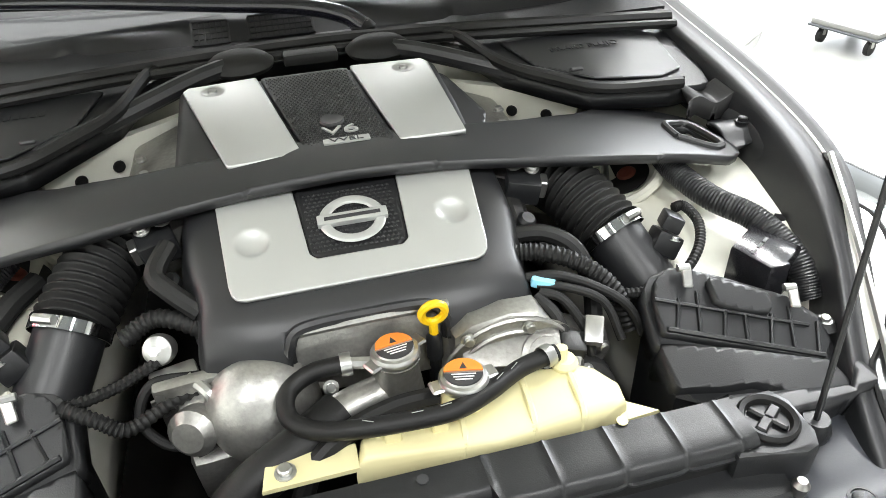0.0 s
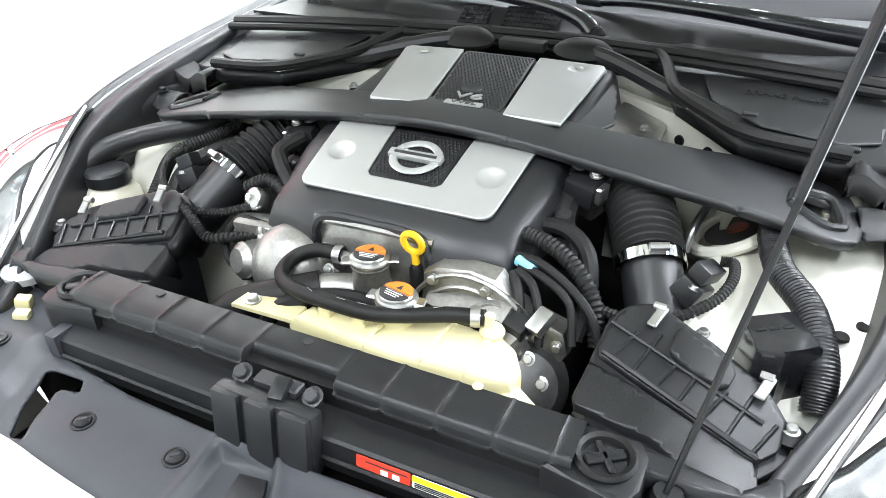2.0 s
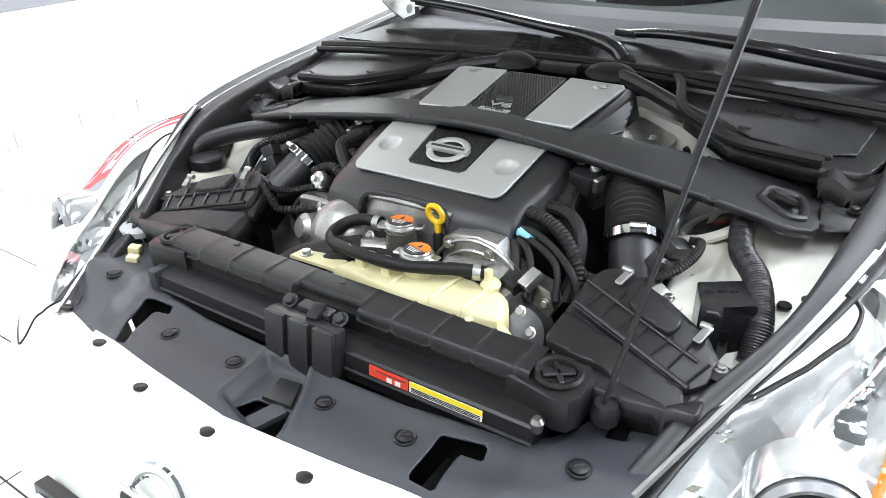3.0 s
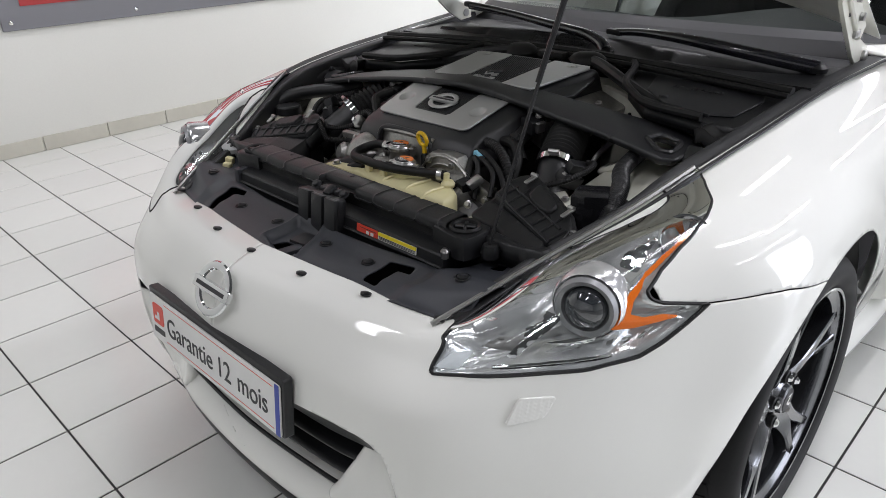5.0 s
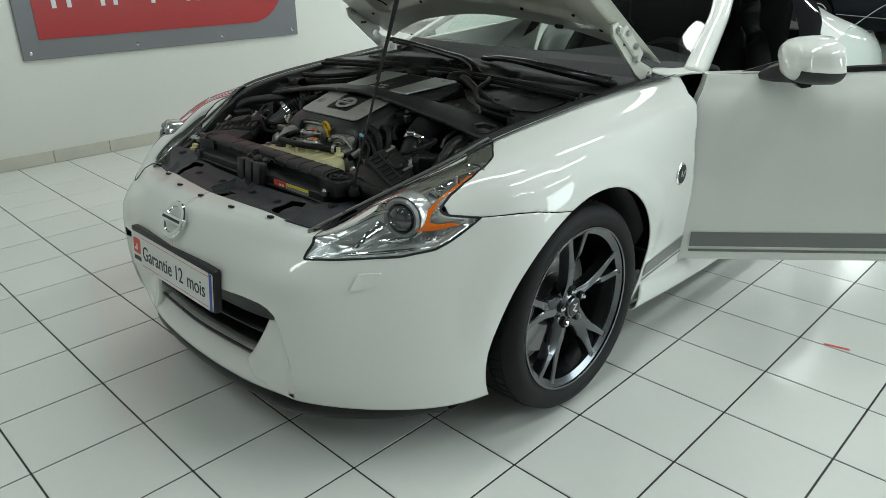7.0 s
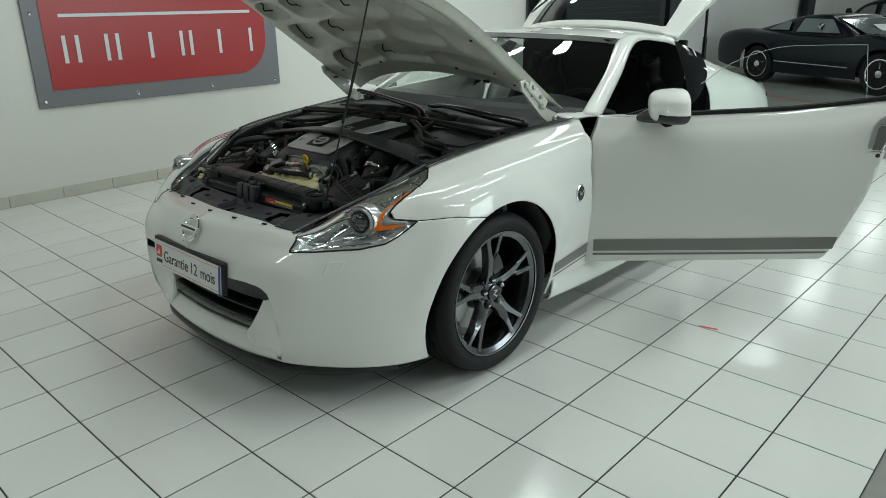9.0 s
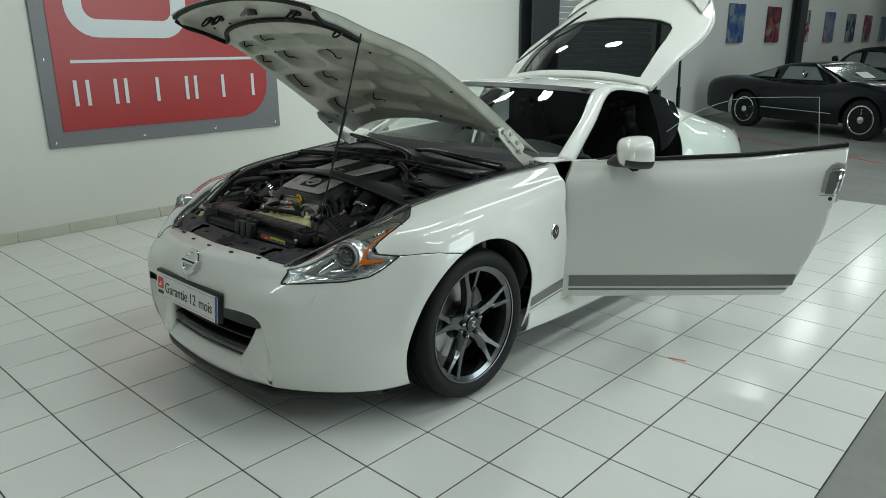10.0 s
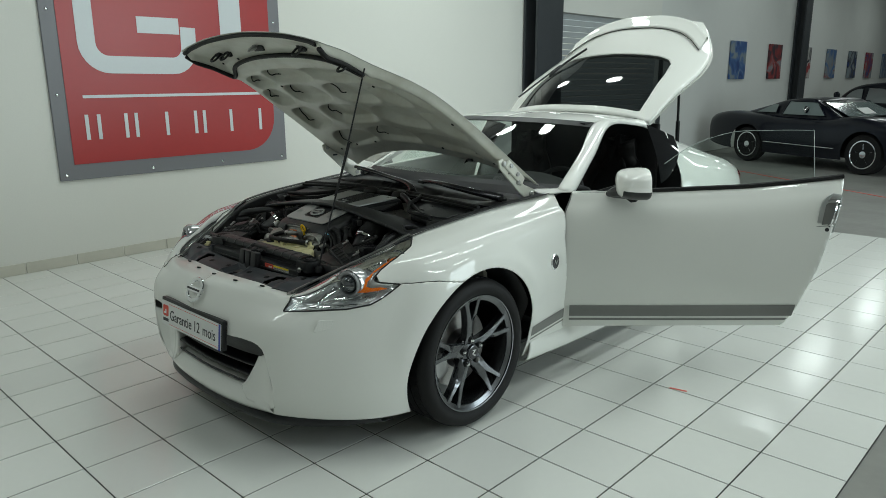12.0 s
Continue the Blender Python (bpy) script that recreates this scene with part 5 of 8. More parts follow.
# passenger door, closed, with its mirror
pd = clip(dg, grid_faces(90, 60), np.minimum(rear_edge - dg[:, 1], dg[:, 2] - 0.266 - 0.045 * (dg[:, 1] - 1.64)))
pdoor = thick(part("door", flip(*pd), PAINT, car), 0.012)
part("door_glass", flip(loft(pane, 30, 12).reshape(-1, 3), grid_faces(30, 12)), GLASS, pdoor).visible_shadow = False
m2 = part("door_mirror", flip(mg.reshape(-1, 3), grid_faces(8, 24, True) + [tuple(range(23, -1, -1))]), PAINT, pdoor, sharp=60)
part("mirror_base", tube([(-0.97, 1.945, 0.982), (-0.90, 1.945, 0.97), (-0.81, 1.93, 0.985)], 0.026, 8, 10), BLACK, m2)
for z0, z1, y1 in ((0.352, 0.412, 2.775),):
    st = []
    for y_ in np.linspace(1.668, y1, 30):
        st += [(-door_x(y_, z0) - 0.003, y_, z0), (-door_x(y_, z1) - 0.003, y_, z1)]
    part("side_stripe", (st, [(2 * k + 1, 2 * k + 3, 2 * k + 2, 2 * k) for k in range(29)]), STRIPE, pdoor)

# ---- dark cabin ----
part("cabin_floor", box((1.5, 2.4, 0.06), (0, 2.75, 0.24)), CABIN, car)
part("rear_bulkhead", box((1.3, 0.06, 0.75), (0, 3.35, 0.6)), CABIN, car)
# added dark board: blocks the bright tailgate opening so the cabin reads black
part("cabin_blind", box((1.22, 0.03, 0.62), (0, 3.04, 0.93), bevel=0.01), CABIN, car)
part("headliner", box((1.05, 0.62, 0.012), (0, 2.58, 1.272), bevel=0.004), CABIN, car)
part("load_floor", box((1.25, 0.75, 0.05), (0, 3.72, 0.80)), CABIN, car)
part("rear_panel", box((1.2, 0.05, 0.6), (0, 4.12, 0.55), bevel=0.02), PAINT, car)
part("front_bulkhead", box((1.48, 0.04, 0.62), (0, 1.60, 0.6)), CABIN, car)
dash = [[(-0.72, y_, z_), (-0.4, y_ - 0.04, z_ + dz), (0.0, y_ - 0.05, z_), (0.4, y_ - 0.04, z_ + dz2), (0.72, y_, z_)] for y_, z_, dz, dz2 in ((1.60, 0.93, 0, 0), (1.78, 0.965, 0, 0.03), (1.98, 0.955, 0, 0.06), (2.06, 0.90, 0, 0.03), (2.07, 0.70, 0, 0))]
thick(part("dashboard", (loft(dash, 24, 24).reshape(-1, 3), grid_faces(24, 24)), CABIN, car), 0.02)
ringm = pose(0.37, 2.22, 0.83, 68, 0, 0)
stw = part("steering_wheel", tube([ringm @ Vector((0.18 * math.cos(a), 0.18 * math.sin(a), 0)) for a in np.linspace(0, 2 * math.pi, 41)], 0.015, 8), CABIN, car)
part("wheel_hub", lathe([(0.06, -0.03), (0.065, 0.0), (0.05, 0.02)], 20, m=ringm), CABIN, stw)
for a in (0.1, 3.04, 4.71):
    part("wheel_spoke", tube([ringm @ Vector((0.05 * math.cos(a), 0.05 * math.sin(a), 0)), ringm @ Vector((0.175 * math.cos(a), 0.175 * math.sin(a), 0))], 0.013, 6), SILVER, stw)
for sx_ in (-0.37, 0.37):
    seat = part("seat", box((0.50, 0.50, 0.18), (sx_, 2.58, 0.40), rot=(8, 0, 0), bevel=0.05, seg=3), CABIN, car, "black sports seat")
    back = [[(sx_ + u * w, y_, z_) for u, y_ in ((-1, yb - 0.05), (-0.75, yb + 0.03), (0, yb + 0.05), (0.75, yb + 0.03), (1, yb - 0.05))] for z_, w, yb in ((0.42, 0.25, 2.80), (0.62, 0.26, 2.86), (0.82, 0.25, 2.92), (0.96, 0.19, 2.96), (1.02, 0.13, 2.98), (1.10, 0.12, 2.99), (1.14, 0.10, 3.0))]
    thick(part("backrest", (loft(back, 24, 14).reshape(-1, 3), grid_faces(24, 14)), CABIN, seat), 0.11)

# ---- under the bonnet ----
def mir(points, s):
    return [(p[0] * s, *p[1:]) for p in points]


def sheet(poly, height, step=0.006, holes=(), add=0.0):
    """A thin moulded sheet over a plan outline; height is a function of x and y."""
    poly = np.array(poly, float)
    lo, hi = poly.min(0) - step, poly.max(0) + step
    xs, ys = np.arange(lo[0], hi[0] + step, step), np.arange(lo[1], hi[1] + step, step)
    pts = np.array([(x, y) for x in xs for y in ys])
    val = -outside(poly, pts)
    for h in holes:
        val = np.minimum(val, outside(h, pts))
    vs = [(x, y, height(x, y) + add) for x, y in pts]
    return clip(vs, [f[::-1] for f in grid_faces(len(xs), len(ys))], val)


def up(ob, t):
    """Thickens a sheet downwards from its upper face."""
    if sum(f.normal.z * f.area for f in ob.data.polygons) < 0:
        ob.data.flip_normals()
    mod = ob.modifiers.new("shell", "SOLIDIFY")
    mod.thickness, mod.offset = t, -1.0
    return ob


def bolt(at, r, parent, rot=(0, 0, 0), mat=None, name="bolt"):
    b = lathe([(r * 1.5, 0), (r * 1.5, r * 0.25), (r, r * 0.3), (r, r * 1.0), (r * 0.8, r * 1.15)], 12, m=pose(*at, *rot))
    return part(name, b, mat or STEEL, parent)


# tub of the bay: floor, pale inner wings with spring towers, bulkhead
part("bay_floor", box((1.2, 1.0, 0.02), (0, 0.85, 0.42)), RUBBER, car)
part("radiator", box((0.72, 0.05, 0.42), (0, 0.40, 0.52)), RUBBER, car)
for s in (1, -1):
    fl = (lambda q: q) if s == 1 else (lambda q: flip(*q))
    wing = [[(0.38, y, 0.50), (0.405, y, z0 - 0.04), (0.45, y, z0 - 0.008), (0.53, y, z0), (0.62, y, z0 + 0.01), (0.655, y, z0 + 0.012)] for y, z0 in (((0.50, 0.66), (0.58, 0.75), (0.66, 0.785), (0.76, 0.80)) if s == 1 else ((0.50, 0.60), (0.58, 0.66), (0.66, 0.70), (0.74, 0.785))) + ((0.80, 0.805), (0.88, 0.812), (0.98, 0.82), (1.10, 0.82), (1.25, 0.82))]
    w = part("inner_wing", fl((loft(wing, 60, 24).reshape(-1, 3), grid_faces(60, 24))), PRIMER, car, "pale painted inner wing and spring tower")
    up(w, 0.004)
    tw = part("tower_rim", tube([(s * (0.435 + 0.052 * math.cos(a)), 0.85 + 0.056 * math.sin(a), 0.803 + 0.028 * math.cos(a)) for a in np.linspace(0, 2 * math.pi, 33)], 0.009, 8), PRIMER, w)
    part("tower_hole", lathe([(0.040, 0), (0.040, 0.002)], 26, m=pose(s * 0.435, 0.85, 0.805, 0, -26 * s, 0)), RUBBER, w)
    part("tower_mark", lathe([(0.016, 0), (0.012, 0.004)], 20, m=pose(s * 0.44, 0.852, 0.809, 0, -26 * s, 0)), material("rust_red_cap", (0.22, 0.05, 0.03), 0.5, grain=0.3, scale=60), w)
    for x_, y_ in ((0.405, 0.70), (0.435, 0.705), (0.55, 0.655), (0.575, 0.66), (0.60, 0.69)):
        part("rubber_plug", lathe([(0.010, 0), (0.009, 0.004)], 12, m=pose(s * x_, y_, 0.79 - (0.012 if x_ < 0.45 else -0.006), 0, (-20 if x_ < 0.45 else 0) * s, 0)), RUBBER, w)
    br = part("bracket", box((0.05, 0.028, 0.004), (s * 0.425, 0.628, 0.778), rot=(0, 20 * s, -30 * s), bevel=0.0015, seg=1), PRIMER, w)
    bolt((s * 0.43, 0.626, 0.78), 0.006, br)
    part("bracket", box((0.022, 0.05, 0.004), (s * 0.392, 0.64, 0.765), rot=(0, 35 * s, 10 * s), bevel=0.0015, seg=1), PRIMER, w)
    # dark weather ledge inside the fender and lamp
    led = []
    for y, x, z in ((0.22, 0.478, 0.682), (0.41, 0.535, 0.752), (0.57, 0.61, 0.817), (0.70, 0.658, 0.870), (0.91, 0.683, 0.903), (1.25, 0.698, 0.933), (1.60, 0.733, 0.955)):
        wd = 0.030 if y < 0.6 else 0.045
        led.append([(x + 0.020, y, z + 0.012), (x - 0.1 * wd, y, z + 0.002), (x - 0.55 * wd, y, z + 0.006), (x - 0.85 * wd, y, z + 0.004), (x - wd, y, z - 0.014), (x - wd - 0.012, y, z - 0.10)])
    lg = part("weather_ledge", fl((loft(led, 70, 20).reshape(-1, 3), grid_faces(70, 20))), COWL, car, "dark rubber edge moulding")
    up(lg, 0.003)
    part("ledge_rail", tube(mir([(0.462, 0.20, 0.690), (0.546, 0.40, 0.768), (0.616, 0.57, 0.833), (0.661, 0.70, 0.885)], s), 0.0048, 6, 20), STEEL, lg)
    hump = [[(s * (0.650 + dx), y, z) for dx, z in ((-0.030, zz - 0.06), (-0.027, zz - 0.01), (-0.012, zz + 0.010), (0.012, zz + 0.008), (0.03, zz - 0.01))] for y, zz in ((0.62, 0.82), (0.70, 0.852), (0.80, 0.868), (0.88, 0.866), (0.93, 0.85))]
    up(part("ledge_cover", (loft(hump, 24, 12).reshape(-1, 3), grid_faces(24, 12) if s == 1 else [f[::-1] for f in grid_faces(24, 12)]), COWL, lg), 0.003)

# bulkhead and scuttle
part("bulkhead", box((1.3, 0.03, 0.40), (0, 1.22, 0.69)), PRIMER, car)
part("scuttle_box", box((1.36, 0.26, 0.05), (0, 1.34, 0.915)), BLACK, car)
COWL_Y, COWL_Z = [1.19, 1.265, 1.285, 1.325, 1.36, 1.40, 1.47, 1.62], [0.930, 0.934, 0.940, 0.966, 0.970, 0.958, 0.962, 0.968]
scz = lambda x, y: float(np.interp(y, COWL_Y, COWL_Z)) - 0.03 * (abs(x) / 0.65) ** 2


def cowl_z(x, y):
    ridge = 0.012 * math.exp(-((y - 1.30) / 0.03) ** 2) * min(1.0, max(0.0, (x - 0.14) / 0.08)) * min(1.0, max(0.0, (0.60 - x) / 0.10))
    notch = 0.014 * math.exp(-((x - 0.283) / 0.016) ** 2 - ((y - 1.29) / 0.02) ** 2) + 0.014 * math.exp(-((x + 0.40) / 0.016) ** 2 - ((y - 1.315) / 0.02) ** 2)
    return scz(x, y) + ridge - notch


cowl = up(part("scuttle_panel", sheet([(-0.69, 1.19), (0.69, 1.19), (0.72, 1.62), (0.45, 1.53), (0, 1.465), (-0.45, 1.53), (-0.72, 1.62)], cowl_z, 0.011), COWL, car, "dark grey plastic scuttle panel"), 0.004)
for x0, n in ((-0.60, 6), (-0.192, 6), (-0.092, 11), (0.335, 5)):
    tall = 0.030 if x0 > 0.2 else 0.050
    vm = pose(x0 + n * 0.005, 1.304, scz(x0, 1.304) + 0.0035, 33, 0, 0)
    gr = part("vent", box((n * 0.0102 + 0.006, tall, 0.003)), INK, cowl)
    gr.matrix_basis = vm
    for k in range(n + 1):
        part("vent_slat", box((0.0032, tall, 0.004), ((k - n / 2) * 0.0102, 0, 0.0015)), COWL, gr)
    for k in range(5):
        part("vent_slat", box((n * 0.0102, 0.0028, 0.004), (0, (k - 2) * tall / 4, 0.0018)), COWL, gr)
for k, (y0, z0, r) in enumerate(((1.185, 0.950, 0.012), (1.162, 0.944, 0.008))):
    part("cowl_seal", tube([(-0.66, y0 - 0.06, z0 - 0.012), (-0.45, y0 - 0.03, z0 - 0.004), (-0.22, y0, z0), (0, y0 + 0.015, z0 + 0.002), (0.2, y0 + 0.01, z0), (0.42, y0 - 0.01, z0 - 0.004), (0.66, y0 - 0.03, z0 - 0.012)], r, 8, 60), RUBBER, car)
for s in (1, -1):
    fl = (lambda q: q) if s == 1 else (lambda q: flip(*q))
    lid = [(0.20, 1.215), (0.265, 1.165), (0.305, 1.055), (0.415, 0.945), (0.55, 0.935), (0.625, 0.95), (0.665, 1.10), (0.67, 1.20)]
    cz = lambda x, y: 0.905 + 0.10 * (y - 0.95) - 0.06 * max(0, abs(x) - 0.45)
    cv = part("fluid_cover", fl(sheet(lid, cz, 0.006)), BLACK, car, "black plastic reservoir cover")
    up(cv, 0.03)
    inner = [(0.33, 1.15), (0.36, 1.05), (0.44, 0.985), (0.55, 0.975), (0.60, 1.0), (0.615, 1.12), (0.60, 1.16)]
    up(part("cover_field", fl(sheet(inner, cz, 0.006, add=0.005)), SATIN, cv), 0.004)
    edge_pts = [(0.08, 1.20, 0.95), (0.20, 1.205, 0.95), (0.258, 1.165, 0.945), (0.30, 1.05, 0.932), (0.36, 0.985, 0.924), (0.43, 0.935, 0.918), (0.56, 0.928, 0.912)]
    part("cover_seal", tube(mir(edge_pts, s), 0.010, 8, 50), RUBBER, cv)
    part("cover_clip", box((0.03, 0.012, 0.008), (s * 0.555, 0.94, 0.915), bevel=0.002, seg=1), BLACK, cv)
    part("cover_clip", box((0.022, 0.01, 0.006), (s * 0.42, 1.02, 0.918), bevel=0.002, seg=1), INK, cv)
    if s == 1:
        tw_ = words("BRAKE FLUID", 0.0215, 0.0008)
        tw_.transform(pose(0.466, 1.098, cz(0.466, 1.098) + 0.0065, 5, 0, 0))
        part("cover_lettering", tw_, SATIN, cv)
    else:
        for k in range(8):
            part("word_bar", box((0.009, 0.014, 0.0016), (-0.50 + 0.0125 * k, 1.10, cz(0.466, 1.098) + 0.006), rot=(5, 0, 0)), SATIN, cv)
    # brace tube from the scuttle down to the tower, with its boot
    bt = part("brace_tube", tube(mir([(0.13, 1.155, 0.945), (0.20, 1.12, 0.937), (0.33, 1.05, 0.912), (0.47, 0.985, 0.887)], s), 0.0155, 10, 24), SATIN, car)
    part("brace_boot", lathe([(0.042, 0), (0.045, 0.008), (0.036, 0.018), (0.02, 0.024)], 24, m=pose(s * 0.115, 1.16, 0.938, 14, 0, 0) @ Matrix.Diagonal((1.25, 0.8, 1, 1))), RUBBER, bt)
    up(part("wing_foam", fl(sheet([(0.56, 0.90), (0.65, 0.90), (0.67, 0.96), (0.57, 0.955)], lambda x, y: 0.89 + 0.008 * math.sin(90 * x), 0.008)), RUBBER, cv), 0.03)
    up(part("wing_flap", fl(sheet([(0.585, 0.80), (0.65, 0.82), (0.66, 0.90), (0.60, 0.90), (0.575, 0.86)], lambda x, y: 0.862 + 0.01 * math.cos(60 * (y - 0.85)), 0.008)), BLACK, car), 0.004)
    bolt((s * 0.622, 0.845, 0.873), 0.007, car, mat=BLACK)
    # pale bulkhead flanks
    part("bulkhead_flank", box((0.28, 0.015, 0.24), (s * 0.30, 1.075, 0.765), rot=(0, 0, -33 * s)), PRIMER, car, smooth=False)
    for k in range(3):
        part("rubber_plug", lathe([(0.010, 0), (0.009, 0.003)], 12, m=pose(s * (0.27 + 0.05 * k), 1.084 - 0.033 * k, 0.845, 90, 0, -33 * s)), RUBBER, car)
part("cowl_block", box((0.09, 0.03, 0.02), (0.0, 1.155, 0.945), bevel=0.006), RUBBER, car)
GLOSS = material("gloss_black_arm", (0.010, 0.010, 0.016), 0.2, grain=0.1, scale=300, coat=0.6)
for arm, blade, cap_at in (
    ([(-0.60, 1.47, 1.005), (-0.40, 1.41, 1.003), (-0.142, 1.345, 0.990), (0.0, 1.303, 0.984), (0.075, 1.275, 0.970), (0.106, 1.258, 0.950)], [(-0.62, 1.49, 0.992), (-0.38, 1.43, 0.990), (-0.14, 1.375, 0.984)], (0.106, 1.262, 0.94)),
    ([(0.067, 1.368, 0.985), (0.16, 1.345, 0.996), (0.28, 1.30, 1.002), (0.379, 1.275, 1.000), (0.50, 1.30, 0.982), (0.64, 1.36, 0.955)], [(0.05, 1.390, 0.985), (0.20, 1.372, 0.990), (0.40, 1.350, 0.985)], (0.64, 1.36, 0.945)),
):
    wpr = part("wiper", tube(arm, lambda q: 0.010 + 0.008 * q, 12, 40), GLOSS, car, "gloss black windscreen wiper arm")
    part("wiper_blade", tube(blade, 0.008, 6, 20), BLACK, wpr)
    part("wiper_joint", box((0.06, 0.02, 0.018), arm[0], rot=(0, 0, -15), bevel=0.006), BLACK, wpr)
    part("wiper_cap", lathe([(0.022, 0), (0.024, 0.012), (0.014, 0.022)], 16, m=pose(*cap_at)), BLACK, wpr)

# strut tower brace
BAR = [(0, 0.764), (0.12, 0.763), (0.22, 0.758), (0.32, 0.755), (0.42, 0.762), (0.50, 0.766), (0.556, 0.764), (0.580, 0.780), (0.584, 0.80), (0.580, 0.87), (0.572, 0.925), (0.53, 0.975), (0.485, 1.008), (0.458, 0.995), (0.432, 0.958), (0.37, 0.91), (0.27, 0.878), (0.15, 0.863), (0, 0.862)]
bar_poly = BAR + [(-x, y) for x, y in BAR[::-1]][1:-1]
bz = lambda x, y: 0.938 - 0.078 * (abs(x) / 0.58) ** 1.7 - 0.9 * (y - 0.817) ** 2
HOLE = [(0.496, 0.818), (0.500, 0.862), (0.520, 0.874), (0.548, 0.872), (0.562, 0.81), (0.553, 0.794), (0.535, 0.792)]
holes = [HOLE, [(-x, y) for x, y in HOLE[::-1]]]
brace = part("tower_brace", sheet(bar_poly, bz, 0.008, holes), SATIN, car, "broad satin black strut brace over the engine")
up(brace, 0.014)
for s in (1, -1):
    part("brace_rim", tube([*[(s * x, y, bz(x, y) + 0.001) for x, y in HOLE], (s * HOLE[0][0], HOLE[0][1], bz(*HOLE[0]) + 0.001)], 0.006, 8, 40), SATIN, brace)
    part("brace_foot", plate([(s * x, y) for x, y in HOLE], 0.838, 0.845), STEEL, brace, smooth=False)
    for x_, y_, mt in ((0.545, 0.862, STEEL), (0.548, 0.812, STEEL), (0.512, 0.83, YLABEL)):
        bolt((s * x_, y_, 0.845), 0.0075, brace, mat=mt)

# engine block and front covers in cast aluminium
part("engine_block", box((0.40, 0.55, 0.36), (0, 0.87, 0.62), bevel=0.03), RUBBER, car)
lump = lathe([(0.03, -0.05), (0.058, -0.04), (0.066, -0.012), (0.063, 0.010), (0.052, 0.027), (0.035, 0.038), (0.016, 0.043), (0.002, 0.044)], 36, m=pose(-0.135, 0.570, 0.762, 62, 0, 10))
tl_ = part("timing_cover", lump, ALLOY, car, "cast aluminium timing cover")
part("cover_flange", box((0.17, 0.05, 0.07), (-0.145, 0.595, 0.745), rot=(20, 0, 8), bevel=0.014), ALLOY, tl_)
part("cover_boss", lathe([(0.026, 0), (0.028, 0.03), (0.018, 0.04)], 20, m=pose(-0.205, 0.578, 0.752, 70, 0, -20)), ALLOY, tl_)
part("cover_web", box((0.12, 0.016, 0.10), (-0.19, 0.60, 0.758), rot=(8, 0, 6), bevel=0.006), ALLOY, tl_)
part("cover_lower", box((0.20, 0.06, 0.10), (-0.13, 0.585, 0.68), rot=(12, 0, 5), bevel=0.02), ALLOY, tl_)
for x_, y_, z_ in ((-0.20, 0.57, 0.765), (-0.19, 0.56, 0.715), (-0.155, 0.552, 0.785), (-0.06, 0.555, 0.785)):
    bolt((x_, y_, z_), 0.006, tl_, rot=(60, 0, 0))
pl_ = part("front_plate", box((0.20, 0.012, 0.09), (-0.005, 0.592, 0.80), rot=(-12, 0, 0), bevel=0.004), ALLOY, car)
part("plate_lip", tube([(-0.09, 0.59, 0.842), (0.0, 0.588, 0.846), (0.085, 0.592, 0.842)], 0.006, 8, 16), ALLOY, pl_)
tr_ = part("timing_cover", box((0.12, 0.07, 0.075), (0.155, 0.575, 0.765), rot=(25, 0, -12), bevel=0.014), ALLOY, car, "cast aluminium timing cover")
part("cover_step", box((0.09, 0.05, 0.09), (0.195, 0.555, 0.735), rot=(25, 0, -30), bevel=0.014), ALLOY, tr_)
part("cover_dome", lathe([(0.06, -0.03), (0.062, 0.005), (0.045, 0.026), (0.02, 0.032)], 28, m=pose(0.232, 0.535, 0.70, 55, 0, 25)), material("dark_cast_housing", (0.10, 0.10, 0.10), 0.42, metal=0.7, grain=0.25, scale=120, bump=0.0006), tr_)
upright = Matrix(((1, 0, 0, 0), (0, 0, -1, 0.578), (0, 1, 0, 0), (0, 0, 0, 1)))
part("front_case", plate([(0.082, 0.735), (0.084, 0.815), (0.105, 0.830), (0.150, 0.834), (0.186, 0.832), (0.205, 0.806), (0.236, 0.790), (0.276, 0.776), (0.284, 0.745), (0.262, 0.705), (0.20, 0.700)], -0.012, 0.018, bevel=0.007, m=upright), ALLOY, tr_)
for r_ in (0.052, 0.068, 0.086):
    part("casting_arc", tube([(0.150 + r_ * math.cos(a), 0.558, 0.742 + r_ * math.sin(a)) for a in np.linspace(radians(35), radians(165), 14)], 0.0032, 6), ALLOY, tr_)
part("case_port", lathe([(0.034, 0), (0.035, 0.010), (0.028, 0.016), (0.022, 0.012)], 28, m=pose(0.148, 0.562, 0.752, 84, 0, 0)), ALLOY, tr_)
for x_, z_ in ((0.173, 0.814), (0.206, 0.760), (0.242, 0.766), (0.270, 0.757), (0.100, 0.812), (0.226, 0.722)):
    bolt((x_, 0.558, z_), 0.0062, tr_, rot=(88, 0, 0))
part("case_plug", box((0.030, 0.030, 0.022), (0.222, 0.545, 0.783), rot=(10, 8, -15), bevel=0.004), BLACK, tr_)
part("case_tail", box((0.022, 0.034, 0.016), (0.250, 0.548, 0.796), rot=(30, 0, -25), bevel=0.003), STEEL, tr_)
part("cover_rib", tube([(0.11, 0.60, 0.80), (0.15, 0.575, 0.803), (0.20, 0.57, 0.79), (0.235, 0.545, 0.765)], 0.006, 6, 16), ALLOY, tr_)
for x_, y_, z_ in ((0.118, 0.572, 0.79), (0.165, 0.548, 0.785), (0.205, 0.54, 0.765), (0.24, 0.535, 0.745), (0.262, 0.525, 0.72), (0.185, 0.53, 0.745), (0.25, 0.51, 0.69)):
    bolt((x_, y_, z_), 0.0065, tr_, rot=(55, 0, 15))
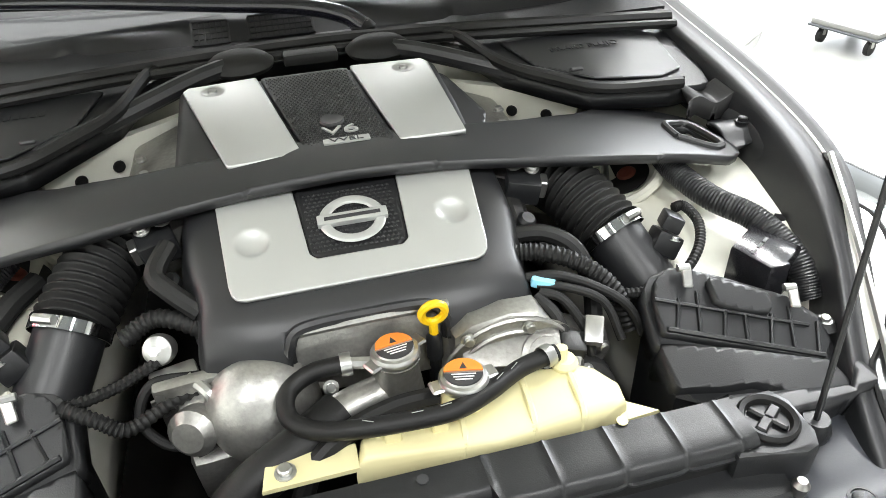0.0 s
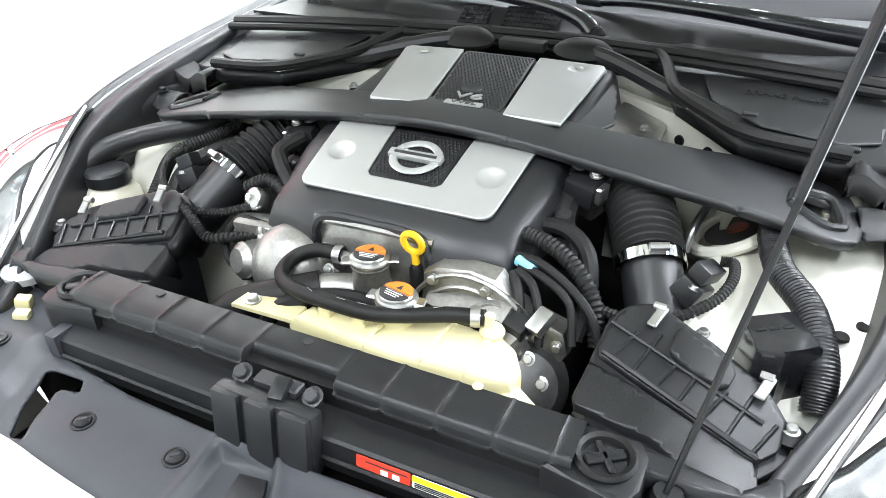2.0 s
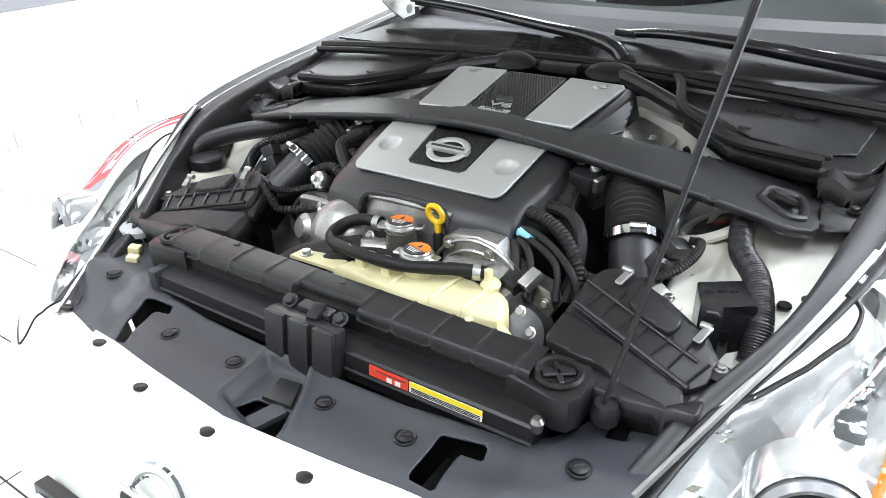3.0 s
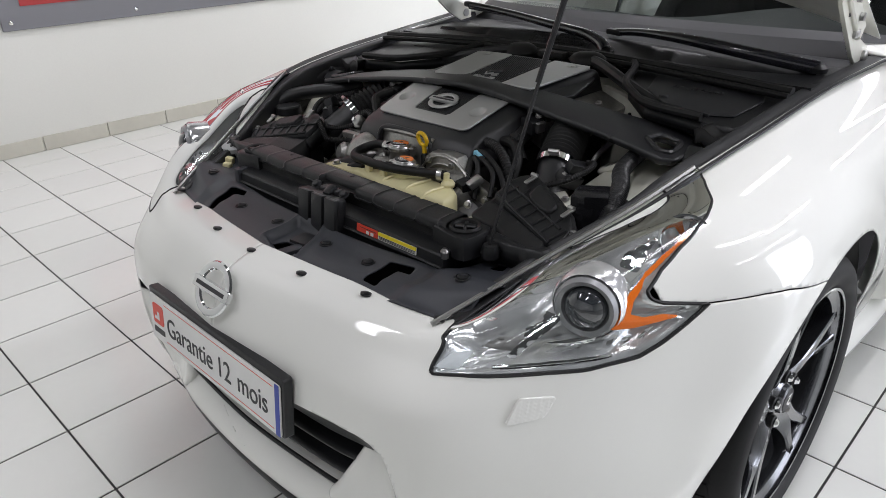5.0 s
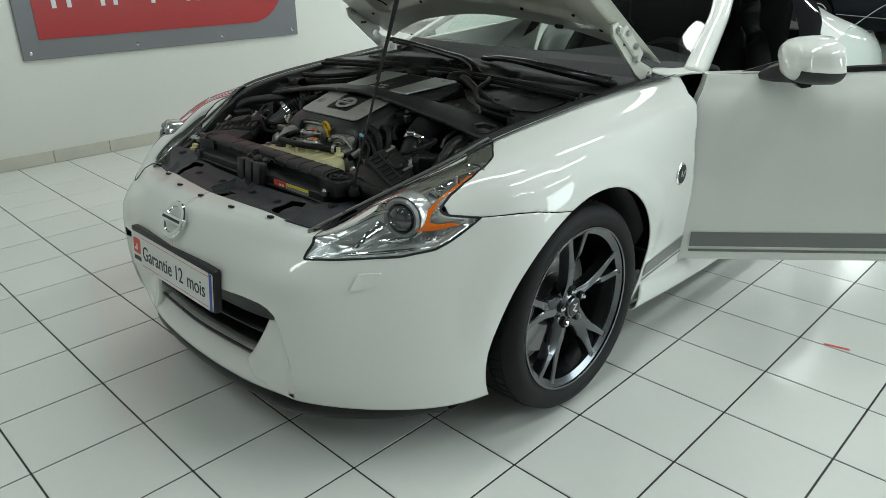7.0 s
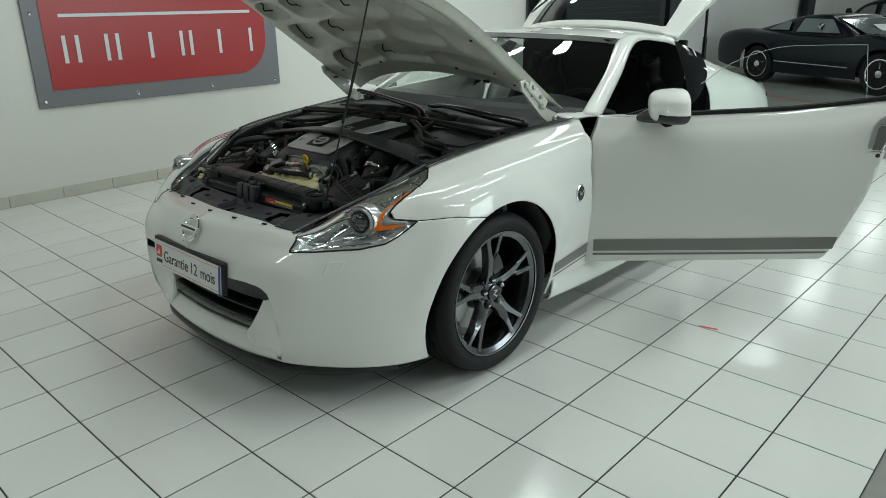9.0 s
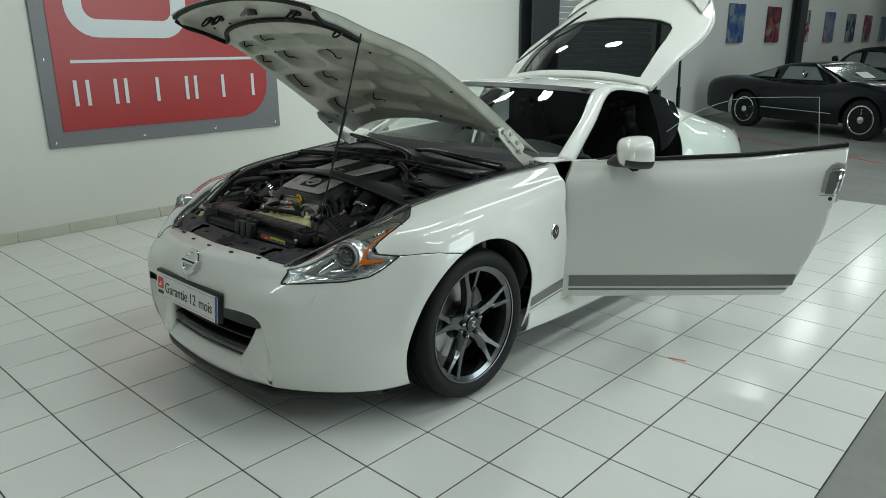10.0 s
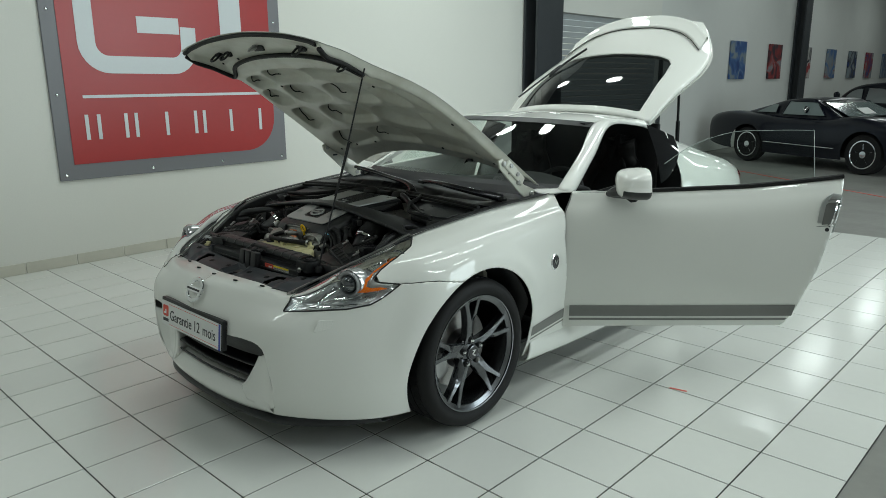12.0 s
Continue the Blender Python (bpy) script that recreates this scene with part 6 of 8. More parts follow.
for k in range(5):
    part("casting_rib", tube([(-0.175 + 0.03 * k, 0.575 - 0.004 * k, 0.71), (-0.168 + 0.026 * k, 0.560, 0.752)], 0.0035, 6), ALLOY, tl_)
for k in range(4):
    part("casting_rib", tube([(0.125 + 0.03 * k, 0.56 - 0.012 * k, 0.74), (0.135 + 0.028 * k, 0.553 - 0.010 * k, 0.775 - 0.008 * k)], 0.0035, 6), ALLOY, tr_)
part("cover_port", lathe([(0.030, 0), (0.030, 0.010), (0.024, 0.014), (0.020, 0.006)], 24, m=pose(0.185, 0.545, 0.775, 50, 0, 12)), ALLOY, tr_)
part("sensor", box((0.035, 0.03, 0.028), (0.19, 0.53, 0.775), rot=(20, 10, -20), bevel=0.005), BLACK, tr_)
part("sensor", box((0.03, 0.035, 0.02), (-0.205, 0.56, 0.745), rot=(10, 0, 20), bevel=0.004), BLACK, tl_)
val = part("valve_body", box((0.052, 0.036, 0.045), (-0.226, 0.605, 0.782), rot=(8, 0, 14), bevel=0.005), STEEL, car, "zinc vacuum valve with bracket")
part("valve_dome", lathe([(0.016, -0.012), (0.0185, -0.002), (0.0185, 0.002), (0.0165, 0.008), (0.010, 0.011)], 22, m=pose(-0.238, 0.630, 0.822, 55, 0, -14)), STEEL, val)
part("valve_nut", lathe([(0.006, 0.010), (0.006, 0.018)], 6, m=pose(-0.238, 0.630, 0.822, 55, 0, -14)), CHROME, val)
part("valve_pipe", tube([(-0.21, 0.60, 0.80), (-0.19, 0.575, 0.795), (-0.185, 0.57, 0.77)], 0.007, 8, 12), STEEL, val)
part("valve_plate", box((0.045, 0.003, 0.035), (-0.235, 0.60, 0.770), rot=(15, 0, 25)), STEEL, val, smooth=False)

# engine cover, front piece
CZ_Y, CZ_Z = [0.575, 0.583, 0.597, 0.615, 0.64, 0.70, 0.77, 0.83], [0.80, 0.832, 0.850, 0.861, 0.8705, 0.889, 0.908, 0.916]
cover_rows = []
for y, z in zip(CZ_Y, CZ_Z):
    w = 0.182 + 0.012 * (y > 0.64)
    cover_rows.append([(k * w, y + 0.012 * (abs(k) > 0.95), z - d) for k, d in ((-1.12, 0.075), (-1.06, 0.03), (-0.97, 0.007), (-0.6, 0.001), (0, 0), (0.6, 0.001), (0.97, 0.007), (1.06, 0.03), (1.12, 0.075))])
cg = loft(cover_rows, 60, 90).reshape(-1, 3)
arch_cut = np.where(cg[:, 1] < 0.612, np.maximum(np.abs(cg[:, 0] + 0.008) - 0.088, cg[:, 2] - 0.846 + 0.00 * cg[:, 0]), 1.0)
notch = np.where(cg[:, 2] < 0.80, -1.0, 1.0)
ec = part("engine_cover", clip(cg, grid_faces(60, 90), np.minimum.reduce([arch_cut, notch, *[np.hypot(cg[:, 0] - a, cg[:, 1] - 0.702) - 0.0225 for a in (-0.121, 0.121)]])), SATIN, car, "black engine cover with silver panels")
up(ec, 0.006)
mid_line = cg.reshape(60, 90, 3)[:, 45]
cz_f = lambda x, y: float(np.interp(y, mid_line[:, 1], mid_line[:, 2]))
arch_rim = part("cover_arch", tube([(-0.098, 0.588, 0.80), (-0.096, 0.584, 0.83), (-0.078, 0.59, 0.848), (0, 0.592, 0.85), (0.062, 0.59, 0.848), (0.08, 0.584, 0.83), (0.082, 0.588, 0.80)], 0.007, 8, 40), SATIN, ec)
SIL = [(-0.1515, 0.646), (-0.1495, 0.636), (-0.144, 0.629), (-0.135, 0.626), (0.132, 0.628), (0.141, 0.631), (0.147, 0.638), (0.1495, 0.648), (0.162, 0.775), (0.066, 0.775), (0.060, 0.672), (0.052, 0.664), (-0.050, 0.664), (-0.058, 0.672), (-0.066, 0.775), (-0.160, 0.775)]
CUPS = [(-0.121, 0.702), (0.121, 0.702)]
cup_f = lambda x, y: cz_f(x, y) - 0.0075 * max(0.0, 1 - (min(math.hypot(x - a, y - b) for a, b in CUPS) / 0.0205) ** 2)
sil = part("silver_panel", sheet(SIL, cup_f, 0.0030, add=0.0055), SILVER, ec, "satin silver panel")
up(sil, 0.005)
BAD = [(-0.0565, 0.674), (-0.050, 0.667), (0.050, 0.667), (0.0585, 0.674), (0.064, 0.775), (-0.064, 0.775)]
bp_ = part("badge_panel", sheet(BAD, cz_f, 0.006, add=0.0035), BLACK, ec)
up(bp_, 0.004)
emblem(ec, pose(0.0, 0.712, 0.8985, 15, 0, 0), 0.034, SILVER)

# engine cover, rear piece
rc = part("engine_cover", (lambda b: b)(box((0.44, 0.30, 0.09), (-0.008, 0.965, 0.885), rot=(4, 0, 0), bevel=0.02, seg=3, taper=0.92)), SATIN, car, "black rear engine cover with silver strips")
rz = lambda x, y: 0.9365 + 0.035 * (y - 0.95)
for s, poly in ((-1, [(-0.202, 1.065), (-0.195, 1.078), (-0.092, 1.088), (-0.045, 0.83), (-0.140, 0.822)]), (1, [(0.056, 1.090), (0.172, 1.085), (0.180, 1.070), (0.176, 0.828), (0.086, 0.83)])):
    q = (-0.158, 1.055) if s < 0 else (0.137, 1.058)
    sp = part("silver_strip", sheet(poly, lambda x, y: rz(x, y) - 0.005 * max(0.0, 1 - (math.hypot(x - q[0], y - q[1]) / 0.0165) ** 2) ** 0.8, 0.004, add=0.0035), SILVER, rc, "satin silver strip")
    up(sp, 0.006)
    part("screw_head", lathe([(0.007, 0.0), (0.0065, 0.003), (0.003, 0.004)], 14, m=pose(*q, rz(*q) + 0.003)), STEEL, sp)
rp = part("mesh_panel", sheet([(-0.086, 1.084), (0.050, 1.086), (0.080, 0.832), (-0.038, 0.832)], rz, 0.008, add=0.003), BLACK, rc)
up(rp, 0.006)
for panel, hgt, spots in ((rp, rz, [(x, y) for j, y in enumerate(np.arange(0.845, 1.08, 0.0062)) for x in np.arange(-0.08 + 0.0031 * (j % 2), 0.08, 0.0062) if -0.038 - 0.19 * (y - 0.832) + 0.004 < x < 0.080 - 0.118 * (y - 0.832) - 0.004]), (bp_, cz_f, [(x, y) for j, y in enumerate(np.arange(0.675, 0.768, 0.0062)) for x in np.arange(-0.053 + 0.0031 * (j % 2), 0.054, 0.0062)])):
    vs, fs = [], []
    for x, y in spots:
        z, n0, r = hgt(x, y) + (0.0032 if panel is rp else 0.0036), len(vs), 0.0021
        vs += [(x - r, y - r, z), (x + r, y - r, z), (x + r, y + r, z), (x - r, y + r, z), (x, y, z + 0.0016)]
        fs += [(n0, n0 + 1, n0 + 4), (n0 + 1, n0 + 2, n0 + 4), (n0 + 2, n0 + 3, n0 + 4), (n0 + 3, n0, n0 + 4)]
    part("mesh_texture", (vs, fs), SATIN, panel, smooth=False)["kind"] = "stuff"
part("oil_port", lathe([(0.017, 0), (0.016, 0.004), (0.006, 0.001)], 20, m=pose(0.004, 0.905, rz(0, 0.905) + 0.004)), INK, rp)
for txt, at, size, mt in (("V6", (0.012, 0.873), 0.034, SILVER),):
    me_ = words(txt, size, 0.0012)
    me_.transform(pose(*at, rz(*at) + 0.006, 2, 0, 0) @ Matrix.Diagonal((1.35, 0.9, 1, 1)))
    part("engine_lettering", me_, mt, rp)
vp = part("vvel_plate", plate(rounded(0.062, 0.015, 0.002), 0, 0.002, m=pose(0.016, 0.843, rz(0, 0.843) + 0.005)), SILVER, rp, smooth=False)
me_ = words("VVEL", 0.0145, 0.0004)
me_.transform(pose(0.016, 0.843, rz(0, 0.843) + 0.0075) @ Matrix.Diagonal((1.4, 0.9, 1, 1)))
part("vvel_lettering", me_, INK, vp)
up(part("cover_edge", sheet([(0.178, 1.075), (0.206, 1.060), (0.236, 0.93), (0.205, 0.84), (0.178, 0.83)], lambda x, y: rz(x, y) - 0.012 - 0.25 * (x - 0.178), 0.008), SATIN, rc), 0.006)

# coolant tank, caps, dipstick, hoses
TANK_P = [(-0.05, 0.445), (0.10, 0.438), (0.215, 0.440), (0.248, 0.452), (0.252, 0.478), (0.235, 0.508), (0.205, 0.528), (0.12, 0.52), (0.03, 0.505), (-0.04, 0.482)]
tank = part("coolant_tank", plate(TANK_P, 0.66, 0.784, bevel=0.018, seg=4), TANK, car, "yellowed translucent coolant tank")
part("tank_tab", plate([(-0.142, 0.444), (-0.045, 0.446), (-0.045, 0.478), (-0.10, 0.480), (-0.138, 0.474)], 0.772, 0.778, bevel=0.002), TANK, tank)
part("tank_foot", plate([(0.235, 0.44), (0.285, 0.444), (0.25, 0.47)], 0.73, 0.762, bevel=0.003), TANK, tank)
bolt((-0.118, 0.46, 0.778), 0.0075, tank)
for x_ in (0.06, 0.135, 0.19):
    part("tank_rib", tube([(x_, 0.440, 0.70), (x_ + 0.002, 0.442, 0.765), (x_ + 0.006, 0.455, 0.785), (x_ + 0.012, 0.515, 0.785)], 0.004, 6, 20), TANK, tank)
part("tank_nozzle", tube([(0.195, 0.515, 0.78), (0.196, 0.517, 0.812)], 0.007, 8), TANK, tank)
part("tank_stub", lathe([(0.014, 0), (0.016, 0.008), (0.012, 0.014)], 14, m=pose(0.20, 0.516, 0.782)), TANK, tank)
for x_ in (0.005, 0.055):
    part("hose_clip", box((0.018, 0.012, 0.022), (x_ - 0.012, 0.468, 0.792), bevel=0.002, seg=1), TANK, tank)


def pressure_cap(at, parent, tilt):
    m = pose(*at, *tilt)
    cap = part("pressure_cap", lathe([(0.025, -0.006), (0.0275, -0.002), (0.0275, 0.003), (0.0255, 0.0065), (0.022, 0.0075), (0.0205, 0.010), (0.008, 0.0105)], 36, m=m), STEEL, parent, "zinc pressure cap with orange label")
    for a in (20, 200):
        part("cap_ear", box((0.018, 0.020, 0.005), bevel=0.002, seg=1, bm=None), STEEL, cap).matrix_basis = m @ pose(0, 0, 0, 0, 0, a) @ pose(0.029, 0, 0.0)
    half = [(0.021 * math.cos(a), 0.021 * math.sin(a)) for a in np.linspace(radians(5), radians(175), 16)]
    part("cap_label", plate(half, 0.0095, 0.0118, m=m), ORANGE, cap, "orange warning label", smooth=False)
    half = [(0.021 * math.cos(a), 0.021 * math.sin(a)) for a in np.linspace(radians(185), radians(355), 16)]
    part("cap_label", plate(half, 0.0095, 0.0114, m=m), INK, cap, smooth=False)
    part("label_bar", plate([(-0.004, 0.004), (0.004, 0.004), (0.0, 0.014)], 0.0118, 0.0123, m=m), INK, cap, smooth=False)
    for k in range(3):
        part("label_bar", plate([(-0.013 + 0.002 * k, -0.005 - 0.004 * k), (0.013 - 0.002 * k, -0.005 - 0.004 * k), (0.013 - 0.002 * k, -0.0035 - 0.004 * k), (-0.013 + 0.002 * k, -0.0035 - 0.004 * k)], 0.0114, 0.0118, m=m), WLABEL, cap, smooth=False)
    return cap


neck = part("filler_neck", lathe([(0.03, -0.06), (0.026, -0.03), (0.024, -0.012), (0.027, -0.004)], 24, m=pose(0.014, 0.547, 0.825)), ALLOY, car)
part("neck_outlet", tube([(0.014, 0.547, 0.775), (-0.03, 0.535, 0.775), (-0.055, 0.528, 0.772)], 0.021, 12, 12), ALLOY, neck)
part("neck_spout", tube([(-0.005, 0.552, 0.812), (-0.035, 0.556, 0.815)], 0.007, 8), STEEL, neck)
pressure_cap((0.014, 0.547, 0.825), neck, (-4, 0, 8))
pressure_cap((0.078, 0.501, 0.812), tank, (-4, 0, -12))
part("tank_neck", lathe([(0.026, -0.035), (0.024, -0.004)], 24, m=pose(0.078, 0.501, 0.812)), TANK, tank)
dip = part("dipstick", tube([(0.064 + 0.0135 * math.cos(a), 0.574 - 0.004 * math.sin(a), 0.848 + 0.016 * math.sin(a)) for a in np.linspace(0, 2 * math.pi, 25)], 0.0048, 8), YELLOW, car, "yellow ring handled oil dipstick")
part("dip_stem", tube([(0.064, 0.578, 0.832), (0.065, 0.579, 0.812)], 0.0055, 8), YELLOW, dip)
part("dip_collar", lathe([(0.010, -0.03), (0.0095, 0.0), (0.006, 0.006)], 14, m=pose(0.065, 0.579, 0.808)), BLACK, dip)
part("dip_tube", tube([(0.065, 0.579, 0.78), (0.066, 0.59, 0.70)], 0.008, 8), BLACK, dip)
hs = part("coolant_hose", tube([(-0.035, 0.556, 0.815), (-0.075, 0.557, 0.812), (-0.105, 0.545, 0.802), (-0.108, 0.515, 0.796), (-0.085, 0.490, 0.797), (-0.045, 0.474, 0.803), (0.01, 0.466, 0.807), (0.06, 0.466, 0.808), (0.10, 0.482, 0.806), (0.145, 0.508, 0.803), (0.19, 0.517, 0.806)], 0.0102, 12, 90), RUBBER, car, "black coolant overflow hose")
for k, (x_, y_, z_) in enumerate(((0.02, 0.4655, 0.8185), (0.05, 0.466, 0.8195), (-0.03, 0.470, 0.8155), (0.115, 0.490, 0.8175), (0.135, 0.502, 0.8155))):
    part("hose_print", box((0.012, 0.0007, 0.0006), (x_, y_, z_), rot=(0, 0, (0, 5, -25, 38, 40)[k])), SILVER, hs)
for q, r in (((-0.04, 0.556, 0.8145), (0, 90, 0)), ((0.178, 0.516, 0.8045), (0, 90, 20))):
    part("hose_clamp", lathe([(0.013, -0.006), (0.0135, 0), (0.013, 0.006)], 18, m=pose(*q, *r), cap=False), STEEL, hs)
part("lower_hose", tube([(-0.055, 0.528, 0.772), (-0.10, 0.50, 0.765), (-0.16, 0.475, 0.745), (-0.21, 0.455, 0.70)], 0.026, 14, 30), RUBBER, car)
part("branch_hose", tube([(0.05, 0.51, 0.785), (0.0, 0.505, 0.787), (-0.05, 0.49, 0.782), (-0.09, 0.47, 0.765), (-0.11, 0.455, 0.73)], 0.012, 10, 30), RUBBER, car)

# intake: bellows, clamps, pipes and filter boxes on both sides
for s in (1, -1):
    bl = part("intake_bellows", tube(mir([(0.250, 0.90, 0.836), (0.282, 0.85, 0.846), (0.315, 0.785, 0.840), (0.346, 0.708, 0.812)], s), ribbed(0.0475, 21, 0.0075), 28, 320), RUBBER, car, "ribbed black intake bellows")
    part("bellows_collar", tube(mir([(0.235, 0.93, 0.826), (0.256, 0.885, 0.838)], s), 0.043, 20), RUBBER, bl)
    pp = part("intake_pipe", tube(mir([(0.343, 0.716, 0.816), (0.355, 0.69, 0.796), (0.378, 0.64, 0.758), (0.394, 0.60, 0.715)], s), 0.040, 24, 20), SATIN, car, "smooth black intake pipe")
    d_ = Vector((0.015 * s, -0.035, -0.024)).normalized()
    for k, (q, r) in enumerate((((0.3465 * s, 0.706, 0.811), 0.0455), ((0.252 * s, 0.889, 0.838), 0.0455))):
        mc = Matrix.Translation(q) @ d_.to_track_quat("Z", "Y").to_matrix().to_4x4()
        cl_ = part("pipe_clamp", lathe([(r, -0.008), (r + 0.0012, -0.0075), (r + 0.0012, 0.0075), (r, 0.008)], 40, m=mc, cap=False), CHROME, bl, "bright steel hose clamp")
        part("clamp_screw", lathe([(0.006, -0.012), (0.006, 0.012)], 8, m=mc @ pose(0.0, r + 0.006, 0, 0, 90, 0)), STEEL, cl_)
    # air mass sensor with its lead
    sn = part("air_sensor", box((0.035, 0.05, 0.032), (s * 0.405, 0.672, 0.807), rot=(-25, 22 * s, -25 * s), bevel=0.005), BLACK, pp)
    part("sensor_plug", box((0.026, 0.045, 0.022), (s * 0.418, 0.682, 0.832), rot=(-20, 20 * s, -30 * s), bevel=0.004), BLACK, sn)
    bolt((s * 0.408, 0.652, 0.822), 0.005, sn, rot=(-20, 20 * s, 0))
    part("sensor_lead", tube(mir([(0.43, 0.70, 0.84), (0.446, 0.70, 0.84), (0.448, 0.665, 0.835), (0.43, 0.63, 0.822), (0.39, 0.60, 0.808), (0.34, 0.592, 0.80), (0.29, 0.605, 0.80), (0.24, 0.62, 0.815)], s), ribbed(0.0075, 60, 0.0015), 8, 240), RUBBER, sn)
    # filter box: tilted ribbed lid over a deep tray
    lidz = lambda x, y: 0.795 - 0.042 * (abs(x) - 0.324) + 0.45 * (y - 0.521)
    groove = lambda x: 0.521 - 0.34 * (abs(x) - 0.324)
    LID = [(0.326, 0.522), (0.334, 0.566), (0.346, 0.586), (0.366, 0.596), (0.386, 0.594), (0.434, 0.573), (0.50, 0.540), (0.530, 0.508), (0.527, 0.480), (0.506, 0.461)]
    TRAY = [(0.314, 0.462), (0.322, 0.52), (0.332, 0.575), (0.40, 0.585), (0.52, 0.50), (0.508, 0.425), (0.455, 0.415), (0.37, 0.440), (0.345, 0.455)]
    fl = (lambda q: q) if s == 1 else (lambda q: flip(*q))
    tray = part("filter_box", plate([(s * x, y) for x, y in (TRAY if s == 1 else TRAY[::-1])], 0.52, 0.752, bevel=0.012), BLACK, car, "black air filter box with ribbed lid")
    li = part("filter_lid", fl(sheet(LID, lidz, 0.006)), BLACK, tray)
    up(li, 0.03)
    up(part("tray_rim", fl(sheet([(0.318, 0.516), (0.326, 0.578), (0.342, 0.598), (0.370, 0.606), (0.44, 0.584), (0.506, 0.550), (0.540, 0.510), (0.536, 0.474), (0.508, 0.452)], lambda x, y: lidz(x, y) - 0.014, 0.007)), BLACK, tray), 0.035)
    up(part("tray_slope", fl(sheet([(0.314, 0.462), (0.320, 0.517), (0.506, 0.454), (0.514, 0.428), (0.500, 0.412), (0.452, 0.420), (0.405, 0.446), (0.375, 0.448), (0.345, 0.455)], lambda x, y: 0.786 - 0.042 * (abs(x) - 0.324) - 0.30 * max(0.0, groove(x) - y) - 0.10 * max(0.0, abs(x) - 0.40), 0.007)), BLACK, tray), 0.07)
    up(part("lid_step", fl(sheet([(0.404, 0.571), (0.446, 0.553), (0.474, 0.538), (0.466, 0.516), (0.432, 0.524), (0.402, 0.538)], lambda x, y: lidz(x, y) + 0.011, 0.006)), BLACK, li), 0.02)
    for d0, r0 in ((0.006, 0.0035), (0.042, 0.0026)):
        part("lid_rail", tube(mir([(x, groove(x) + d0, lidz(x, groove(x) + d0) + 0.002) for x in (0.332, 0.39, 0.45, 0.508)], s), r0, 6), BLACK, li)
    for k in range(7):
        x0 = 0.342 + 0.0265 * k
        p0, p1 = (x0, groove(x0) + 0.004), (x0 + 0.020, groove(x0 + 0.020) + (0.062 if k % 2 else 0.048))
        part("lid_rib", tube(mir([(*p0, lidz(*p0) + 0.001), (*p1, lidz(*p1) + 0.002)], s), 0.0026, 6), BLACK, li)
    for x_, y_ in ((0.380, 0.580), (0.503, 0.536)):
        ck = part("lid_clip", box((0.012, 0.03, 0.005), (s * x_, y_ - 0.006, lidz(x_, y_) + 0.008), rot=(22, 0, -20 * s), bevel=0.0015, seg=1), STEEL, li, "bright steel lid clip")
        part("clip_roll", tube(mir([(x_ - 0.007, y_ + 0.006, lidz(x_, y_) + 0.014), (x_ + 0.007, y_ + 0.004, lidz(x_, y_) + 0.014)], s), 0.005, 8), STEEL, ck)
    part("box_mount", lathe([(0.016, 0), (0.018, 0.006), (0.010, 0.012)], 16, m=pose(s * 0.535, 0.505, 0.765)), RUBBER, tray)
    bolt((s * 0.535, 0.505, 0.776), 0.006, tray)
    # ducts from the box towards the nose
    up(part("duct_cover", fl(sheet([(0.33, 0.40), (0.46, 0.395), (0.535, 0.41), (0.535, 0.45), (0.50, 0.41), (0.36, 0.435)], lambda x, y: 0.762 + 0.01 * math.cos(30 * (y - 0.42)), 0.008)), BLACK, car), 0.05)

# hoses down the wings
for s, pts in ((1, [(0.482, 0.835, 0.845), (0.484, 0.79, 0.838), (0.50, 0.72, 0.832), (0.535, 0.66, 0.825), (0.556, 0.60, 0.80), (0.56, 0.56, 0.76)]), (-1, [(-0.47, 0.84, 0.845), (-0.50, 0.79, 0.84), (-0.56, 0.72, 0.836), (-0.60, 0.66, 0.825), (-0.62, 0.60, 0.79)])):
    part("wing_hose", tube(pts, ribbed(0.0185, 75, 0.0012) if s == 1 else 0.02, 14, 320 if s == 1 else 30), BLACK, car, "thick black hose along the inner wing")
part("wing_hose", tube([(-0.43, 0.83, 0.84), (-0.455, 0.78, 0.83), (-0.49, 0.72, 0.815), (-0.475, 0.66, 0.79), (-0.46, 0.60, 0.75)], ribbed(0.013, 50, 0.002), 10, 200), RUBBER, car)
part("wing_hose", tube([(-0.40, 0.81, 0.82), (-0.43, 0.76, 0.815), (-0.46, 0.70, 0.79), (-0.44, 0.64, 0.76)], 0.015, 10, 30), RUBBER, car)

# fuse box, bottle, washer filler
fb = part("fuse_box", plate([(0.487, 0.561), (0.516, 0.563), (0.526, 0.580), (0.552, 0.590), (0.522, 0.652), (0.468, 0.616)], 0.72, 0.826, bevel=0.004), material("gloss_black_lid", (0.012, 0.012, 0.014), 0.16, spec=0.6, grain=0.2, scale=400), car, "glossy black fuse box")
for k in range(3):
    part("label_bar", box((0.012, 0.004, 0.001), (0.488 + 0.014 * k, 0.597 + 0.009 * k, 0.8265), rot=(0, 0, 33)), BLACK, fb)
bo = part("fluid_bottle", lathe([(0.042, -0.11), (0.047, -0.06), (0.049, -0.03), (0.045, -0.010), (0.034, 0.002), (0.028, 0.010)], 32, m=pose(-0.565, 0.632, 0.782)), material("milky_bottle", (0.74, 0.71, 0.58), 0.4, grain=0.05), car, "milky fluid bottle with black cap")
part("bottle_cap", lathe([(0.034, 0.004), (0.037, 0.006), (0.037, 0.026), (0.033, 0.030), (0.01, 0.031)], 28, m=pose(-0.565, 0.632, 0.782)), BLACK, bo)
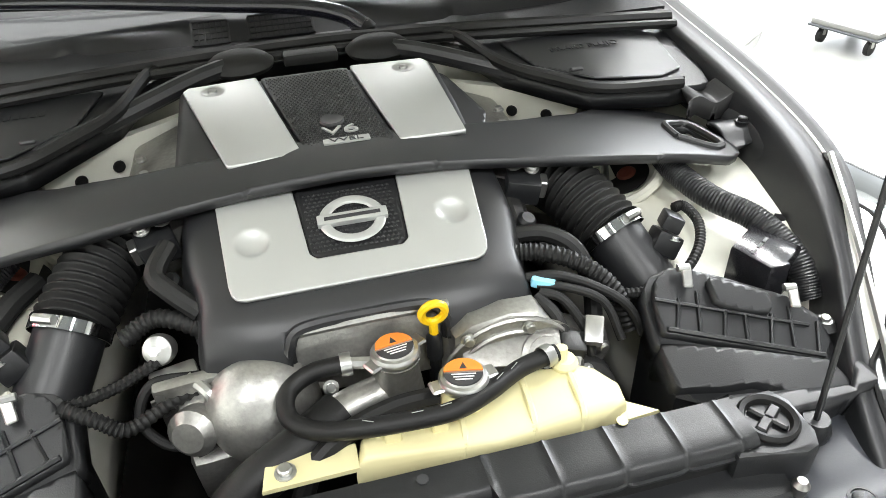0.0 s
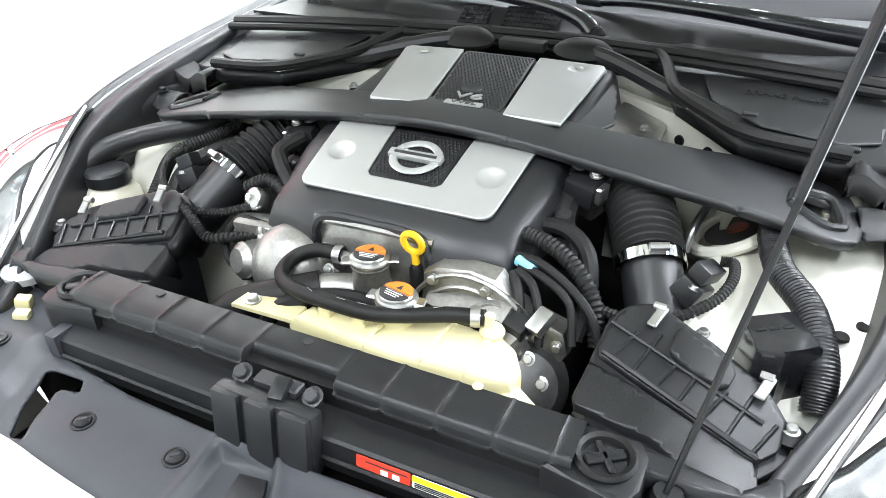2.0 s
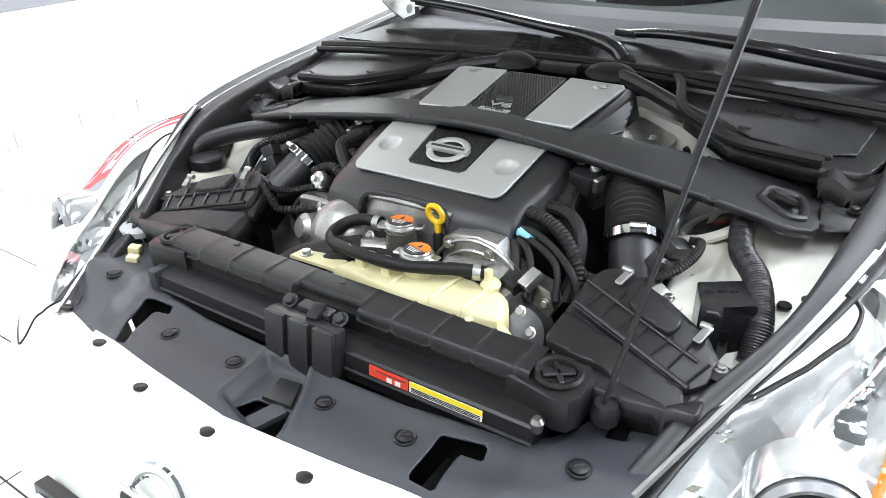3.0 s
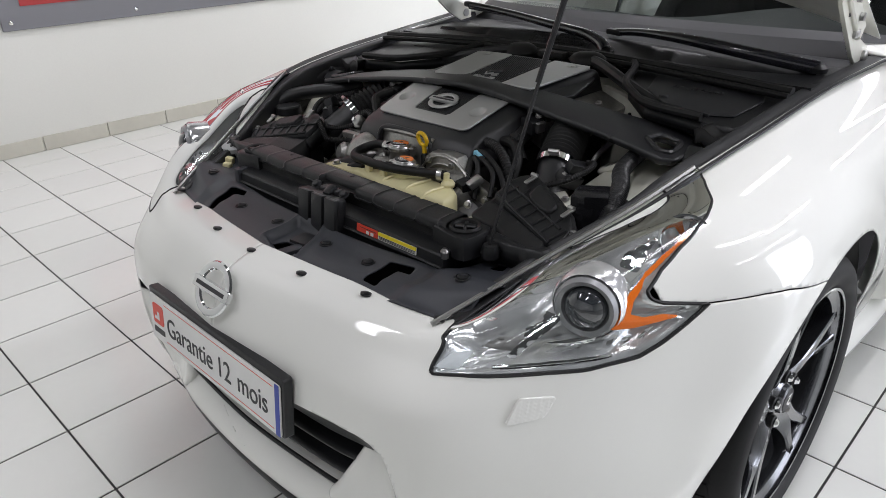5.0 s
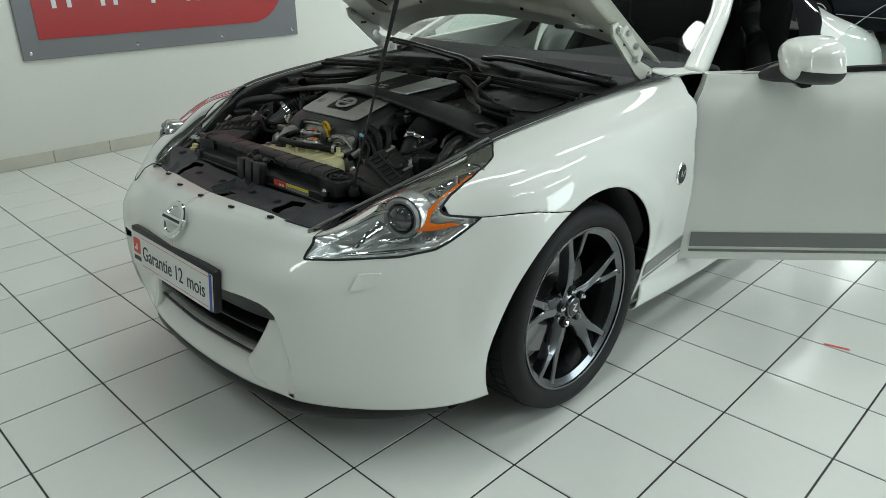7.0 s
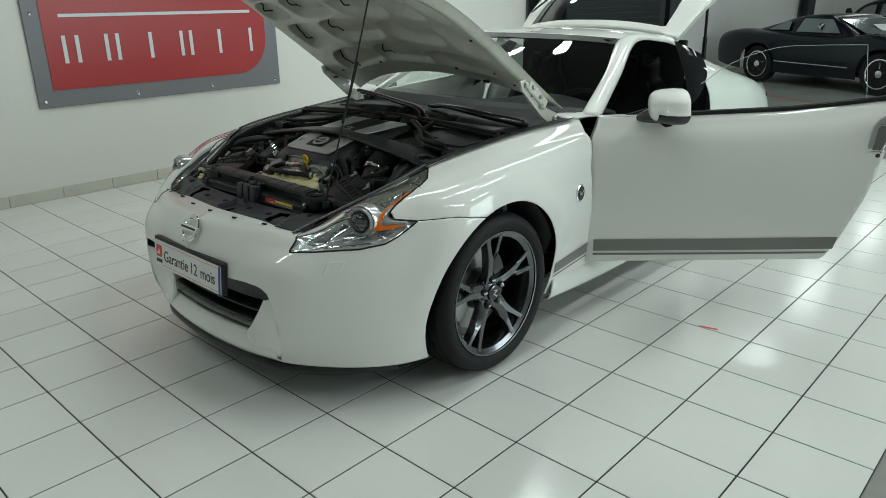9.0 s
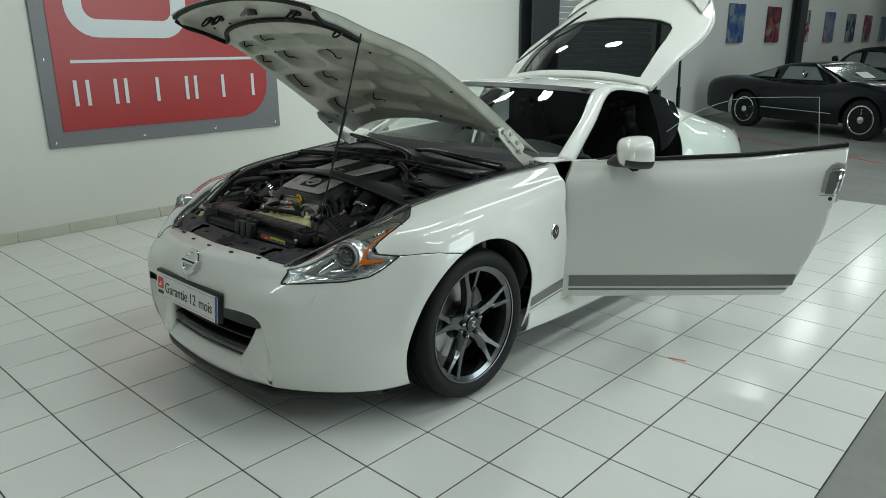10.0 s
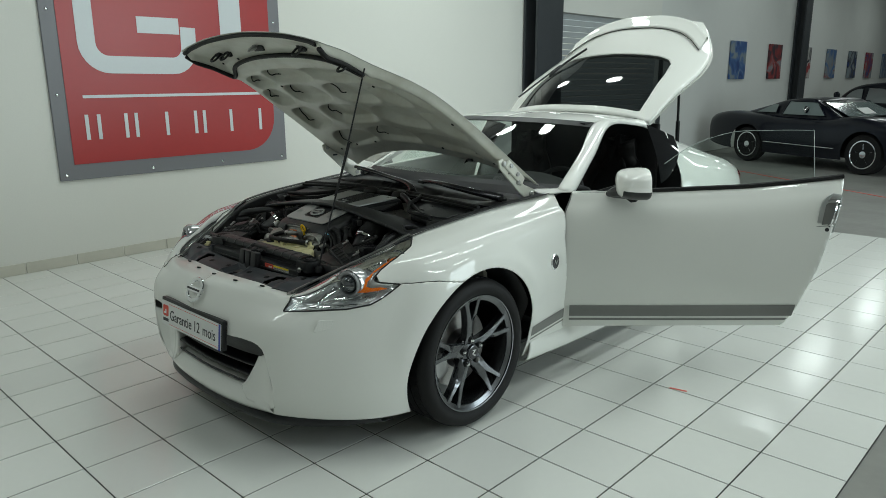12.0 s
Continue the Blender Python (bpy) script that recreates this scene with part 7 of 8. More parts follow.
wa = part("washer_filler", lathe([(0.016, -0.05), (0.018, -0.008), (0.026, -0.004), (0.027, 0.008), (0.022, 0.012), (0.006, 0.013)], 24, m=pose(-0.520, 0.415, 0.742, 0, 6, 0) @ Matrix.Diagonal((1.25, 1.25, 1, 1))), material("pale_grey_cap", (0.42, 0.43, 0.43), 0.45, grain=0.05), car, "pale grey washer filler cap")
part("cap_bar", box((0.03, 0.006, 0.004), (-0.520, 0.415, 0.757), rot=(0, 6, 30), bevel=0.0015, seg=1), BLACK, wa)
for at in ((-0.475, 0.372, 0.728), (-0.455, 0.352, 0.722)):
    part("wire_plug", box((0.022, 0.018, 0.02), at, rot=(0, 10, 30), bevel=0.004), TANK, car)

# wiring looms and pipes round the engine
for pts, r, rib in (
    ([(0.18, 0.66, 0.845), (0.22, 0.645, 0.848), (0.265, 0.625, 0.835), (0.30, 0.60, 0.805), (0.315, 0.575, 0.76)], 0.0120, 30),
    ([(0.18, 0.70, 0.84), (0.235, 0.69, 0.845), (0.272, 0.665, 0.83), (0.285, 0.635, 0.79), (0.28, 0.60, 0.74)], 0.0115, 0),
    ([(0.19, 0.62, 0.835), (0.225, 0.61, 0.838), (0.27, 0.595, 0.822), (0.305, 0.575, 0.80), (0.325, 0.56, 0.76)], 0.006, 0),
    ([(0.20, 0.608, 0.830), (0.235, 0.595, 0.828), (0.275, 0.578, 0.81), (0.29, 0.55, 0.77)], 0.0055, 0),
    ([(0.20, 0.60, 0.826), (0.225, 0.585, 0.82), (0.245, 0.56, 0.79), (0.25, 0.545, 0.76)], 0.006, 0),
    ([(0.195, 0.598, 0.822), (0.21, 0.575, 0.81), (0.22, 0.555, 0.785)], 0.008, 0),
    ([(0.085, 0.575, 0.80), (0.11, 0.585, 0.81), (0.135, 0.60, 0.825)], 0.007, 14),
    ([(-0.19, 0.60, 0.79), (-0.24, 0.58, 0.782), (-0.275, 0.555, 0.785), (-0.30, 0.56, 0.80), (-0.335, 0.575, 0.815)], 0.009, 24),
    ([(-0.20, 0.60, 0.80), (-0.25, 0.60, 0.80), (-0.268, 0.58, 0.77), (-0.245, 0.56, 0.745), (-0.21, 0.555, 0.74)], 0.006, 0),
    ([(-0.19, 0.66, 0.84), (-0.22, 0.68, 0.862), (-0.235, 0.70, 0.875), (-0.22, 0.74, 0.885)], 0.012, 0),
    ([(-0.16, 0.62, 0.80), (-0.19, 0.65, 0.82), (-0.24, 0.67, 0.835), (-0.28, 0.66, 0.82)], 0.012, 20),
    ([(0.21, 0.80, 0.86), (0.215, 0.76, 0.85), (0.22, 0.72, 0.83), (0.25, 0.70, 0.80)], 0.02, 0),
    ([(0.395, 0.90, 0.85), (0.398, 0.86, 0.848), (0.385, 0.81, 0.82), (0.38, 0.79, 0.79)], 0.006, 0),
):
    part("loom", tube(pts, ribbed(r, rib, 0.002) if rib else r, 10, 140 if rib else 30), STEEL if r == 0.006 and pts[0][0] == 0.395 else RUBBER, car)
part("plug", box((0.03, 0.016, 0.013), (0.208, 0.609, 0.832), rot=(0, 12, -20), bevel=0.004), CYAN, car, "pale blue connector")
for s in (1, -1):
    tb = part("throttle_body", box((0.06, 0.06, 0.07), (s * 0.232, 0.815, 0.850), rot=(10, 10 * s, -20 * s), bevel=0.01), ALLOY, car)
    bolt((s * 0.225, 0.775, 0.905), 0.009, tb, rot=(30, 0, 0))
    bolt((s * 0.25, 0.77, 0.895), 0.007, tb, rot=(30, 0, 0))
    part("actuator", box((0.046, 0.040, 0.034), (s * 0.236, 0.765, 0.872), rot=(5, 8 * s, -15 * s), bevel=0.005), BLACK, tb)
    part("actuator_clip", box((0.010, 0.024, 0.026), (s * 0.262, 0.758, 0.872), rot=(5, 8 * s, -15 * s), bevel=0.002, seg=1), STEEL, tb)
    part("breather_cap", lathe([(0.012, 0), (0.013, 0.010), (0.009, 0.015)], 16, m=pose(s * 0.222, 0.715, 0.845, 20, 15 * s, 0)), BLACK, tb)
    vr = part("rocker_cover", box((0.09, 0.22, 0.06), (s * 0.245, 0.97, 0.85), rot=(0, 22 * s, 0), bevel=0.012), ALLOY, car)
    for k in range(3):
        bolt((s * (0.252 + 0.01 * k), 0.88 + 0.05 * k, 0.884), 0.006, vr)

# radiator support, latch, intake roll, shroud
edges_x = [-0.335, -0.262, -0.190, -0.118, -0.052, 0.072, 0.135, 0.200, 0.265, 0.325]
sup_rows = []
for x in sorted({*np.linspace(-0.345, 0.345, 139).round(4), *[e + d for e in edges_x for d in (-0.002, 0.002)]}):
    near = min(abs(x - e) for e in edges_x)
    mid = -0.052 < x < 0.072
    yf = 0.376 if mid else 0.359
    zb = 0.772 + 0.005 * max(0, 1 - near / 0.010) ** 2
    ridge = 0.0018 * math.exp(-(near / 0.0022) ** 2)
    drop = 0.0
    sup_rows.append([(x, 0.424, 0.735), (x, 0.4245, 0.780), (x, 0.418, 0.7905 + ridge), (x, yf + 0.030, 0.792 + ridge), (x, yf + 0.008, 0.791 + ridge - drop), (x, yf + 0.0015, 0.7875 + ridge - drop), (x, yf - ridge, 0.781), (x, yf - 0.001 - ridge, zb + 0.003), (x, yf - 0.004, zb + 0.002), (x, yf - 0.003, zb - 0.002), (x, yf + 0.004, zb - 0.002), (x, yf + 0.006, zb + 0.004)])
sup = part("radiator_support", (np.array(sup_rows).reshape(-1, 3), [f[::-1] for f in grid_faces(len(sup_rows), 12)]), BLACK, car, "ribbed black radiator support panel", sharp=50)
part("support_web", box((0.68, 0.06, 0.05), (0, 0.392, 0.752)), RUBBER, sup)
for s in (1, -1):
    xs_ = 0.372 if s > 0 else -0.35
    part("support_end", plate([(xs_ + s * dx, y) for dx, y in ((-0.055, 0.352), (-0.02, 0.349), (0.015, 0.340), (0.032, 0.345), (0.040, 0.362), (0.040, 0.405), (0.028, 0.424), (-0.055, 0.424))][::s], 0.735, 0.781, bevel=0.006), BLACK, sup)
    mt = part("rubber_mount", lathe([(0.031, -0.004), (0.032, 0.004), (0.029, 0.008), (0.024, 0.006), (0.021, -0.002)], 28, m=pose(xs_, 0.386, 0.781)), RUBBER, sup)
    for a in (35, 125):
        part("mount_web", box((0.042, 0.012 - 0.005 * (a > 90), 0.006), (xs_, 0.386, 0.784), rot=(0, 0, a), bevel=0.002, seg=1), BLACK, mt)
for x_, y_ in ((0.01, 0.405), (-0.225, 0.408), (0.223, 0.418)):
    part("support_hole", lathe([(0.006, 0), (0.006, 0.0012)], 14, m=pose(x_, y_, 0.792)), TANK if x_ > 0.2 else INK, sup)
la = part("bonnet_latch", box((0.135, 0.022, 0.085), (0.01, 0.316, 0.735), rot=(-8, 0, 0), bevel=0.005), SATIN, car, "black bonnet latch with bolts")
for x_ in (-0.037, 0.01, 0.056):
    part("latch_face", box((0.038, 0.012, 0.088), (x_, 0.303, 0.735), rot=(-8, 0, 0), bevel=0.004), SATIN, la)
part("latch_slot", box((0.06, 0.02, 0.012), (0.01, 0.345, 0.776), bevel=0.002, seg=1), INK, la)
part("latch_hook", box((0.02, 0.03, 0.02), (0.02, 0.335, 0.778), rot=(20, 0, 10), bevel=0.004), BLACK, la)
for x_ in (-0.039, 0.058):
    bolt((x_, 0.342, 0.777), 0.0085, la, rot=(30, 0, 0), mat=SATIN)
duct_p = [(0.323, 0.695), (0.321, 0.722), (0.3225, 0.7405), (0.326, 0.7435), (0.370, 0.752), (0.370, 0.695)]
duct_rows = [[(x, y, z) for y, z in duct_p] for x in (-0.345, 0.372)]
roll = part("intake_duct", (np.array(duct_rows).reshape(-1, 3), [*grid_faces(2, 6, True), (5, 4, 3, 2, 1, 0), (6, 7, 8, 9, 10, 11)]), BLACK, car, "black air duct with warning labels", smooth=False)
part("duct_lip", tube([(-0.345, 0.3205, 0.718), (0.10, 0.3195, 0.717), (0.372, 0.3205, 0.718)], 0.004, 6), BLACK, roll)
part("duct_end_lip", box((0.02, 0.06, 0.055), (-0.345, 0.345, 0.722), bevel=0.004), FELT, roll)
lab = lambda x: pose(x, 0.3200, 0.7315, 84, 0, 0)
part("label", plate(rounded(0.066, 0.0170, 0.0015), 0, 0.001, m=lab(0.156)), RED, roll, "red warning label", smooth=False)
part("label", plate(rounded(0.112, 0.0165, 0.0015), 0, 0.001, m=lab(0.247)), WLABEL, roll, "yellow headed label", smooth=False)
part("label_band", plate(rounded(0.112, 0.0075, 0.001), 0.001, 0.0016, m=lab(0.247) @ pose(0, 0.0045, 0)), YLABEL, roll, smooth=False)
for k in range(3):
    part("label_bar", plate(rounded(0.106, 0.0013, 0.0004), 0.001, 0.0016, m=lab(0.247) @ pose(0, -0.0012 - 0.0024 * k, 0)), INK, roll, smooth=False)
for k in range(2):
    part("label_mark", plate(rounded(0.009, 0.007, 0.001), 0.001, 0.0016, m=lab(0.156) @ pose(0.002 + 0.014 * k, -0.004, 0)), WLABEL, roll, smooth=False)
part("label_bar", plate(rounded(0.05, 0.0012, 0.0004), 0.001, 0.0016, m=lab(0.156) @ pose(0.004, 0.003, 0)), INK, roll, smooth=False)
part("duct_end", lathe([(0.007, 0), (0.009, 0.014), (0.005, 0.020)], 12, m=pose(0.375, 0.325, 0.740)), DISC, roll)

SHR = [(0, 0.152), (0.13, 0.159), (0.25, 0.179), (0.37, 0.202), (0.470, 0.226), (0.492, 0.252), (0.538, 0.405), (0.50, 0.430), (0.43, 0.425), (0.385, 0.355), (0.33, 0.318), (0.20, 0.302), (0.075, 0.298)]
shr_poly = SHR + [(-x, y) for x, y in SHR[::-1]][:-1]
hole_c = [(-0.022, 0.200), (-0.008, 0.228), (0.052, 0.232), (0.066, 0.200), (0.074, 0.166), (0.042, 0.158), (0.030, 0.185)]
hole_s = [(0.262, 0.212), (0.262, 0.285), (0.325, 0.297), (0.330, 0.276), (0.298, 0.272), (0.300, 0.214)]
hole_l = [(-0.302, 0.202), (-0.338, 0.290), (-0.325, 0.296), (-0.273, 0.298), (-0.264, 0.283), (-0.298, 0.277), (-0.277, 0.206)]
hole_q = [(0.439, 0.378), (0.465, 0.383), (0.461, 0.412), (0.438, 0.405)]
REC = [(-0.047, 0.289), (0.029, 0.298), (0.080, 0.195), (0.066, 0.160), (0.036, 0.150), (0.025, 0.178), (-0.040, 0.197)]
rec_d = lambda x, y: float(outside(REC, [(x, y)])[0])


def shz(x, y):
    d = rec_d(x, y) if abs(x) < 0.12 else 1.0
    s = min(1.0, max(0.0, (0.004 - d) / 0.010))
    rim = 0.004 * math.exp(-((d - 0.006) / 0.006) ** 2) * min(1.0, max(0.0, (y - 0.175) / 0.02))
    bend = 0.010 * min(1.0, max(0.0, (abs(x) - 0.345 - 0.25 * (y - 0.25)) / 0.03))
    front = min(1.0, max(0.0, (y - 0.163 - 0.077 * (x / 0.478) ** 2) / 0.045))
    rim_z = 0.6985 - 0.020 * (abs(x) / 0.478) ** 2
    front = front * front * (3 - 2 * front)
    return (1 - front) * rim_z + front * (0.704 + 0.06 * max(0, abs(x) - 0.36)) + 0.012 * math.exp(-((y - 0.31) / 0.03) ** 2) + rim - 0.016 * s * s * (3 - 2 * s) + bend


shroud = part("nose_shroud", sheet(shr_poly, shz, 0.006, [hole_c, hole_s, hole_l, hole_q]), FELT, car, "dark grey plastic shroud behind the bumper")
up(shroud, 0.004)
for hx_, hy_, hw, hh in ((0.025, 0.20, 0.12, 0.10), (0.295, 0.25, 0.08, 0.12), (-0.30, 0.25, 0.09, 0.12), (0.45, 0.395, 0.04, 0.05)):
    part("shroud_well", box((hw, hh, 0.03), (hx_, hy_, 0.635), bevel=0.004), BLACK, shroud)
part("catch_plate", plate([(-0.008, 0.275), (0.028, 0.280), (0.050, 0.236), (0.0, 0.230)], 0.686, 0.695, bevel=0.003), SATIN, shroud)
part("catch_arm", box((0.03, 0.075, 0.010), (0.020, 0.203, 0.680), rot=(10, 0, -28), bevel=0.003), FELT, shroud)
for x_, y_ in ((-0.225, 0.252), (-0.081, 0.256), (0.094, 0.258), (0.225, 0.262), (0.439, 0.305), (-0.43, 0.30)):
    fx = part("push_clip", lathe([(0.0155, -0.002), (0.0155, 0.0012), (0.0130, 0.0016), (0.0122, -0.0018), (0.0112, -0.0012), (0.0105, 0.0030), (0.006, 0.0048), (0.002, 0.005)], 24, m=pose(x_, y_, shz(x_, y_))), BLACK, shroud)
    part("clip_slot", box((0.012, 0.003, 0.002), (x_, y_, shz(x_, y_) + 0.0045), rot=(0, 0, 40)), FELT, fx)

# ---- the far end of the hall ----
def canvas(y0, y1, z0, z1, cols):
    pic = thing("canvas_picture", "unframed canvas print with patches of strong colour on the wall", "picture", group="canvas pictures on the wall")
    mat = bpy.data.materials.new("canvas_print")
    mat.use_nodes = True
    nt = mat.node_tree
    tc, ns, rp_ = nt.nodes.new("ShaderNodeTexCoord"), nt.nodes.new("ShaderNodeTexNoise"), nt.nodes.new("ShaderNodeValToRGB")
    ns.inputs["Scale"].default_value, ns.inputs["Detail"].default_value, ns.inputs["Distortion"].default_value = 2.3, 2.0, 1.2
    nt.links.new(tc.outputs["Object"], ns.inputs["Vector"])
    nt.links.new(ns.outputs["Fac"], rp_.inputs[0])
    for k, c in enumerate(cols):
        el = rp_.color_ramp.elements[k] if k < 2 else rp_.color_ramp.elements.new(0.5)
        el.position, el.color = (0.36, 0.50, 0.62)[k], (*c, 1)
    b = nt.nodes["Principled BSDF"]
    b.inputs["Roughness"].default_value = 0.6
    nt.links.new(rp_.outputs[0], b.inputs["Base Color"])
    part("canvas", box((0.04, y1 - y0, z1 - z0), (WALL_X + 0.03, (y0 + y1) / 2, (z0 + z1) / 2), bevel=0.004, seg=1), mat, pic)


B1, B2, R1, K1, G1, W1 = (0.02, 0.05, 0.17), (0.05, 0.12, 0.28), (0.27, 0.03, 0.03), (0.02, 0.02, 0.03), (0.20, 0.24, 0.26), (0.45, 0.45, 0.43)
for y0, cols in ((14.40, (B1, B2, G1)), (16.70, (G1, R1, K1)), (21.28, (R1, G1, B2)), (23.5, (B1, K1, G1)), (25.5, (B1, R1, G1)), (27.7, (B2, G1, B1)), (18.98, (R1, W1, K1))):
    canvas(y0, y0 + 0.85, 1.51, 2.32, cols)

tape = part("floor_line", box((3.05, 0.03, 0.004), (-0.60, 10.09, -0.008), rot=(0, 0, -31.5)), RED)
tagged(tape, "thin red line painted on the concrete", "floor line", kind="structure")
for x_, y_, a in ((1.366, 1.855, 12), (1.02, 5.35, -40), (0.97, 5.30, 40)):
    mk_ = part("tape_scrap", box((0.085 if y_ < 3 else 0.06, 0.012, 0.001), (x_, y_, 0.0012), rot=(0, 0, a)), RED)
    tagged(mk_, "small strip of red tape on the tiles", "tape")


def old_coupe(m, tall=1.0):
    oc = thing("classic_coupe", "dark blue classic coupe with chrome wheels", "car")
    oc.matrix_world = m
    st = []
    for x, zt, zl, w in ((-1.15, 0.70, 0.42, 0.60), (-1.05, 0.84, 0.32, 0.76), (-0.6, 0.92, 0.24, 0.86), (0.0, 0.90, 0.22, 0.90), (0.7, 0.86, 0.20, 0.86), (1.5, 0.86, 0.20, 0.84), (2.2, 0.92, 0.22, 0.90), (2.8, 0.84, 0.26, 0.88), (3.2, 0.68, 0.30, 0.78), (3.36, 0.55, 0.38, 0.58)):
        st.append([(x, -w, zl), (x, -w * 1.03, (zl + zt) * 0.5), (x, -w * 0.97, zt - 0.07), (x, -w * 0.72, zt), (x, 0, zt - 0.03), (x, w * 0.72, zt), (x, w * 0.97, zt - 0.07), (x, w * 1.03, (zl + zt) * 0.5), (x, w, zl)])
    g = loft(st, 60, 40).reshape(-1, 3)
    f1 = np.minimum(np.hypot(g[:, 0], g[:, 2] - 0.32), np.hypot(g[:, 0] - 2.36, g[:, 2] - 0.32)) - 0.38
    part("body", (lambda q: (q[0], [f[::-1] for f in q[1]]))(clip(g, grid_faces(60, 40), f1)), NAVY, oc)
    # added black block inside the body, stands for the shade in the wheel arches
    part("wheel_well", box((3.3, 1.40, 0.5), (1.15, 0, 0.47), bevel=0.05), RUBBER, oc)
    cab = []
    for x, z, w in ((-0.45, 0.90, 0.62), (0.15, 1.05, 0.60), (0.60, 1.16 * tall, 0.60), (1.10, 1.18 * tall, 0.60), (1.32, 1.11 * tall, 0.62), (1.85, 0.88, 0.66)):
        cab.append([(x, -w - 0.10, 0.84), (x, -w, z - 0.04), (x, -w * 0.7, z), (x, 0, z + 0.01), (x, w * 0.7, z), (x, w, z - 0.04), (x, w + 0.10, 0.84)])
    part("cabin", (loft(cab, 30, 24).reshape(-1, 3), [f[::-1] for f in grid_faces(30, 24)]), NAVY, oc)
    # opaque grey-green base paints in the lit wall seen through the windows
    gls = material("lit_view_glass", (0.17, 0.21, 0.205), 0.12, coat=1.0)
    for s in (-1, 1):
        part("side_window", ([(0.60, s * 0.715, 0.90), (1.50, s * 0.725, 0.90), (1.27, s * 0.652, 1.12), (0.70, s * 0.645, 1.13)], [(0, 1, 2, 3)]), gls, oc, smooth=False)
        part("window_frame", tube([(0.60, s * 0.72, 0.895), (0.70, s * 0.65, 1.135), (1.27, s * 0.655, 1.125), (1.50, s * 0.73, 0.895)], 0.010, 6), NAVY, oc)
        part("rear_slit", ([(0.02, s * 0.70, 0.925), (0.46, s * 0.71, 0.925), (0.46, s * 0.655, 1.075), (0.36, s * 0.655, 1.065)], [(0, 1, 2, 3)]), gls, oc, smooth=False)
        for xx in (0.0, 2.36):
            wh = part("wheel", lathe([(0.20, -0.10), (0.31, -0.10), (0.325, -0.07), (0.325, 0.07), (0.31, 0.10), (0.20, 0.10)], 36, m=pose(xx, s * 0.78, 0.325, -90 * s, 0, 0)), TYRE, oc)
            rim_ = part("rim", lathe([(0.225, 0.085), (0.23, 0.102), (0.212, 0.104), (0.195, 0.075), (0.15, 0.05), (0.10, 0.075), (0.065, 0.075), (0.055, 0.10), (0.01, 0.105)], 30, m=pose(xx, s * 0.78, 0.325, -90 * s, 0, 0)), CHROME, wh)
            for k in range(5):
                part("spoke", box((0.028, 0.10, 0.02), bevel=0.004, seg=1), CHROME, rim_).matrix_basis = pose(xx, s * 0.78, 0.325, -90 * s, 0, 0) @ pose(0, 0, 0, 0, 0, 72 * k) @ pose(0, 0.13, 0.09)
    part("windscreen", ([(1.36, -0.56, 1.115), (1.36, 0.56, 1.115), (1.86, 0.62, 0.905), (1.86, -0.62, 0.905)], [(0, 1, 2, 3)]), gls, oc, smooth=False)
    part("screen_frame", tube([(1.80, -0.68, 0.89), (1.33, -0.62, 1.125), (1.33, 0.0, 1.15)], 0.014, 6), CHROME, oc)
    part("wing_mirror", lathe([(0.05, -0.02), (0.06, 0.0), (0.05, 0.02)], 16, m=pose(1.22, -0.86, 1.0, 0, 80, 0)), CHROME, oc)
    part("price_card", box((0.002, 0.30, 0.2), (1.74, -0.05, 0.985), rot=(0, -62, 0)), WLABEL, oc, smooth=False)
    part("side_trim", tube([(0.4, -0.905, 0.40), (1.95, -0.875, 0.38)], 0.008, 6), CHROME, oc)
    return oc


ang = math.degrees(math.atan2(11.62 - 12.53, -0.107 + 2.27))
old_coupe(pose(-1.97, 13.25, -0.01, 0, 0, ang))

# an older saloon behind it
sal = thing("vintage_saloon", "black rounded vintage saloon parked behind", "car")
sal.matrix_world = pose(-1.50, 19.25, -0.01, 0, 0, ang)
st = [[(x, -w, 0.35), (x, -w, zt * 0.6), (x, -w * 0.9, zt - 0.08), (x, -w * 0.55, zt), (x, w * 0.55, zt), (x, w * 0.9, zt - 0.08), (x, w, zt * 0.6), (x, w, 0.35)] for x, zt, w in ((-1.2, 0.62, 0.5), (-0.95, 0.98, 0.64), (-0.6, 1.25, 0.70), (-0.2, 1.38, 0.70), (0.45, 1.40, 0.70), (0.85, 1.27, 0.70), (1.15, 0.98, 0.68), (2.4, 0.88, 0.5), (2.6, 0.6, 0.4))]
part("body", (loft(st, 50, 30).reshape(-1, 3), [f[::-1] for f in grid_faces(50, 30)]), NAVY, sal)
for pane in ([(-0.66, -0.16), (-0.16, -0.18), (-0.16, 0.16), (-0.32, 0.15), (-0.46, 0.10), (-0.58, 0.0)], [(-0.07, -0.18), (0.56, -0.20), (0.58, -0.02), (0.48, 0.12), (0.36, 0.17), (-0.02, 0.18)]):
    glz = part("side_window", plate(pane, 0.0, 0.012, m=pose(0, -0.676, 1.11, 83, 0, 0)), material("dim_glass", (0.2, 0.22, 0.22), 0.06, coat=1.0), sal)
    part("window_frame", tube([tuple(pose(0, -0.676, 1.11, 83, 0, 0) @ Vector((*p, 0.012))) for p in pane + pane[:1]], 0.012, 6), NAVY, glz)
part("wing_mirror", lathe([(0.05, -0.05), (0.09, -0.02), (0.09, 0.03), (0.04, 0.06)], 14, m=pose(-0.78, -0.80, 1.10, 0, 80, 0)), NAVY, sal)
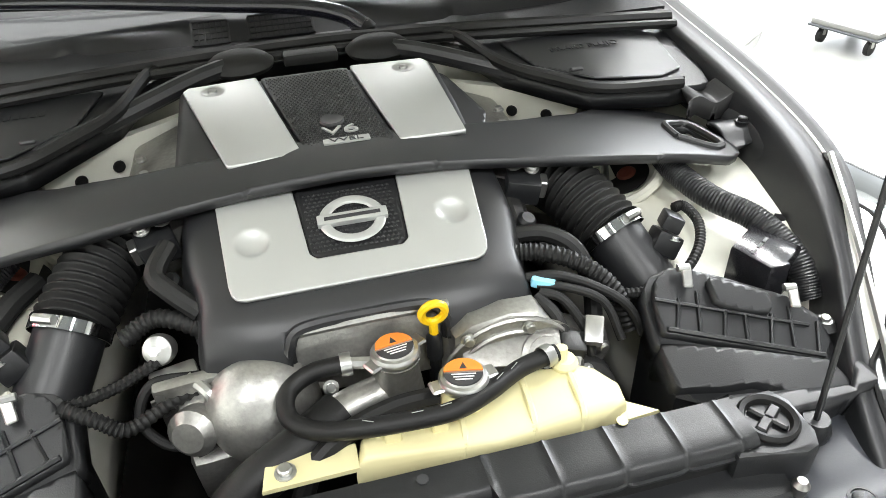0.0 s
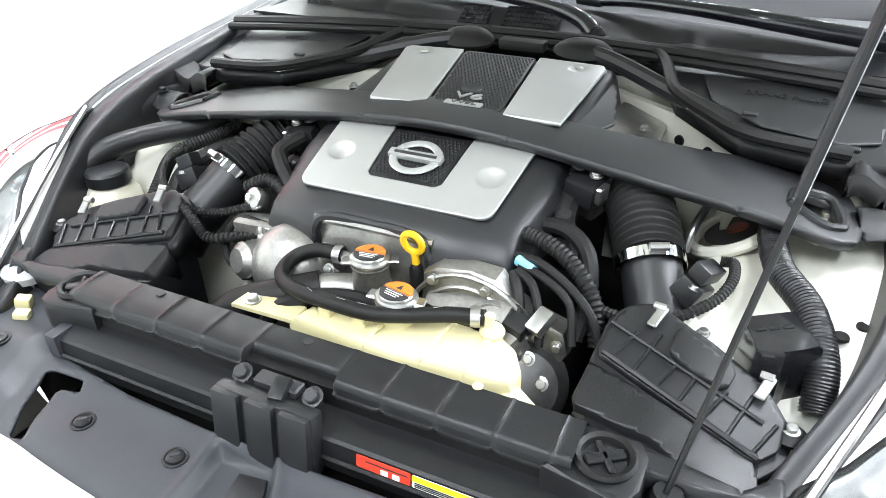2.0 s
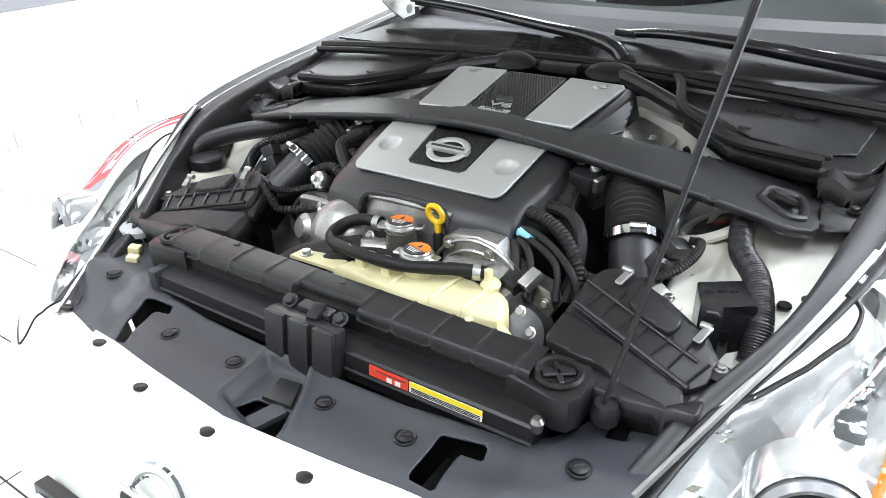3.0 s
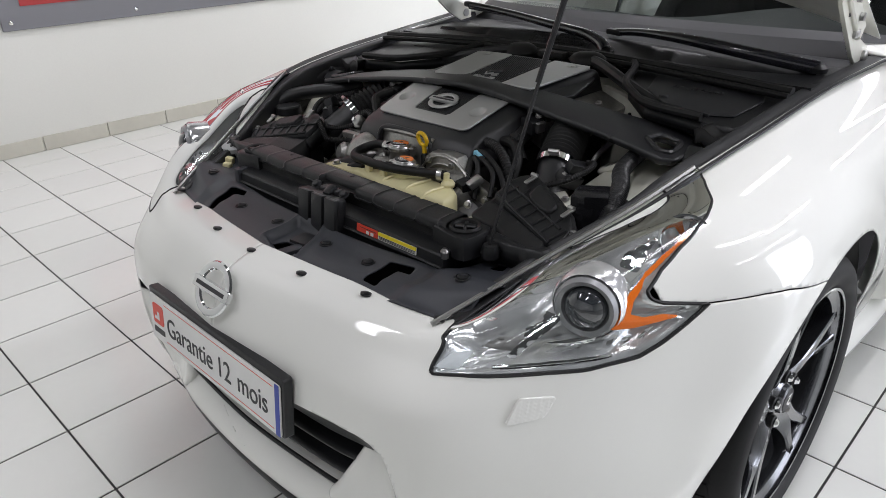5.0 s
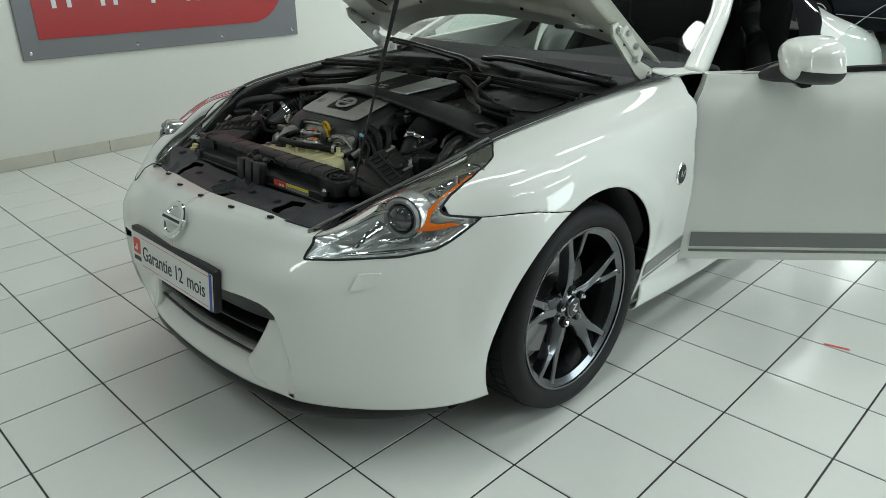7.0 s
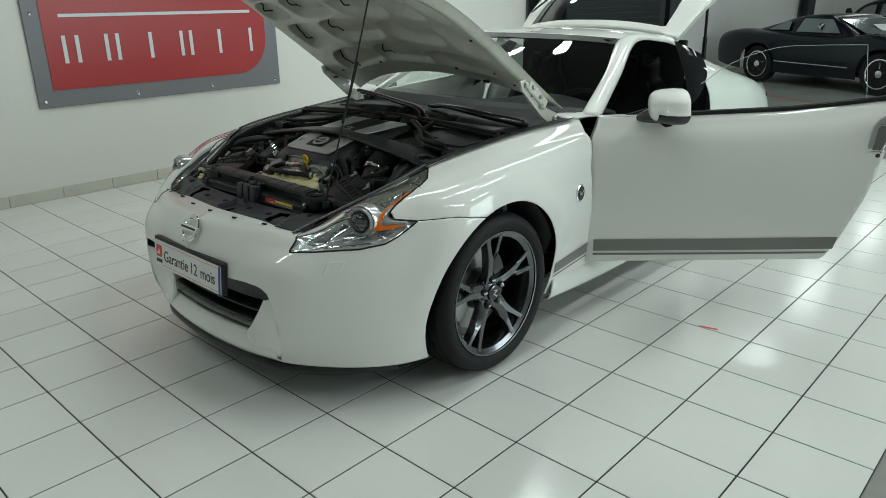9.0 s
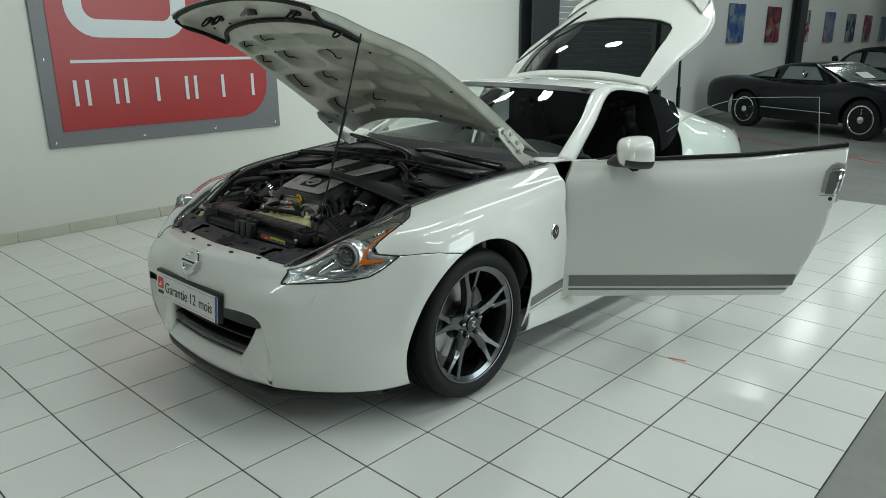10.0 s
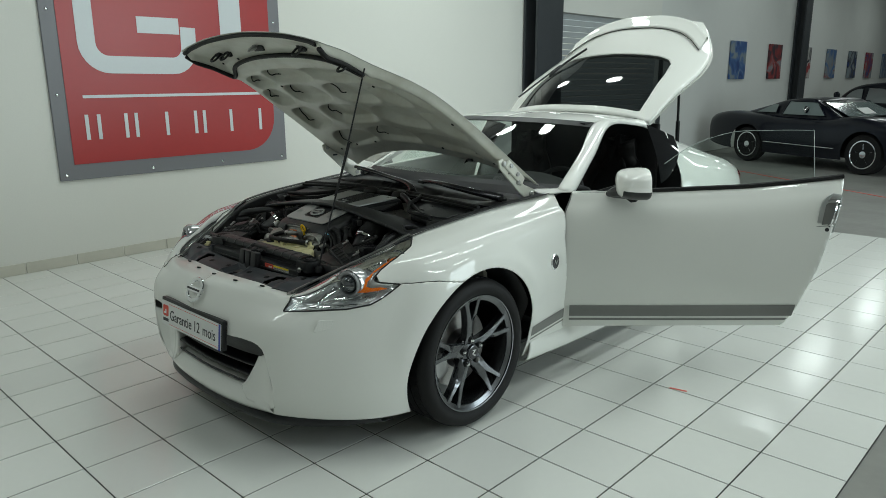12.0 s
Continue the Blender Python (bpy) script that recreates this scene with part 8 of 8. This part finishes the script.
for s in (-1, 1):
    for xx in (-0.6, 2.0):
        part("wheel", lathe([(0.2, -0.08), (0.33, -0.08), (0.33, 0.08), (0.2, 0.08)], 28, m=pose(xx, s * 0.68, 0.33, 90, 0, 0)), TYRE, sal)
        part("mudguard", tube([(xx + 0.42 * math.cos(a), s * 0.70, 0.36 + 0.42 * math.sin(a)) for a in np.linspace(0, math.pi, 14)], 0.10, 8), NAVY, sal)

# a low wheeled dolly on the tiles
dolly = thing("wheel_dolly", "low dark grey wheeled dolly on the tiles", "dolly", at=(2.97, 3.02, 0))
part("deck", box((0.50, 0.36, 0.03), (0, 0, 0.115), rot=(0, 0, 20), bevel=0.01), STRIPE, dolly)
part("rim", box((0.52, 0.38, 0.012), (0, 0, 0.096), rot=(0, 0, 20), bevel=0.004, seg=1), DARKSTEEL, dolly)
for a, b in ((-1, -1), (1, -1), (1, 1), (-1, 1)):
    q = pose(0, 0, 0, 0, 0, 20) @ Vector((0.2 * a, 0.13 * b, 0.04))
    part("castor", lathe([(0.038, -0.012), (0.04, 0), (0.038, 0.012)], 16, m=pose(q.x, q.y, 0.04, 90, 0, 20)), RUBBER, dolly)
    part("fork", box((0.03, 0.03, 0.06), (q.x, q.y, 0.07), bevel=0.004, seg=1), STEEL, dolly)

# ---- floor tiles, each a piece of its own near the car ----
tiled = part("tile_floor", box((5.80, 8.6, 0.008), (-0.68, 2.16, -0.006)), GROUT)
tagged(tiled, "glossy white square floor tiles with dark joints", "floor", kind="structure")


def tile_mesh(w, h):
    b = box((w, h, 0.01), (0, 0, -0.005), bevel=0.0012, seg=1)
    me = bpy.data.meshes.new("tile")
    b.to_mesh(me)
    b.free()
    me.materials.append(TILE)
    return me


full, slim = tile_mesh(TPX - 0.0060, TPY - 0.0056), tile_mesh(0.236, TPY - 0.0056)
rest_v, rest_f = [], []
for j in range(26):
    yc = TY + TPY * (j - 9 + 0.5)
    for i in range(18):
        xc = TX + TPX * (2.5 - i)
        me = full
        if i == 17:
            me, xc = slim, WALL_X + 0.122
        if j < 17:
            ob = new("tile", me)
            ob.location, ob.parent = (xc, yc, 0), tiled
        else:
            n = len(rest_v)
            rest_v += [v.co + Vector((xc, yc, 0)) for v in me.vertices]
            rest_f += [[k + n for k in p.vertices] for p in me.polygons]
rest = part("far_tiles", (rest_v, rest_f), TILE, tiled, smooth=False)
rest["kind"] = "stuff"
